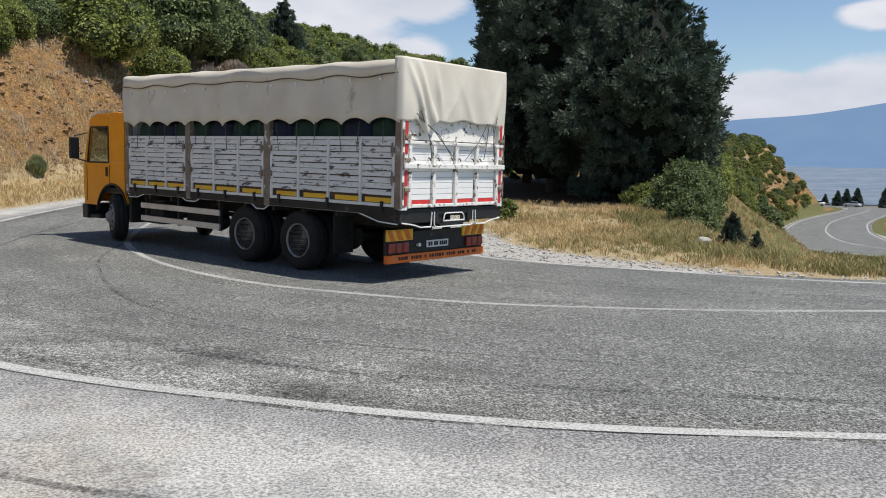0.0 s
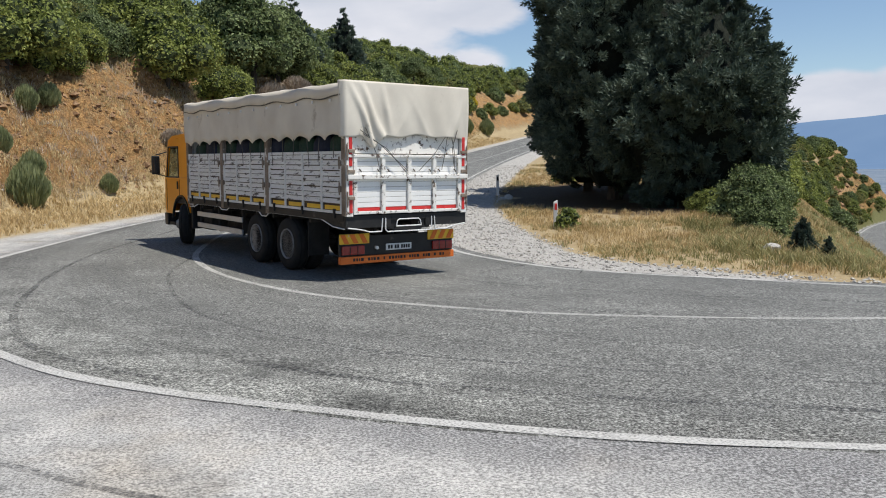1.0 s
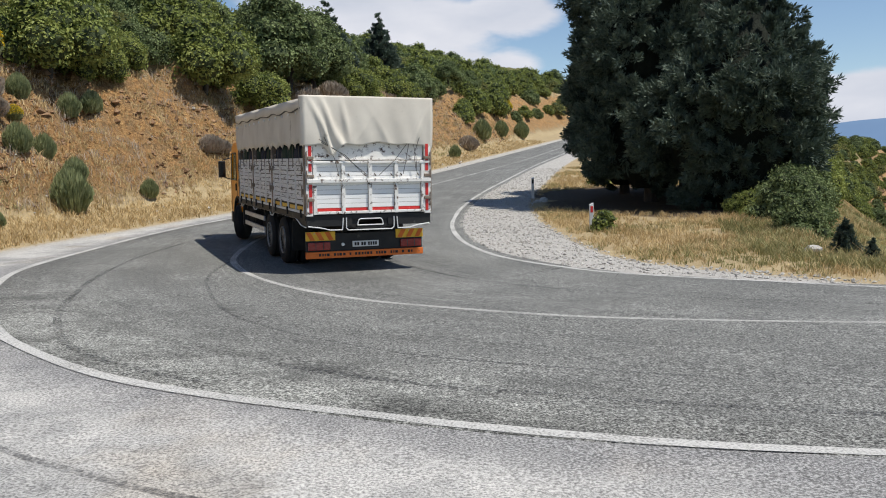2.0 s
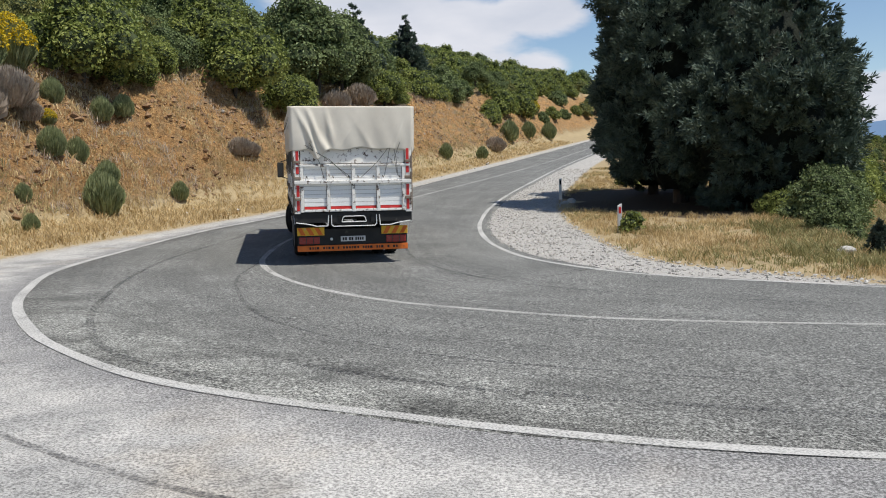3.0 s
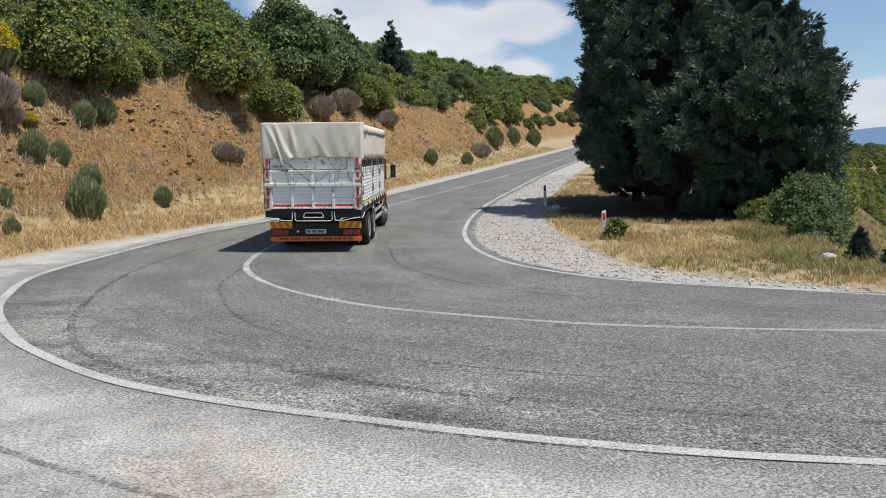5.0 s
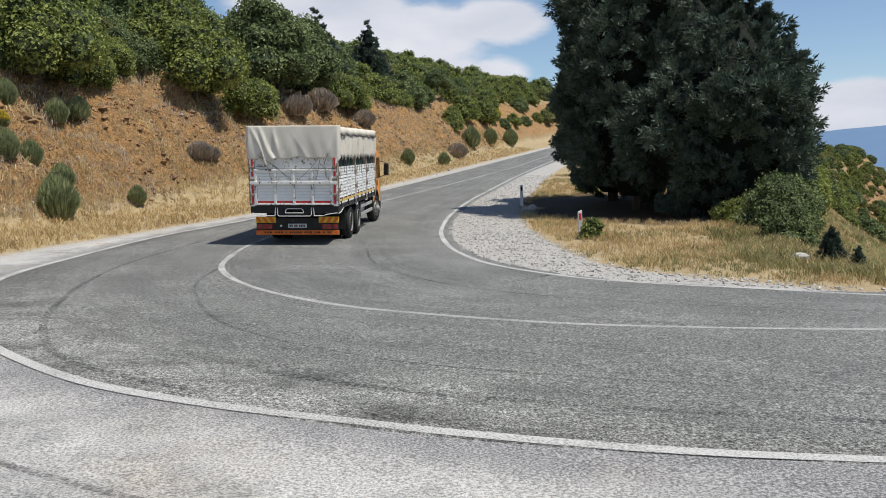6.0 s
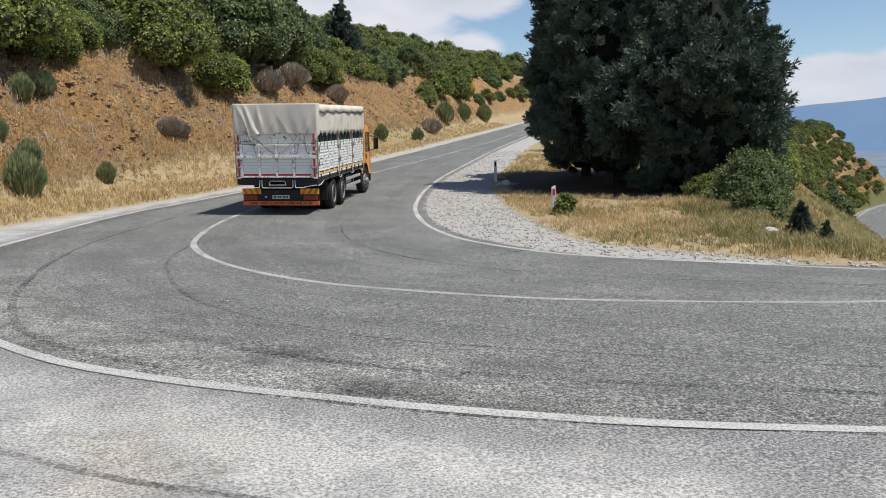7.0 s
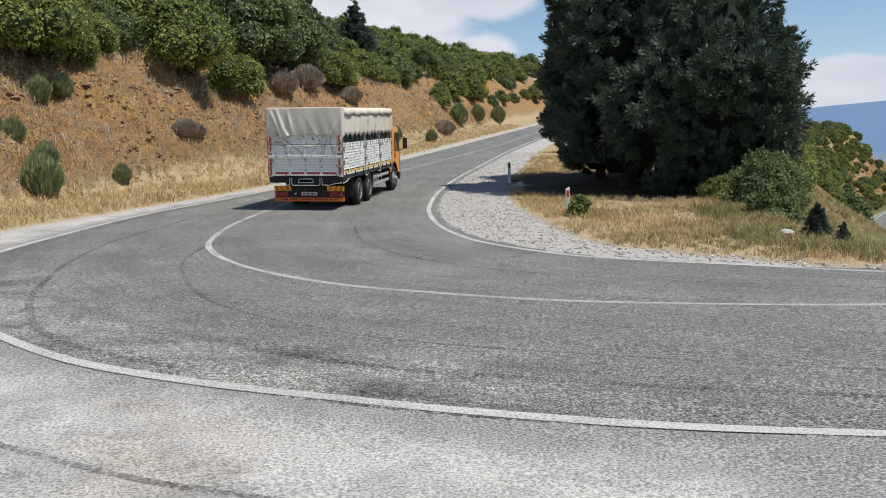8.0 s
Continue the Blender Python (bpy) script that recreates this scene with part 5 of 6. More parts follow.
def cargo(truck):
    rng = random.Random(3)
    y = 0.15
    k = 0
    while y < BODY_L - 0.5:
        w = rng.uniform(0.5, 0.75)
        for side in (-1, 1):
            bm = bmesh.new()
            bmesh.ops.create_icosphere(bm, subdivisions=3, radius=1.0)
            for v in bm.verts:
                q = Vector((math.copysign(abs(v.co.x) ** 0.5, v.co.x), math.copysign(abs(v.co.y) ** 0.55, v.co.y), math.copysign(abs(v.co.z) ** 0.5, v.co.z)))
                q *= 1 + 0.05 * noise.noise(v.co * 2.5 + Vector((k, side, 0)))
                v.co = Vector((q.x * 0.26 + side * 0.93, y + w / 2 + q.y * w * 0.53, 2.2 + q.z * 0.34))
            part("cargo_sack", bm, M_CARGO_GREEN if (k * 7 + side) % 3 else M_CARGO_BLUE, truck, "dark netted sack of cargo", True)
        y += w
        k += 1
    bm = bmesh.new()
    box(bm, -0.7, 0.2, DECK + 0.05, 0.7, BODY_L - 0.2, 2.6, 0.1)
    part("cargo_block", bm, M_CARGO_GREEN, truck, "dark stacked cargo")


def tail(truck):
    z0, z1 = DECK + 0.01, 2.18
    bm = bmesh.new()
    box(bm, -1.1, -0.01, z0, 1.1, 0.03, z1)
    gate = part("tail_gate", bm, M_RUSTY, truck, "white slatted steel tail gate")
    xs = [-1.08, -0.53, 0.0, 0.53, 1.08]
    for x in xs:
        bm = bmesh.new()
        box(bm, x - 0.035, -0.075, z0, x + 0.035, -0.008, z1, 0.008)
        part("upright", bm, M_CHIPPED, gate)
    for z, h, d, w in ((z1 - 0.03, 0.05, 0.085, 1.22), (1.8, 0.075, 0.11, 1.24), (z0 + 0.03, 0.05, 0.07, 1.1)):
        bm = bmesh.new()
        box(bm, -w, -d, z - h / 2, w, -0.012, z + h / 2, 0.01)
        part("cross_bar", bm, M_CHIPPED, gate)
    for a, b in zip(xs[:-1], xs[1:]):
        for j in range(10):
            zc = z0 + 0.16 + j * 0.086
            bm = bmesh.new()
            box(bm, a + 0.04, -0.03, zc - 0.0405, b - 0.04, -0.008, zc + 0.0405, 0.005)
            part("slat", bm, M_WHITE_BRIGHT, gate)
        for xx in (a + 0.1, b - 0.1):
            bm = bmesh.new()
            tube(bm, [(xx, -0.03, 1.93), (xx, -0.06, 1.915), (xx + 0.02, -0.06, 1.885)], 0.01, 5)
            part("lashing_hook", bm, M_GAP, gate, "small dark lashing hook")
        bm = bmesh.new()
        box(bm, a + 0.05, -0.028, z0 + 0.06, b - 0.05, -0.008, z0 + 0.115, 0.003)
        part("reflector_strip", bm, M_RED, gate, "red reflective strip")
    bm = bmesh.new()
    box(bm, -1.1, 0.0, z1 + 0.01, 1.1, 0.03, 2.52, 0.01)
    part("head_board", bm, M_CHIPPED, truck, "rust-flecked white upper tail board")
    for side in (-1, 1):
        bm = bmesh.new()
        box(bm, side * 1.12, -0.06, DECK - 0.02, side * 1.25, 0.07, 2.6, 0.012)
        post = part("corner_post", bm, M_CHIPPED, truck, "chipped white corner post with red reflectors")
        for zz in (1.2, 1.5, 1.98, 2.26):
            bm = bmesh.new()
            box(bm, side * 1.135, -0.068, zz, side * 1.195, -0.056, zz + 0.24, 0.003)
            part("reflector", bm, M_RED, post, "red reflector")
        for zz in (1.42, 1.86, 2.2):
            bm = bmesh.new()
            box(bm, side * 1.1, -0.1, zz, side * 1.22, -0.05, zz + 0.06, 0.012)
            cyl(bm, 0.014, 0.014, (side * 1.235, -0.075, zz - 0.12), (side * 1.235, -0.075, zz + 0.14), 6)
            part("latch", bm, M_RUSTY, post, "rusty latch")
        bm = bmesh.new()
        box(bm, side * 1.254, -0.05, DECK, side * 1.272, 0.07, 2.58, 0.004)
        part("corner_plate", bm, M_RUSTY, post, "rust-stained corner plate")
    # lashings drawn from the canvas to the hooks of the tail gate
    for path in ([(-1.0, -0.1, 2.58), (-0.62, -0.12, 2.34), (-0.06, -0.1, 1.9)], [(-0.95, -0.1, 2.52), (-0.5, -0.12, 2.28), (-0.12, -0.1, 1.9)], [(-0.9, -0.1, 2.62), (-0.7, -0.11, 2.2), (-0.63, -0.1, 1.92)],
                 [(0.74, -0.1, 2.5), (0.5, -0.11, 2.2), (0.17, -0.1, 1.9)], [(0.78, -0.1, 2.5), (0.72, -0.11, 2.2), (0.66, -0.1, 1.92)], [(0.86, -0.1, 2.56), (0.92, -0.12, 2.25), (0.95, -0.1, 1.92)], [(1.0, -0.1, 2.62), (0.88, -0.12, 2.3), (0.93, -0.1, 1.98)]):
        bm = bmesh.new()
        tube(bm, path, 0.006, 5)
        part("lashing", bm, M_ROPE, truck)
    # black sill with its white-edged cut-out step
    bm = bmesh.new()
    box(bm, -1.25, -0.03, 0.94, -0.36, 0.05, DECK - 0.005, 0.01)
    box(bm, 0.36, -0.03, 0.94, 1.25, 0.05, DECK - 0.005, 0.01)
    box(bm, -0.36, -0.03, 1.06, 0.36, 0.05, DECK - 0.005, 0.01)
    box(bm, -0.46, 0.0, 0.9, -0.24, 0.03, 1.07, 0.01)
    box(bm, 0.24, 0.0, 0.9, 0.46, 0.03, 1.07, 0.01)
    box(bm, -0.3, 0.0, 0.87, 0.3, 0.03, 0.95, 0.01)
    part("sill", bm, M_BLACK, truck, "black steel rear sill")
    outline = [(-1.22, 0.95), (-1.0, 0.92), (-0.9, 0.9), (-0.8, 0.87), (-0.56, 0.87), (-0.54, 1.1)]
    for path in (outline, [(-a, b) for a, b in outline], [(-0.48, 1.1), (-0.48, 0.9), (-0.44, 0.86), (0.44, 0.86), (0.48, 0.9), (0.48, 1.1)],
                 [(-0.26, 0.95), (-0.24, 1.04), (-0.2, 1.07), (0.2, 1.07), (0.24, 1.04), (0.26, 0.95), (-0.26, 0.95)]):
        bm = bmesh.new()
        tube(bm, [(x, -0.042, z) for x, z in path], 0.011, 6)
        part("white_edging", bm, M_WHITE_CLEAN, truck, "white-painted edging")
    # bumper frame
    bm = bmesh.new()
    box(bm, -1.2, 0.26, 0.3, 1.2, 0.34, 0.43, 0.012)
    bumper = part("bumper_bar", bm, M_ORANGE, truck, "orange bumper bar with worn dark lettering")
    rng = random.Random(9)
    x = -0.95
    while x < 0.95:
        w = rng.uniform(0.03, 0.075)
        bm = bmesh.new()
        box(bm, x, 0.254, 0.345, x + w * 0.75, 0.262, 0.395)
        part("letter_bar", bm, M_INK, bumper)
        x += w + (0.07 if rng.random() < 0.16 else 0.012)
    bm = bmesh.new()
    box(bm, -1.19, 0.3, 0.43, 1.19, 0.36, 0.78, 0.01)
    panel = part("lamp_panel", bm, M_BLACK, truck, "black rear lamp panel")
    for side in (-1, 1):
        bm = bmesh.new()
        box(bm, side * 0.62, 0.27, 0.645, side * 1.2, 0.305, 0.82, 0.006)
        board = part("marker_board", bm, M_YELLOW, truck, "yellow and red striped marker board")
        for k in range(3):
            xx = 0.65 + k * 0.185
            bm = bmesh.new()
            lo, hi, sh = xx, min(xx + 0.095, 1.195), 0.09
            q = [bm.verts.new((side * a, b, c)) for b in (0.262, 0.268) for a, c in ((lo, 0.655), (hi, 0.655), (min(hi + sh, 1.195), 0.812), (min(lo + sh, 1.19), 0.812))]
            for f in ((0, 1, 2, 3), (7, 6, 5, 4), (0, 4, 5, 1), (1, 5, 6, 2), (2, 6, 7, 3), (3, 7, 4, 0)):
                bm.faces.new([q[i] for i in f])
            bmesh.ops.recalc_face_normals(bm, faces=bm.faces)
            part("stripe", bm, M_ORANGE, board)
        bm = bmesh.new()
        box(bm, side * 0.72, 0.255, 0.46, side * 1.16, 0.3, 0.615, 0.015)
        lamp = part("tail_lamp", bm, M_LAMP_RED, truck, "red tail lamp cluster")
        for xx in (0.86, 1.01):
            bm = bmesh.new()
            box(bm, side * xx - 0.006, 0.25, 0.465, side * xx + 0.006, 0.258, 0.61)
            part("lens_divider", bm, M_BLACK, lamp)
        bm = bmesh.new()
        box(bm, side * 0.35, 0.4, 0.36, side * 0.45, 0.5, 1.0, 0.01)
        part("bumper_bracket", bm, M_CHASSIS, truck)
    bm = bmesh.new()
    box(bm, -0.27, 0.285, 0.5, 0.27, 0.3, 0.615, 0.006)
    plate = part("number_plate", bm, M_PLATE, truck, "white number plate")
    x = -0.23
    for w in (0.05, 0.05, 0.0, 0.05, 0.05, 0.0, 0.045, 0.045, 0.045, 0.045):
        if w:
            bm = bmesh.new()
            box(bm, x, 0.278, 0.525, x + w - 0.012, 0.286, 0.59)
            part("number_bar", bm, M_INK, plate)
        x += w + 0.004 if w else 0.03
    bm = bmesh.new()
    cyl(bm, 0.03, 0.03, (-0.47, 0.25, 0.56), (-0.47, 0.31, 0.56), 12)
    part("plate_lamp", bm, M_WHITE_CLEAN, truck)


def make_wheel(name, dual, side):
    """Tyre as the wheel's mesh, the dished rim with its hub and nuts under it. The axle runs along x."""
    bm = bmesh.new()
    r, w = 0.5, 0.27
    prof = [(0.29, -w / 2 + 0.02), (0.33, -w / 2), (0.43, -w / 2 - 0.005), (0.475, -w / 2 + 0.015), (0.492, -w / 2 + 0.05), (0.5, -0.07), (0.488, -0.062), (0.488, -0.05), (0.5, -0.045),
            (0.5, 0.045), (0.488, 0.05), (0.488, 0.062), (0.5, 0.07), (0.492, w / 2 - 0.05), (0.475, w / 2 - 0.015), (0.43, w / 2 + 0.005), (0.33, w / 2), (0.29, w / 2 - 0.02)]
    if dual:
        inner = [(a, b - side * 0.32) for a, b in prof]
        lathe(bm, prof, seg=36)
        lathe(bm, inner, seg=36)
    else:
        lathe(bm, prof, seg=36)
    wheel = part(name, bm, M_TYRE, None, "", True)
    bm = bmesh.new()
    o = side * (w / 2)
    dish = -0.13 if dual else 0.02
    lathe(bm, [(0.29, o - side * 0.02), (0.285, o + side * 0.008), (0.27, o), (0.255, o - side * 0.05), (0.23, o + side * dish * 0.9), (0.14, o + side * dish), (0.12, o + side * (dish + 0.05)),
               (0.08, o + side * (dish + 0.1)), (0.001, o + side * (dish + 0.11))], seg=32)
    for k in range(10):
        a = 2 * math.pi * k / 10
        p = (o + side * dish, 0.175 * math.cos(a), 0.175 * math.sin(a))
        cyl(bm, 0.016, 0.016, p, (p[0] + side * 0.035, p[1], p[2]), 6)
    part("rim", bm, M_RIM, wheel, "dusty steel rim with wheel nuts", False)
    bm = bmesh.new()
    for k in range(8):
        a = 2 * math.pi * (k + 0.5) / 8
        cyl(bm, 0.028, 0.028, (o + side * (dish * 0.95), 0.215 * math.cos(a), 0.215 * math.sin(a)), (o + side * (dish * 0.95 + 0.008), 0.215 * math.cos(a), 0.215 * math.sin(a)), 8)
    part("hand_hole", bm, M_BLACK, wheel)
    return wheel


def chassis(truck):
    for side in (-1, 1):
        bm = bmesh.new()
        box(bm, side * 0.38, 0.42, 0.78, side * 0.46, 9.4, 1.02, 0.01)
        part("frame_rail", bm, M_CHASSIS, truck, "black chassis rail")
        # black deck edge with a white underline stepping over the wheels
        bm = bmesh.new()
        box(bm, side * 1.2, 0.03, DECK - 0.11, side * 1.26, BODY_L, DECK + 0.01, 0.008)
        part("deck_edge", bm, M_BLACK, truck, "black deck edge")
        path = [(0.02, 0.93), (0.42, 0.95), (0.85, 1.06), (3.05, 1.06), (3.2, 0.98), (3.42, 0.98), (3.55, 1.06), (5.15, 1.06), (5.3, 1.0), (5.6, 1.0), (5.75, 1.06), (7.1, 1.06), (7.4, 0.98), (7.72, 0.98)]
        bm = bmesh.new()
        for (a, za), (b, zb) in zip(path[:-1], path[1:]):
            q = [bm.verts.new((side * xx, yy, zz)) for xx in (1.2, 1.235) for yy, zz in ((a, za), (b, zb), (b, 1.07), (a, 1.07))]
            for f in ((0, 1, 2, 3), (7, 6, 5, 4), (0, 4, 5, 1), (1, 5, 6, 2), (2, 6, 7, 3), (3, 7, 4, 0)):
                try:
                    bm.faces.new([q[i] for i in f])
                except ValueError:
                    pass
        part("skirt", bm, M_BLACK, truck, "black deck skirt")
        bm = bmesh.new()
        tube(bm, [(side * 1.25, a, z) for a, z in path], 0.011, 6)
        part("white_edging", bm, M_WHITE_CLEAN, truck, "white-painted edging")
        # side guard rails, brackets
        for z in (0.56, 0.82):
            bm = bmesh.new()
            box(bm, side * 1.16, 4.6, z - 0.055, side * 1.2, 7.35, z + 0.055, 0.01)
            part("side_guard_rail", bm, M_LIGHT_METAL, truck, "pale aluminium side guard rail")
        for yy in (4.62, 6.0, 7.2):
            bm = bmesh.new()
            box(bm, side * 1.1, yy, 0.48, side * 1.16, yy + 0.06, 1.05, 0.006)
            part("guard_bracket", bm, M_CHASSIS, truck)
        # mud guards over the rear wheels and flap
        bm = bmesh.new()
        box(bm, side * 0.78, 1.45, 0.35, side * 1.2, 1.48, 0.98, 0.006)
        part("mud_flap", bm, M_TYRE, truck, "black rubber mud flap")
        bm = bmesh.new()
        box(bm, side * 0.6, 1.7, 1.04, side * 1.2, 4.5, 1.06, 0.006)
        part("mud_guard", bm, M_BLACK, truck)
        # white wing plate behind the cab
        bm = bmesh.new()
        q = [bm.verts.new((side * xx, yy, zz)) for xx in (1.21, 1.235) for yy, zz in ((7.45, 0.98), (7.78, 1.02), (7.86, 1.6), (7.72, 1.6))]
        for f in ((0, 1, 2, 3), (7, 6, 5, 4), (0, 4, 5, 1), (1, 5, 6, 2), (2, 6, 7, 3), (3, 7, 4, 0)):
            bm.faces.new([q[i] for i in f])
        bmesh.ops.recalc_face_normals(bm, faces=bm.faces)
        part("wing_plate", bm, M_WHITE_CLEAN, truck, "white corner plate")
    bm = bmesh.new()
    box(bm, -1.22, 0.04, DECK - 0.1, 1.22, BODY_L, DECK - 0.005)
    part("deck", bm, M_CHASSIS, truck, "load deck")
    for yy in np.arange(0.6, 7.6, 0.8):
        bm = bmesh.new()
        box(bm, -1.18, yy, DECK - 0.2, 1.18, yy + 0.08, DECK - 0.1, 0.006)
        part("cross_member", bm, M_CHASSIS, truck)
    for y in AXLES:
        bm = bmesh.new()
        cyl(bm, 0.09, 0.09, (-0.95, y, 0.5), (0.95, y, 0.5), 12)
        if y < 5:
            bmesh.ops.create_uvsphere(bm, u_segments=14, v_segments=10, radius=0.24, matrix=Matrix.Translation((0, y, 0.5)))
        part("axle", bm, M_CHASSIS, truck, "", True)
        for side in (-1, 1):
            bm = bmesh.new()
            for k in range(4):
                box(bm, side * 0.46, y - 0.6 + 0.1 * k, 0.62 + 0.03 * k, side * 0.55, y + 0.6 - 0.1 * k, 0.645 + 0.03 * k)
            part("leaf_spring", bm, M_CHASSIS, truck)
    bm = bmesh.new()
    cyl(bm, 0.3, 0.3, (0.8, 5.2, 0.68), (0.8, 6.5, 0.68), 20)
    part("fuel_tank", bm, M_LIGHT_METAL, truck, "grey fuel tank", True)
    bm = bmesh.new()
    box(bm, -1.08, 6.7, 0.45, -0.6, 7.35, 0.95, 0.03)
    part("battery_box", bm, M_CHASSIS, truck, "black battery box")
    bm = bmesh.new()
    cyl(bm, 0.16, 0.16, (-0.82, 5.0, 0.62), (-0.82, 6.0, 0.62), 16)
    part("air_tank", bm, M_CHASSIS, truck, "", True)
    bm = bmesh.new()
    cyl(bm, 0.05, 0.05, (0, 4.0, 0.62), (0, 7.6, 0.72), 10)
    part("drive_shaft", bm, M_CHASSIS, truck)
    for y0, y1, n in BAYS:
        for side in (-1, 1):
            drop_side(truck, side, y0, y1, n)
    for y in (3.11, 5.51, 7.74):
        for side in (-1, 1):
            bm = bmesh.new()
            box(bm, side * 1.17, y - 0.075, DECK - 0.12, side * 1.27, y + 0.075, 2.62, 0.012)
            part("side_post", bm, M_RUSTY, truck, "rusty steel side post")
    bm = bmesh.new()
    box(bm, -1.24, BODY_L - 0.02, DECK, 1.24, BODY_L + 0.05, 3.3, 0.01)
    part("front_board", bm, M_WHITE, truck, "white front board behind the cab")


def cab(truck):
    """Cab-over body lofted from side profile rings, with real window openings in door and windscreen."""
    y0, y1, w = 7.98, 9.72, 1.2
    # outline in (y, z); the nose leans back above the waist
    def slab(points, x0, x1, name, mat, label="", bevel=0.0, parent=truck):
        bm = bmesh.new()
        a = [bm.verts.new((x0, y, z)) for y, z in points]
        b = [bm.verts.new((x1, y, z)) for y, z in points]
        n = len(points)
        bm.faces.new(a)
        bm.faces.new(b[::-1])
        for k in range(n):
            bm.faces.new((a[k], b[k], b[(k + 1) % n], a[(k + 1) % n]))
        bmesh.ops.recalc_face_normals(bm, faces=bm.faces)
        if bevel:
            bmesh.ops.bevel(bm, geom=[e for e in bm.edges], offset=bevel, segments=2, affect="EDGES", profile=0.6)
        return part(name, bm, mat, parent, label)

    arch = [(8.49 + 0.68 * math.cos(t), 0.5 + 0.72 * math.sin(t)) for t in np.linspace(math.pi * 0.95, 0.06 * math.pi, 12)]
    for side in (-1, 1):
        lo, hi = side * (w - 0.05), side * w
        slab([(y0, 1.0)] + [p for p in arch if p[1] > 0.62] + [(9.2, 0.72), (y1 + 0.02, 0.72), (y1 + 0.06, 1.2), (y1 + 0.02, 1.66), (y0, 1.66)], lo, hi, "lower_side", M_CAB, "amber lower cab side", 0.012)
        slab([(y0, 1.664), (8.62, 1.664), (8.62, 2.62), (y0, 2.72)], lo, hi, "rear_quarter", M_CAB, "", 0.012)
        slab([(8.624, 2.42), (9.4, 2.42), (9.34, 2.6), (8.624, 2.62)], lo, hi, "door_top", M_CAB, "", 0.008)
        slab([(9.56, 1.664), (y1 + 0.02, 1.664), (9.42, 2.6), (9.33, 2.6)], lo, hi, "windscreen_pillar", M_CAB, "", 0.01)
        slab([(8.66, 1.67), (9.55, 1.67), (9.37, 2.416), (8.66, 2.416)], side * (w - 0.035), side * (w - 0.028), "door_window", M_GLASS, "tinted door window")
        bm = bmesh.new()
        tube(bm, [(side * (w + 0.002), y, z) for y, z in ((8.64, 1.66), (8.64, 2.42), (9.39, 2.42), (9.57, 1.66), (8.64, 1.66))], 0.018, 6)
        part("window_seal", bm, M_MIRROR_BACK, truck, "black window seal")
        bm = bmesh.new()
        tube(bm, [(side * (w + 0.001), y, z) for y, z in ((8.6, 1.6), (8.6, 1.15), (8.86, 1.05))], 0.008, 5)
        part("door_gap", bm, M_MIRROR_BACK, truck, "dark door gap")
        bm = bmesh.new()
        tube(bm, [(side * (w + 0.001), y, z) for y, z in ((9.6, 1.6), (9.6, 0.8))], 0.008, 5)
        part("door_gap", bm, M_MIRROR_BACK, truck, "dark door gap")
        bm = bmesh.new()
        box(bm, side * w, 8.68, 1.36, side * (w + 0.03), 8.74, 1.56, 0.01)
        part("door_handle", bm, M_MIRROR_BACK, truck, "black door handle")
        bm = bmesh.new()
        box(bm, side * 0.8, 7.78, 0.42, side * 1.17, 7.88, 1.12, 0.02)
        box(bm, side * 0.72, 7.8, 1.0, side * 1.16, 9.2, 1.04, 0.01)
        part("front_mud_guard", bm, M_MIRROR_BACK, truck, "black front mud guard")
        # arch liner and step
        slab([p for p in arch if p[1] > 0.62] + [(p[0] * 0.985 + 8.49 * 0.015, p[1] - 0.035) for p in arch[::-1] if p[1] > 0.62], side * (w - 0.03), side * (w + 0.03), "wheel_arch", M_MIRROR_BACK, "black wheel arch lip")
        bm = bmesh.new()
        box(bm, side * 0.95, 9.12, 0.42, side * 1.16, 9.6, 0.5, 0.015)
        part("step", bm, M_BLACK, truck, "black cab step")
        # mirrors on their arms
        bm = bmesh.new()
        box(bm, side * 1.36, 9.6, 1.72, side * 1.56, 9.7, 2.2, 0.03)
        mir = part("side_mirror", bm, M_MIRROR_BACK, truck, "black side mirror")
        bm = bmesh.new()
        tube(bm, [(side * 1.18, 9.6, 2.3), (side * 1.45, 9.66, 2.22)], 0.014, 6)
        tube(bm, [(side * 1.18, 9.62, 1.66), (side * 1.45, 9.66, 1.74)], 0.014, 6)
        part("mirror_arm", bm, M_MIRROR_BACK, mir)
        bm = bmesh.new()
        box(bm, side * 1.375, 9.592, 1.75, side * 1.545, 9.6, 2.17)
        part("mirror_glass", bm, M_DARK_GLASS, mir)
        bm = bmesh.new()
        box(bm, side * 0.72, y1 + 0.02, 0.84, side * 1.1, y1 + 0.09, 1.02, 0.02)
        part("headlamp", bm, M_PLATE, truck, "clear headlamp")
    # back wall, roof, nose, windscreen, floor
    slab([(y0 - 0.0, 0.96), (y0 + 0.05, 0.96), (y0 + 0.05, 2.72), (y0, 2.72)], -1.145, 1.145, "cab_back", M_CAB, "amber cab back wall")
    slab([(y0 - 0.01, 2.7), (8.3, 2.735), (9.1, 2.7), (9.38, 2.62), (9.44, 2.56), (9.4, 2.55), (8.6, 2.63), (y0 - 0.01, 2.63)], -w + 0.005, w - 0.005, "roof", M_CAB, "amber cab roof", 0.02)
    slab([(y1 - 0.02, 0.76), (y1 + 0.05, 0.76), (y1 + 0.085, 1.2), (y1 + 0.04, 1.64), (y1 - 0.02, 1.64)], -1.145, 1.145, "nose_panel", M_CAB, "amber cab front", 0.012)
    slab([(y1 + 0.01, 1.645), (y1 + 0.03, 1.645), (9.43, 2.57), (9.41, 2.57)], -1.14, 1.14, "windscreen", M_GLASS, "tinted windscreen")
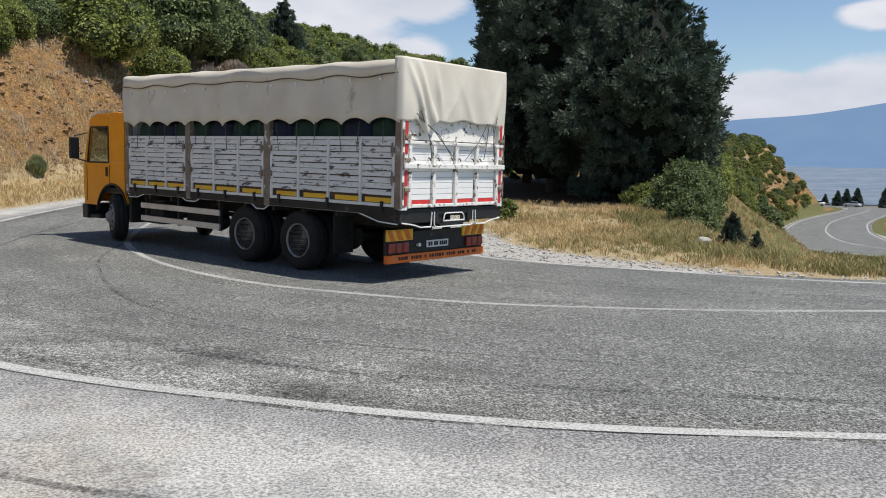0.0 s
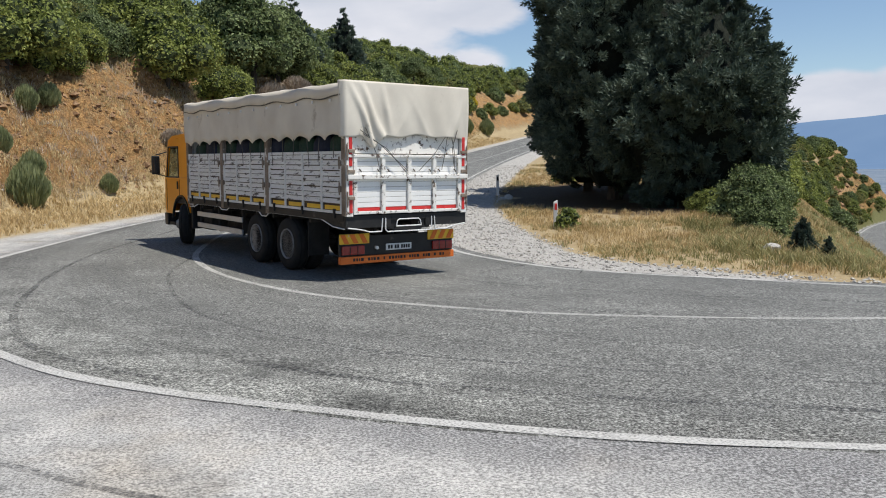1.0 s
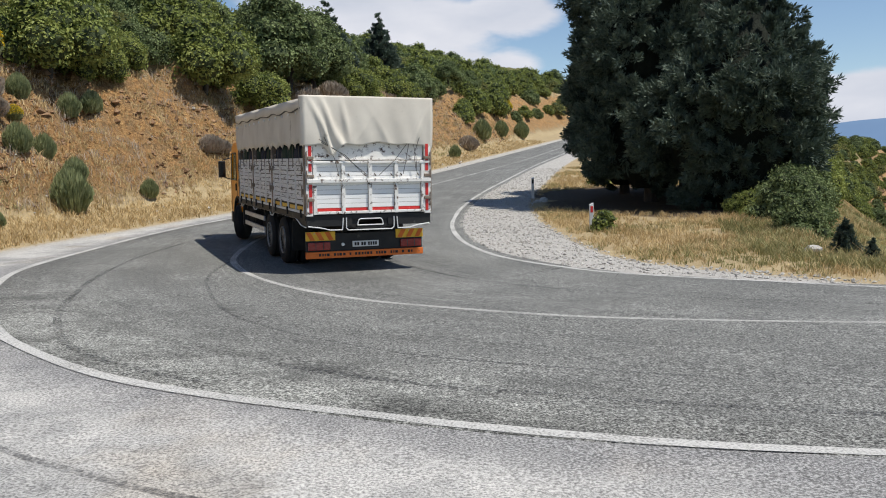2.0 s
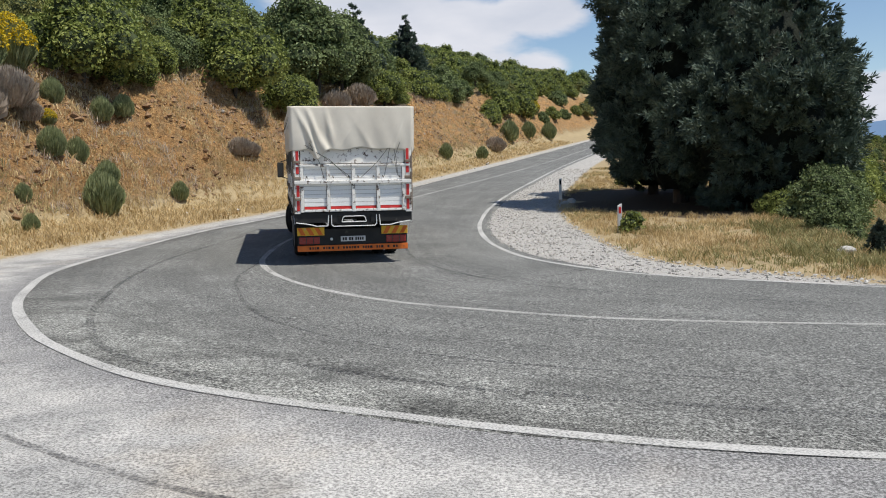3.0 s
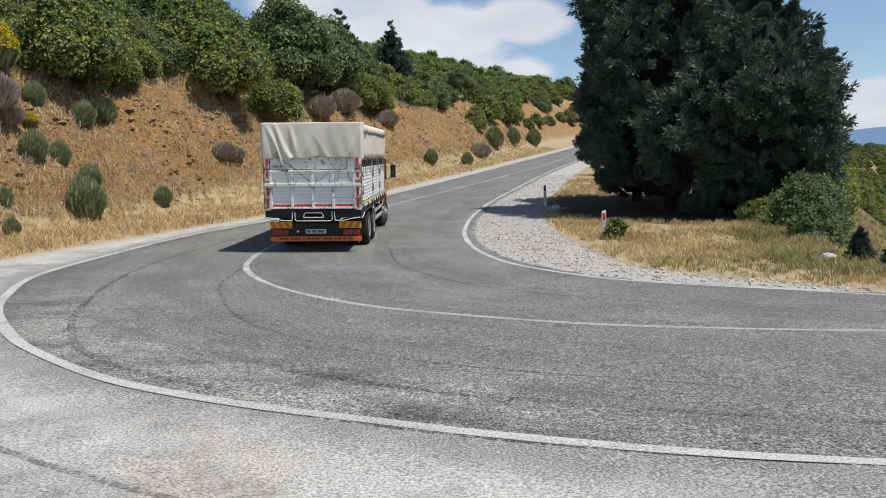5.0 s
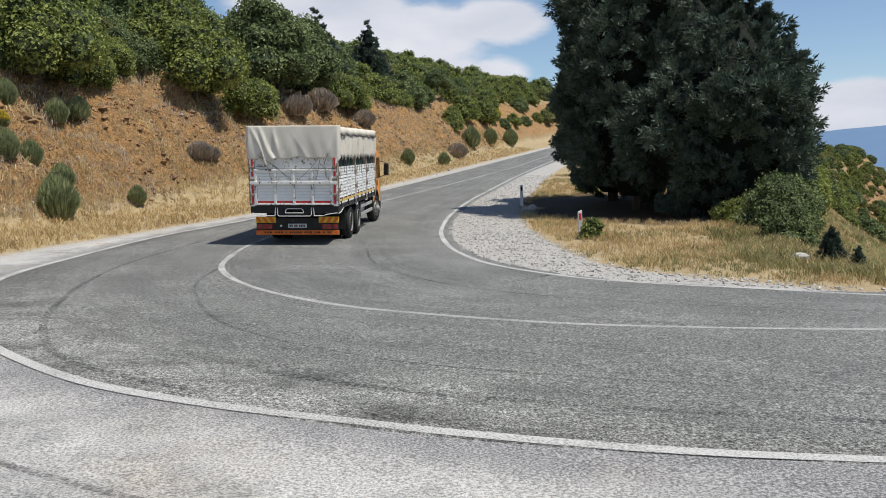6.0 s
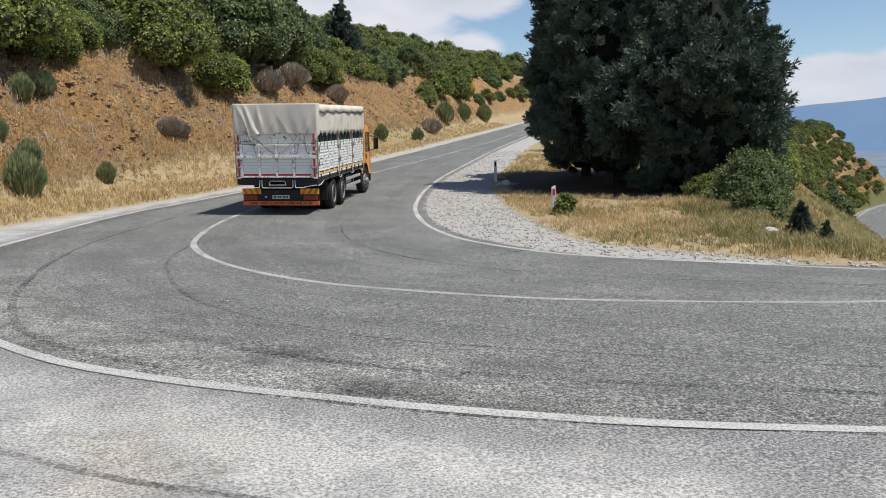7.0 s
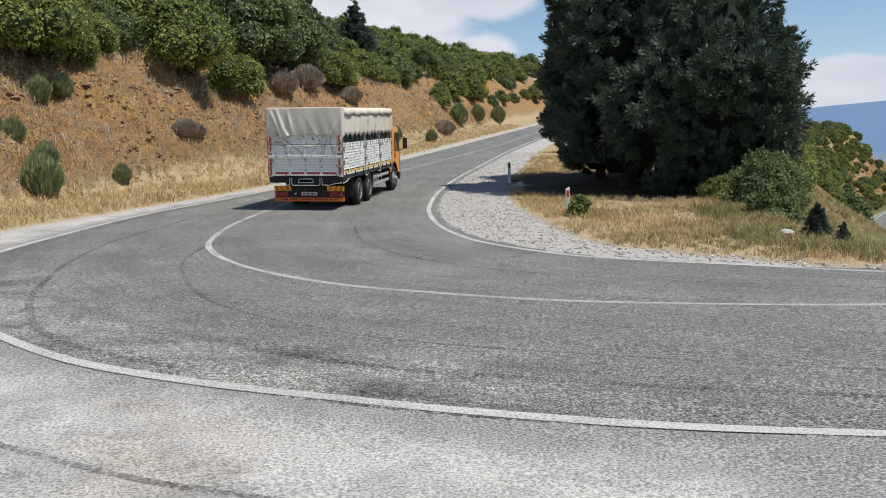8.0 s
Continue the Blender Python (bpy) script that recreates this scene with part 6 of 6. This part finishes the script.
    slab([(y1 - 0.1, 0.4), (y1 + 0.14, 0.4), (y1 + 0.16, 0.72), (y1 - 0.1, 0.72)], -1.2, 1.2, "front_bumper", M_MIRROR_BACK, "black front bumper", 0.03)
    bm = bmesh.new()
    box(bm, -1.14, 8.04, 1.02, 1.14, 9.68, 1.12, 0.01)
    part("cab_floor", bm, M_INTERIOR, truck)
    bm = bmesh.new()
    box(bm, -0.45, 8.1, 0.5, 0.45, 9.5, 1.02, 0.03)
    part("engine_block", bm, M_CHASSIS, truck)
    for x in (-0.7, 0.7):
        bm = bmesh.new()
        box(bm, x - 0.26, 8.35, 1.12, x + 0.26, 8.9, 1.5, 0.05)
        box(bm, x - 0.25, 8.2, 1.4, x + 0.25, 8.35, 2.15, 0.05)
        part("seat", bm, M_INTERIOR, truck, "dark cab seat")
    bm = bmesh.new()
    box(bm, -1.12, 9.35, 1.3, 1.12, 9.66, 1.62, 0.05)
    part("dashboard", bm, M_INTERIOR, truck)


def lorry():
    truck = new("truck")
    tagged(truck, "yellow-cabbed lorry with white slatted sides and beige tarpaulin", "truck")
    chassis(truck)
    tail(truck)
    cargo(truck)
    tarpaulin(truck)
    cab(truck)
    wheels = []
    for y in AXLES:
        for side in (-1, 1):
            front = y > 5
            wh = make_wheel("wheel", not front, side)
            wh.parent = truck
            tagged(wh, "black tyre on a steel rim")
            wheels.append((wh, side * (1.07 if front else 1.09), y, front))
    return truck, wheels


TRUCK, WHEELS = lorry()
PATH_X = (0.00019, -0.004399, 0.031889, 0.058157, -1.908241, 0.124597)
PATH_Y = (0.000296, -0.006854, 0.049941, -0.050323, 1.196637, 13.088614)
PATH_H = (0.004615, -0.108655, 0.90201, -2.426802, -8.218057, 49.794498)


def truck_pose(t):
    """The lorry on the road at a time: its heading from the drive, its tilt from the surface under the axles."""
    x, y, h = float(np.polyval(PATH_X, t)), float(np.polyval(PATH_Y, t)), float(np.polyval(PATH_H, t))
    fx, fy = -math.sin(radians(h)), math.cos(radians(h))
    rear = float(road_z(x + fx * 3.07, y + fy * 3.07))
    front = float(road_z(x + fx * 8.49, y + fy * 8.49))
    cx, cy = x + fx * 5, y + fy * 5
    bank = float(road_z(cx + fy * 1.1, cy - fx * 1.1) - road_z(cx - fy * 1.1, cy + fx * 1.1)) / 2.2
    climb = (front - rear) / 5.42
    return pose(x, y, rear - climb * 3.07 + 0.014, math.degrees(math.atan(climb)), -math.degrees(math.atan(bank)), h)


def motions():
    steps = [k * 0.2 for k in range(41)]
    walk(TRUCK, [(t, truck_pose(t)) for t in steps])
    # distance rolled by the rear axles, and the steering that the turn of the road asks for
    fine = np.linspace(0, 8, 801)
    hs = np.radians(np.polyval(PATH_H, fine))
    rx = np.polyval(PATH_X, fine) - np.sin(hs) * 3.07
    ry = np.polyval(PATH_Y, fine) + np.cos(hs) * 3.07
    s = np.concatenate([[0], np.cumsum(np.hypot(np.diff(rx), np.diff(ry)))])
    rate = np.gradient(hs, fine) / np.maximum(np.gradient(s, fine), 0.3)
    for wh, x, y, front in WHEELS:
        rows = []
        for t in steps:
            roll = -math.degrees(float(np.interp(t, fine, s)) / 0.5)
            steer = math.degrees(math.atan(5.42 * float(np.interp(t, fine, rate)))) if front else 0.0
            rows.append((t, pose(x, y, 0.5, 0, 0, steer) @ pose(0, 0, 0, roll, 0, 0)))
        walk(wh, rows)
    for ob, rows in CAR_ROWS:
        walk(ob, rows)


# ---------------------------------------------------------------- road furniture and roadside
def delineator(x, y, height, reflector, label):
    """A roadside post of flattened section with a slanted cap and a reflector on each face."""
    root = new("delineator_post")
    bm = bmesh.new()
    box(bm, -0.06, -0.045, -0.2, 0.06, 0.045, height - 0.03, 0.012)
    for v in bm.verts:
        if v.co.z > height - 0.06:
            v.co.z += 0.03 * (v.co.x / 0.06)
    part("post", bm, M_WHITE_CLEAN, root)
    for side in (-1, 1):
        bm = bmesh.new()
        box(bm, -0.04, side * 0.045, height - 0.3, 0.04, side * 0.052, height - 0.1, 0.004)
        part("reflector", bm, reflector, root, "reflector plate")
    root.matrix_basis = pose(x, y, ground_at(x, y), 1.5, -1.0, 12)
    return tagged(root, label, "road post")


def stone(name, x, y, size, seed, mat, label):
    rng = random.Random(seed)
    bm = bmesh.new()
    bmesh.ops.create_icosphere(bm, subdivisions=2, radius=1.0)
    for v in bm.verts:
        k = 1 + 0.35 * noise.noise(v.co * 1.3 + Vector((seed, 0, 0)))
        v.co = Vector((v.co.x * size * k, v.co.y * size * 0.8 * k, v.co.z * size * 0.6 * k))
    ob = part(name, bm, mat)
    ob.matrix_basis = pose(x, y, ground_at(x, y) + size * 0.25, rng.uniform(-10, 10), rng.uniform(-10, 10), rng.uniform(0, 360))
    return tagged(ob, label, "stone")


def tufts(name, xs, ys, height, width, blades, mat, seed, label, spread=0.12):
    """Grass: tufts of bent blades rooted on the land."""
    rng = np.random.RandomState(seed)
    n = len(xs)
    z = land(xs, ys)
    root = np.stack([xs, ys, z], 1)
    hs = height * rng.uniform(0.5, 1.3, n)
    idx = np.repeat(np.arange(n), blades)
    m = len(idx)
    off = rng.normal(0, spread * 0.5, (m, 2))
    base = root[idx].copy()
    base[:, :2] += off
    base[:, 2] -= 0.03
    h = hs[idx] * rng.uniform(0.6, 1.15, m)
    lean = rng.normal(0, 0.46, (m, 2)) * h[:, None]
    tip = base + np.concatenate([lean, h[:, None]], 1)
    mid = base + np.concatenate([lean * 0.3, 0.6 * h[:, None]], 1)
    a = rng.uniform(0, 2 * np.pi, m)
    side = np.stack([np.cos(a), np.sin(a), 0 * a], 1) * (width * rng.uniform(0.6, 1.4, m))[:, None]
    v = np.stack([base - side * 0.5, base + side * 0.5, mid + side * 0.6, mid - side * 0.6, tip], 1).reshape(-1, 3)
    k = np.arange(m)[:, None] * 5
    faces = np.concatenate([k + [0, 1, 2], k + [0, 2, 3], k + [3, 2, 4]], 1).reshape(-1, 3)
    ob = link_mesh(name, v, faces, mat)
    return tagged(ob, label, "grass", kind="stuff")


def scatter(n, x0, x1, y0, y1, test, seed):
    rng = np.random.RandomState(seed)
    xs, ys = np.empty(0), np.empty(0)
    for _ in range(12):
        x, y = rng.uniform(x0, x1, n * 2), rng.uniform(y0, y1, n * 2)
        ok = test(x, y, rng)
        xs, ys = np.concatenate([xs, x[ok]]), np.concatenate([ys, y[ok]])
        if len(xs) >= n:
            break
    return xs[:n], ys[:n]


def gravel_width(y):
    return np.interp(y, [12, 14.6, 17, 20, 24, 29, 36, 46, 60, 90], [0.2, 0.5, 1.6, 2.5, 3.0, 2.9, 2.6, 2.5, 2.2, 1.6])


def roadside():
    bank = lambda x, y: signed_distance(x, y, BANK_EDGE)
    isle = lambda x, y: -signed_distance(x, y, INNER_PLAN)
    drop = lambda x, y: -signed_distance(x, y, DROP_EDGE)
    near = lambda y, rng: rng.rand(len(y)) < np.clip(34 / np.maximum(y, 20), 0, 1)
    x, y = scatter(9000, -32, 8, 8, 100, lambda x, y, r: (bank(x, y) > 0.5) & (bank(x, y) < 4.2 + r.rand(len(x))) & near(y, r), 101)
    tufts("dry_grass", x, y, 0.24, 0.018, 6, M_DRYGRASS, 1, "straw-coloured dry grass along the foot of the bank")
    x, y = scatter(21000, -40, 10, 8, 100, lambda x, y, r: (bank(x, y) > 3.5) & (bank(x, y) < 15) & near(y, r) & (value_noise(x, y, 2.6, 9) + 0.5 * r.rand(len(x)) > 0.55), 102)
    tufts("dry_grass", x, y, 0.24, 0.02, 4, M_DRYGRASS, 2, "sparse dry grass clinging to the earth bank")
    x, y = scatter(4200, -40, 10, 8, 90, lambda x, y, r: (bank(x, y) > 3.4) & (bank(x, y) < 16) & near(y, r) & (value_noise(x, y, 3.1, 19) + 0.4 * r.rand(len(x)) > 0.6), 109)
    tufts("dead_herbs", x, y, 0.3, 0.014, 12, M_DRYBUSH, 9, "grey-brown dead herbs on the earth bank", 0.3)
    x, y = scatter(1600, -40, 10, 8, 90, lambda x, y, r: (bank(x, y) > 2.6) & (bank(x, y) < 14) & near(y, r) & (value_noise(x, y, 2.4, 23) > 0.62), 110)
    tufts("green_grass", x, y, 0.26, 0.014, 10, M_GRASS, 10, "greening weeds scattered over the earth bank", 0.3)
    on_isle = lambda x, y, r: (bank(x, y) < -1) & (isle(x, y) > gravel_width(y) + 0.15 + 0.5 * r.rand(len(x))) & (drop(x, y) < 2.5) & np.all([np.hypot(x - a, y - b) > 4.0 for a, b in CONIFER_SPOTS], axis=0) & (np.hypot(x - 2.2, y - 36.5) > 3.4)
    x, y = scatter(9000, -1, 22, 12, 60, lambda x, y, r: on_isle(x, y, r) & near(y, r) & (value_noise(x, y, 1.7, 12) + 0.5 * r.rand(len(x)) > 0.55), 103)
    tufts("dry_grass", x, y, 0.19, 0.01, 11, M_DRYGRASS, 3, "dry grass on the island between the roads")
    x, y = scatter(3600, -1, 24, 12, 60, lambda x, y, r: on_isle(x, y, r) & near(y, r) & (value_noise(x, y, 2.3, 13) + 0.3 * r.rand(len(x)) > 0.68), 104)
    tufts("green_grass", x, y, 0.17, 0.012, 10, M_GRASS, 4, "green weeds and grass among the straw")
    x, y = scatter(3500, 4, 26, 11, 26, lambda x, y, r: (isle(x, y) > 0.3 + gravel_width(y)) & (drop(x, y) > -1.5) & (drop(x, y) < 6), 105)
    tufts("green_grass", x, y, 0.26, 0.014, 8, M_GRASS, 5, "tall green roadside grass at the edge of the fall")
    x, y = scatter(2500, 24, 70, 60, 150, lambda x, y, r: (drop(x, y) > 0.5) & (np.abs(signed_distance(x, y, LOWER_PLAN)) > 11.5) & (np.abs(signed_distance(x, y, LOWER_PLAN)) < 17), 106)
    tufts("green_grass", x, y, 0.5, 0.06, 5, M_GRASS, 6, "green verge beside the lower road")
    x, y = scatter(5500, 6, 34, 16, 62, lambda x, y, r: (drop(x, y) > 0.0) & (drop(x, y) < 13) & near(y, r), 107)
    tufts("dry_grass", x, y, 0.3, 0.016, 8, M_DRYGRASS, 7, "dry grass on the fall below the island")
    x, y = scatter(4000, 6, 34, 16, 62, lambda x, y, r: (drop(x, y) > 0.0) & (drop(x, y) < 13) & near(y, r) & (value_noise(x, y, 2.3, 14) > 0.4), 108)
    tufts("green_grass", x, y, 0.3, 0.018, 8, M_GRASS, 8, "green grass on the fall below the island")
    # loose stones: joined, too small to pick apart
    rng = np.random.RandomState(7)

    def pebbles(name, xs, ys, lo, hi, mat, label, lift=0.3):
        n = len(xs)
        z = land(xs, ys)
        base = np.array([(0, 0, 1), (1, 0, 0), (0, 1, 0), (-1, 0, 0), (0, -1, 0), (0, 0, -1)], float)
        tri = np.array([(0, 1, 2), (0, 2, 3), (0, 3, 4), (0, 4, 1), (5, 2, 1), (5, 3, 2), (5, 4, 3), (5, 1, 4)])
        s = lo + (hi - lo) * rng.rand(n) ** 2.5
        a = rng.uniform(0, 6.28, n)
        p = base[None] * (s[:, None, None] * rng.uniform(0.6, 1.2, (n, 6, 1))) * np.array([1, 0.8, 0.65])
        p = p + rng.normal(0, 0.15, p.shape) * s[:, None, None]
        c, q = np.cos(a)[:, None], np.sin(a)[:, None]
        p = np.stack([p[..., 0] * c - p[..., 1] * q, p[..., 0] * q + p[..., 1] * c, p[..., 2]], -1)
        p += np.stack([xs, ys, z + s * lift], 1)[:, None]
        ob = link_mesh(name, p.reshape(-1, 3), (np.arange(n)[:, None, None] * 6 + tri[None]).reshape(-1, 3), mat)
        tagged(ob, label, "gravel", kind="stuff")

    x, y = scatter(9000, -4, 14, 13, 60, lambda x, y, r: (isle(x, y) > 0.25) & (isle(x, y) < gravel_width(y) + 0.3) & (bank(x, y) < -1) & near(y, r), 111)
    pebbles("loose_gravel", x, y, 0.012, 0.06, M_STONE, "loose pale limestone gravel beside the road")
    x, y = scatter(5000, -40, 8, 8, 90, lambda x, y, r: (bank(x, y) > 3.2) & (bank(x, y) < 10.0) & near(y, r) & (value_noise(x, y, 2.2, 15) > 0.45), 112)
    pebbles("bank_rock", x, y, 0.04, 0.26, M_ROCK, "brown broken rock in the cut bank", -0.15)
    x, y = scatter(500, -30, 8, 8, 80, lambda x, y, r: (bank(x, y) > 0.2) & (bank(x, y) < 9), 113)
    pebbles("bank_stone", x, y, 0.03, 0.14, M_STONE, "pale stones fallen from the bank")
    x, y = scatter(150, 36, 75, 100, 175, lambda x, y, r: (drop(x, y) > 0.5) & (drop(x, y) < 6), 114)
    pebbles("crag_rock", x, y, 0.25, 0.9, M_ROCK, "brown rock outcrop above the lower road", -0.1)

    delineator(1.6, 25.7, 0.86, M_RED, "white roadside post with a red reflector")
    delineator(-0.3, 38.8, 1.0, M_INK, "white roadside post with a dark reflector")
    weed = broadleaf("weed", 0.75, 0.8, 500, 0.07, M_LEAF, 61, "leafy green weed at the foot of a roadside post", "weed", 0.1)
    plant(weed, 1.95, 25.3, 0, 1.0, first=True)
    tagged(plant(weed, 3.4, 46, 80, 1.8), "low green bush on the island")
    tagged(plant(weed, 5.4, 47, 10, 2.0), "low green bush on the island")
    stone("limestone_boulder", 6.15, 19.3, 0.24, 3, M_STONE, "pale limestone boulder in the grass")
    stone("limestone_boulder", 0.2, 37.0, 0.25, 5, M_STONE, "flat pale stone beside the gravel")
    stone("limestone_boulder", -0.1, 36.4, 0.18, 6, M_STONE, "pale stone beside the gravel")
    sap = conifer("fir_sapling", 1.5, [(0.15, 0.3), (0.4, 0.42), (0.9, 0.25), (1.5, 0.03)], 160, 40, 0.09, 17, "young fir at the edge of the fall", trunk_r=0.04)
    plant(sap, 6.8, 19.2, 0, 0.62, first=True)
    tagged(plant(sap, 6.9, 18.0, 90, 0.36), "young fir leaning over the fall")


def on_bank(az, elev):
    """Where a line of sight from the lay-by meets the land."""
    d = np.arange(12, 140, 0.1)
    x, y = -math.sin(radians(az)) * d, math.cos(radians(az)) * d
    z = EYE_Z + d * math.tan(radians(elev))
    under = np.nonzero(land(x, y) > z)[0]
    k = under[0] if len(under) else 300
    return float(x[k]), float(y[k])


def bank_bushes():
    g = broom("broom_bush", 1.5, 1.35, 3000, M_BROOM, 71, "rounded green broom bush on the earth bank")
    dry = broom("dry_bush", 1.5, 2.2, 2600, M_DRYBUSH, 72, "grey leafless bush on the bank")
    yel = broom("flowering_broom", 1.7, 1.8, 2600, M_BROOM, 73, "broom bush covered with yellow flowers", M_FLOWER)
    first = {0, 1, 2}
    kinds = (g, dry, yel)

    def put(k, az, el, s, label=""):
        x, y = on_bank(az, el)
        o = plant(kinds[k], x, y, az * 57, s, first=k in first)
        first.discard(k)
        if label:
            tagged(o, label)

    for az, el, s in ((30.8, 3.1, 0.72), (29.5, 3.5, 0.68), (31.0, -2.8, 1.05), (31.3, -1.6, 0.6), (26.3, -2.1, 0.55), (33.8, 1.0, 0.75), (32.4, 0.6, 0.65), (35.6, -1.8, 0.4), (35.3, -3.6, 0.4), (30.7, -1.0, 0.7),
                      (8.3, 0.4, 0.85), (5.8, 0.3, 0.8), (3.9, 1.5, 1.5), (2.6, 1.7, 1.3), (33.6, 4.3, 0.7), (1.2, 1.6, 1.4)):
        put(0, az, el, s)
    for az, el, s in ((22.3, 0.9, 0.62), (21.6, 0.8, 0.5), (36.2, 3.9, 1.0), (38.0, 3.2, 1.0), (35.2, 3.2, 0.6), (14.2, 4.0, 1.2), (15.8, 3.6, 1.0), (4.9, 0.8, 1.0), (11.3, 3.0, 0.9)):
        put(1, az, el, s)
    for az, el, s in ((36.0, 6.2, 1.25), (37.8, 6.0, 1.3), (33.9, 3.0, 0.35), (2.4, 3.2, 1.2), (14.6, 5.2, 1.0), (39, 5.5, 1.1)):
        put(2, az, el, s)


def far_car(x, y, heading, paint, label):
    root = new("car")
    bm = bmesh.new()
    secs = [(-2.1, 0.35, 0.75), (-2.05, 0.3, 0.95), (-1.2, 0.28, 1.0), (1.1, 0.28, 0.95), (2.0, 0.3, 0.8), (2.1, 0.36, 0.65)]
    rings = []
    for yy, lo, hi in secs:
        rings.append([bm.verts.new((xx, yy, zz)) for xx, zz in ((-0.84, lo), (0.84, lo), (0.86, (lo + hi) / 2), (0.8, hi), (-0.8, hi), (-0.86, (lo + hi) / 2))])
    for a, b in zip(rings[:-1], rings[1:]):
        for k in range(6):
            bm.faces.new((a[k], a[(k + 1) % 6], b[(k + 1) % 6], b[k]))
    bm.faces.new(rings[0][::-1])
    bm.faces.new(rings[-1])
    bmesh.ops.recalc_face_normals(bm, faces=bm.faces)
    part("body", bm, paint, root, "", True)
    bm = bmesh.new()
    box(bm, -0.72, -1.5, 0.95, 0.72, 0.7, 1.4, 0.02)
    for v in bm.verts:
        if v.co.z > 1.2:
            v.co.x *= 0.82
            v.co.y = -0.4 + (v.co.y + 0.4) * 0.66
    part("glasshouse", bm, M_DARK_GLASS, root, "dark car windows")
    bm = bmesh.new()
    box(bm, -0.58, -1.1, 1.4, 0.58, 0.3, 1.45, 0.02)
    part("roof", bm, paint, root)
    for sx in (-0.75, 0.75):
        for yy in (-1.3, 1.3):
            bm = bmesh.new()
            cyl(bm, 0.32, 0.32, (sx - 0.1, yy, 0.32), (sx + 0.1, yy, 0.32), 18)
            part("wheel", bm, M_TYRE, root)
    tagged(root, label, "car")
    rows = []
    for k in range(17):
        t = k * 0.5
        p = np.array([x, y]) + np.array([-math.sin(radians(heading)), math.cos(radians(heading))]) * 5.0 * t
        rows.append((t, pose(p[0], p[1], float(lower_z(p[0], p[1])) + 0.06, 0, 0, heading)))
    return root, rows


def far_bend():
    """Guard rail and firs beyond the far bend of the lower road."""
    curve = resample(LOWER_ROAD, 300)
    nn = normals2(curve)
    pick = [i for i in range(len(curve)) if curve[i, 1] > 172 and curve[i, 0] > 52]
    line = (curve - nn * 7.6)[pick]
    line = resample(line, 26)
    root = new("guard_rail")
    for a, b in zip(line[:-1], line[1:]):
        za, zb = ground_at(*a), ground_at(*b)
        bm = bmesh.new()
        tube(bm, [(a[0], a[1], za + 0.72), (b[0], b[1], zb + 0.72)], 0.09, 6)
        tube(bm, [(a[0], a[1], za + 0.52), (b[0], b[1], zb + 0.52)], 0.09, 6)
        part("rail", bm, M_GALV, root)
        bm = bmesh.new()
        box(bm, a[0] - 0.07, a[1] - 0.07, za - 0.3, a[0] + 0.07, a[1] + 0.07, za + 0.8)
        part("post", bm, M_GALV, root)
    tagged(root, "galvanised steel guard rail along the lower road", "guard rail")
    fir = conifer("fir_tree", 5.2, [(0.5, 1.1), (1.2, 1.3), (2.6, 0.9), (4.0, 0.45), (5.2, 0.05)], 260, 30, 0.4, 19, "dark fir beyond the guard rail", trunk_r=0.1)
    first = True
    for az, dist, s in ((-25.6, 252, 0.9), (-26.1, 256, 1.0), (-26.7, 250, 1.05), (-28.3, 246, 1.15), (-28.9, 250, 1.0), (-29.6, 248, 1.2), (-30.6, 250, 1.1), (-24.9, 258, 0.7)):
        x, y = polar(az, dist)
        o = plant(fir, x, y, az * 31, s, first=first)
        o.location.z = float(lower_z(x, y)) - 0.6
        tagged(o, group="firs beyond the guard rail")
        first = False


roadside()
bank_bushes()
far_bend()
CAR_ROWS = [far_car(102, 224.5, 62, M_CAR_GREY, "white car on the far bend of the lower road"), far_car(108.5, 218, 42, M_CAR_SILVER, "silver car on the far bend of the lower road")]


motions()
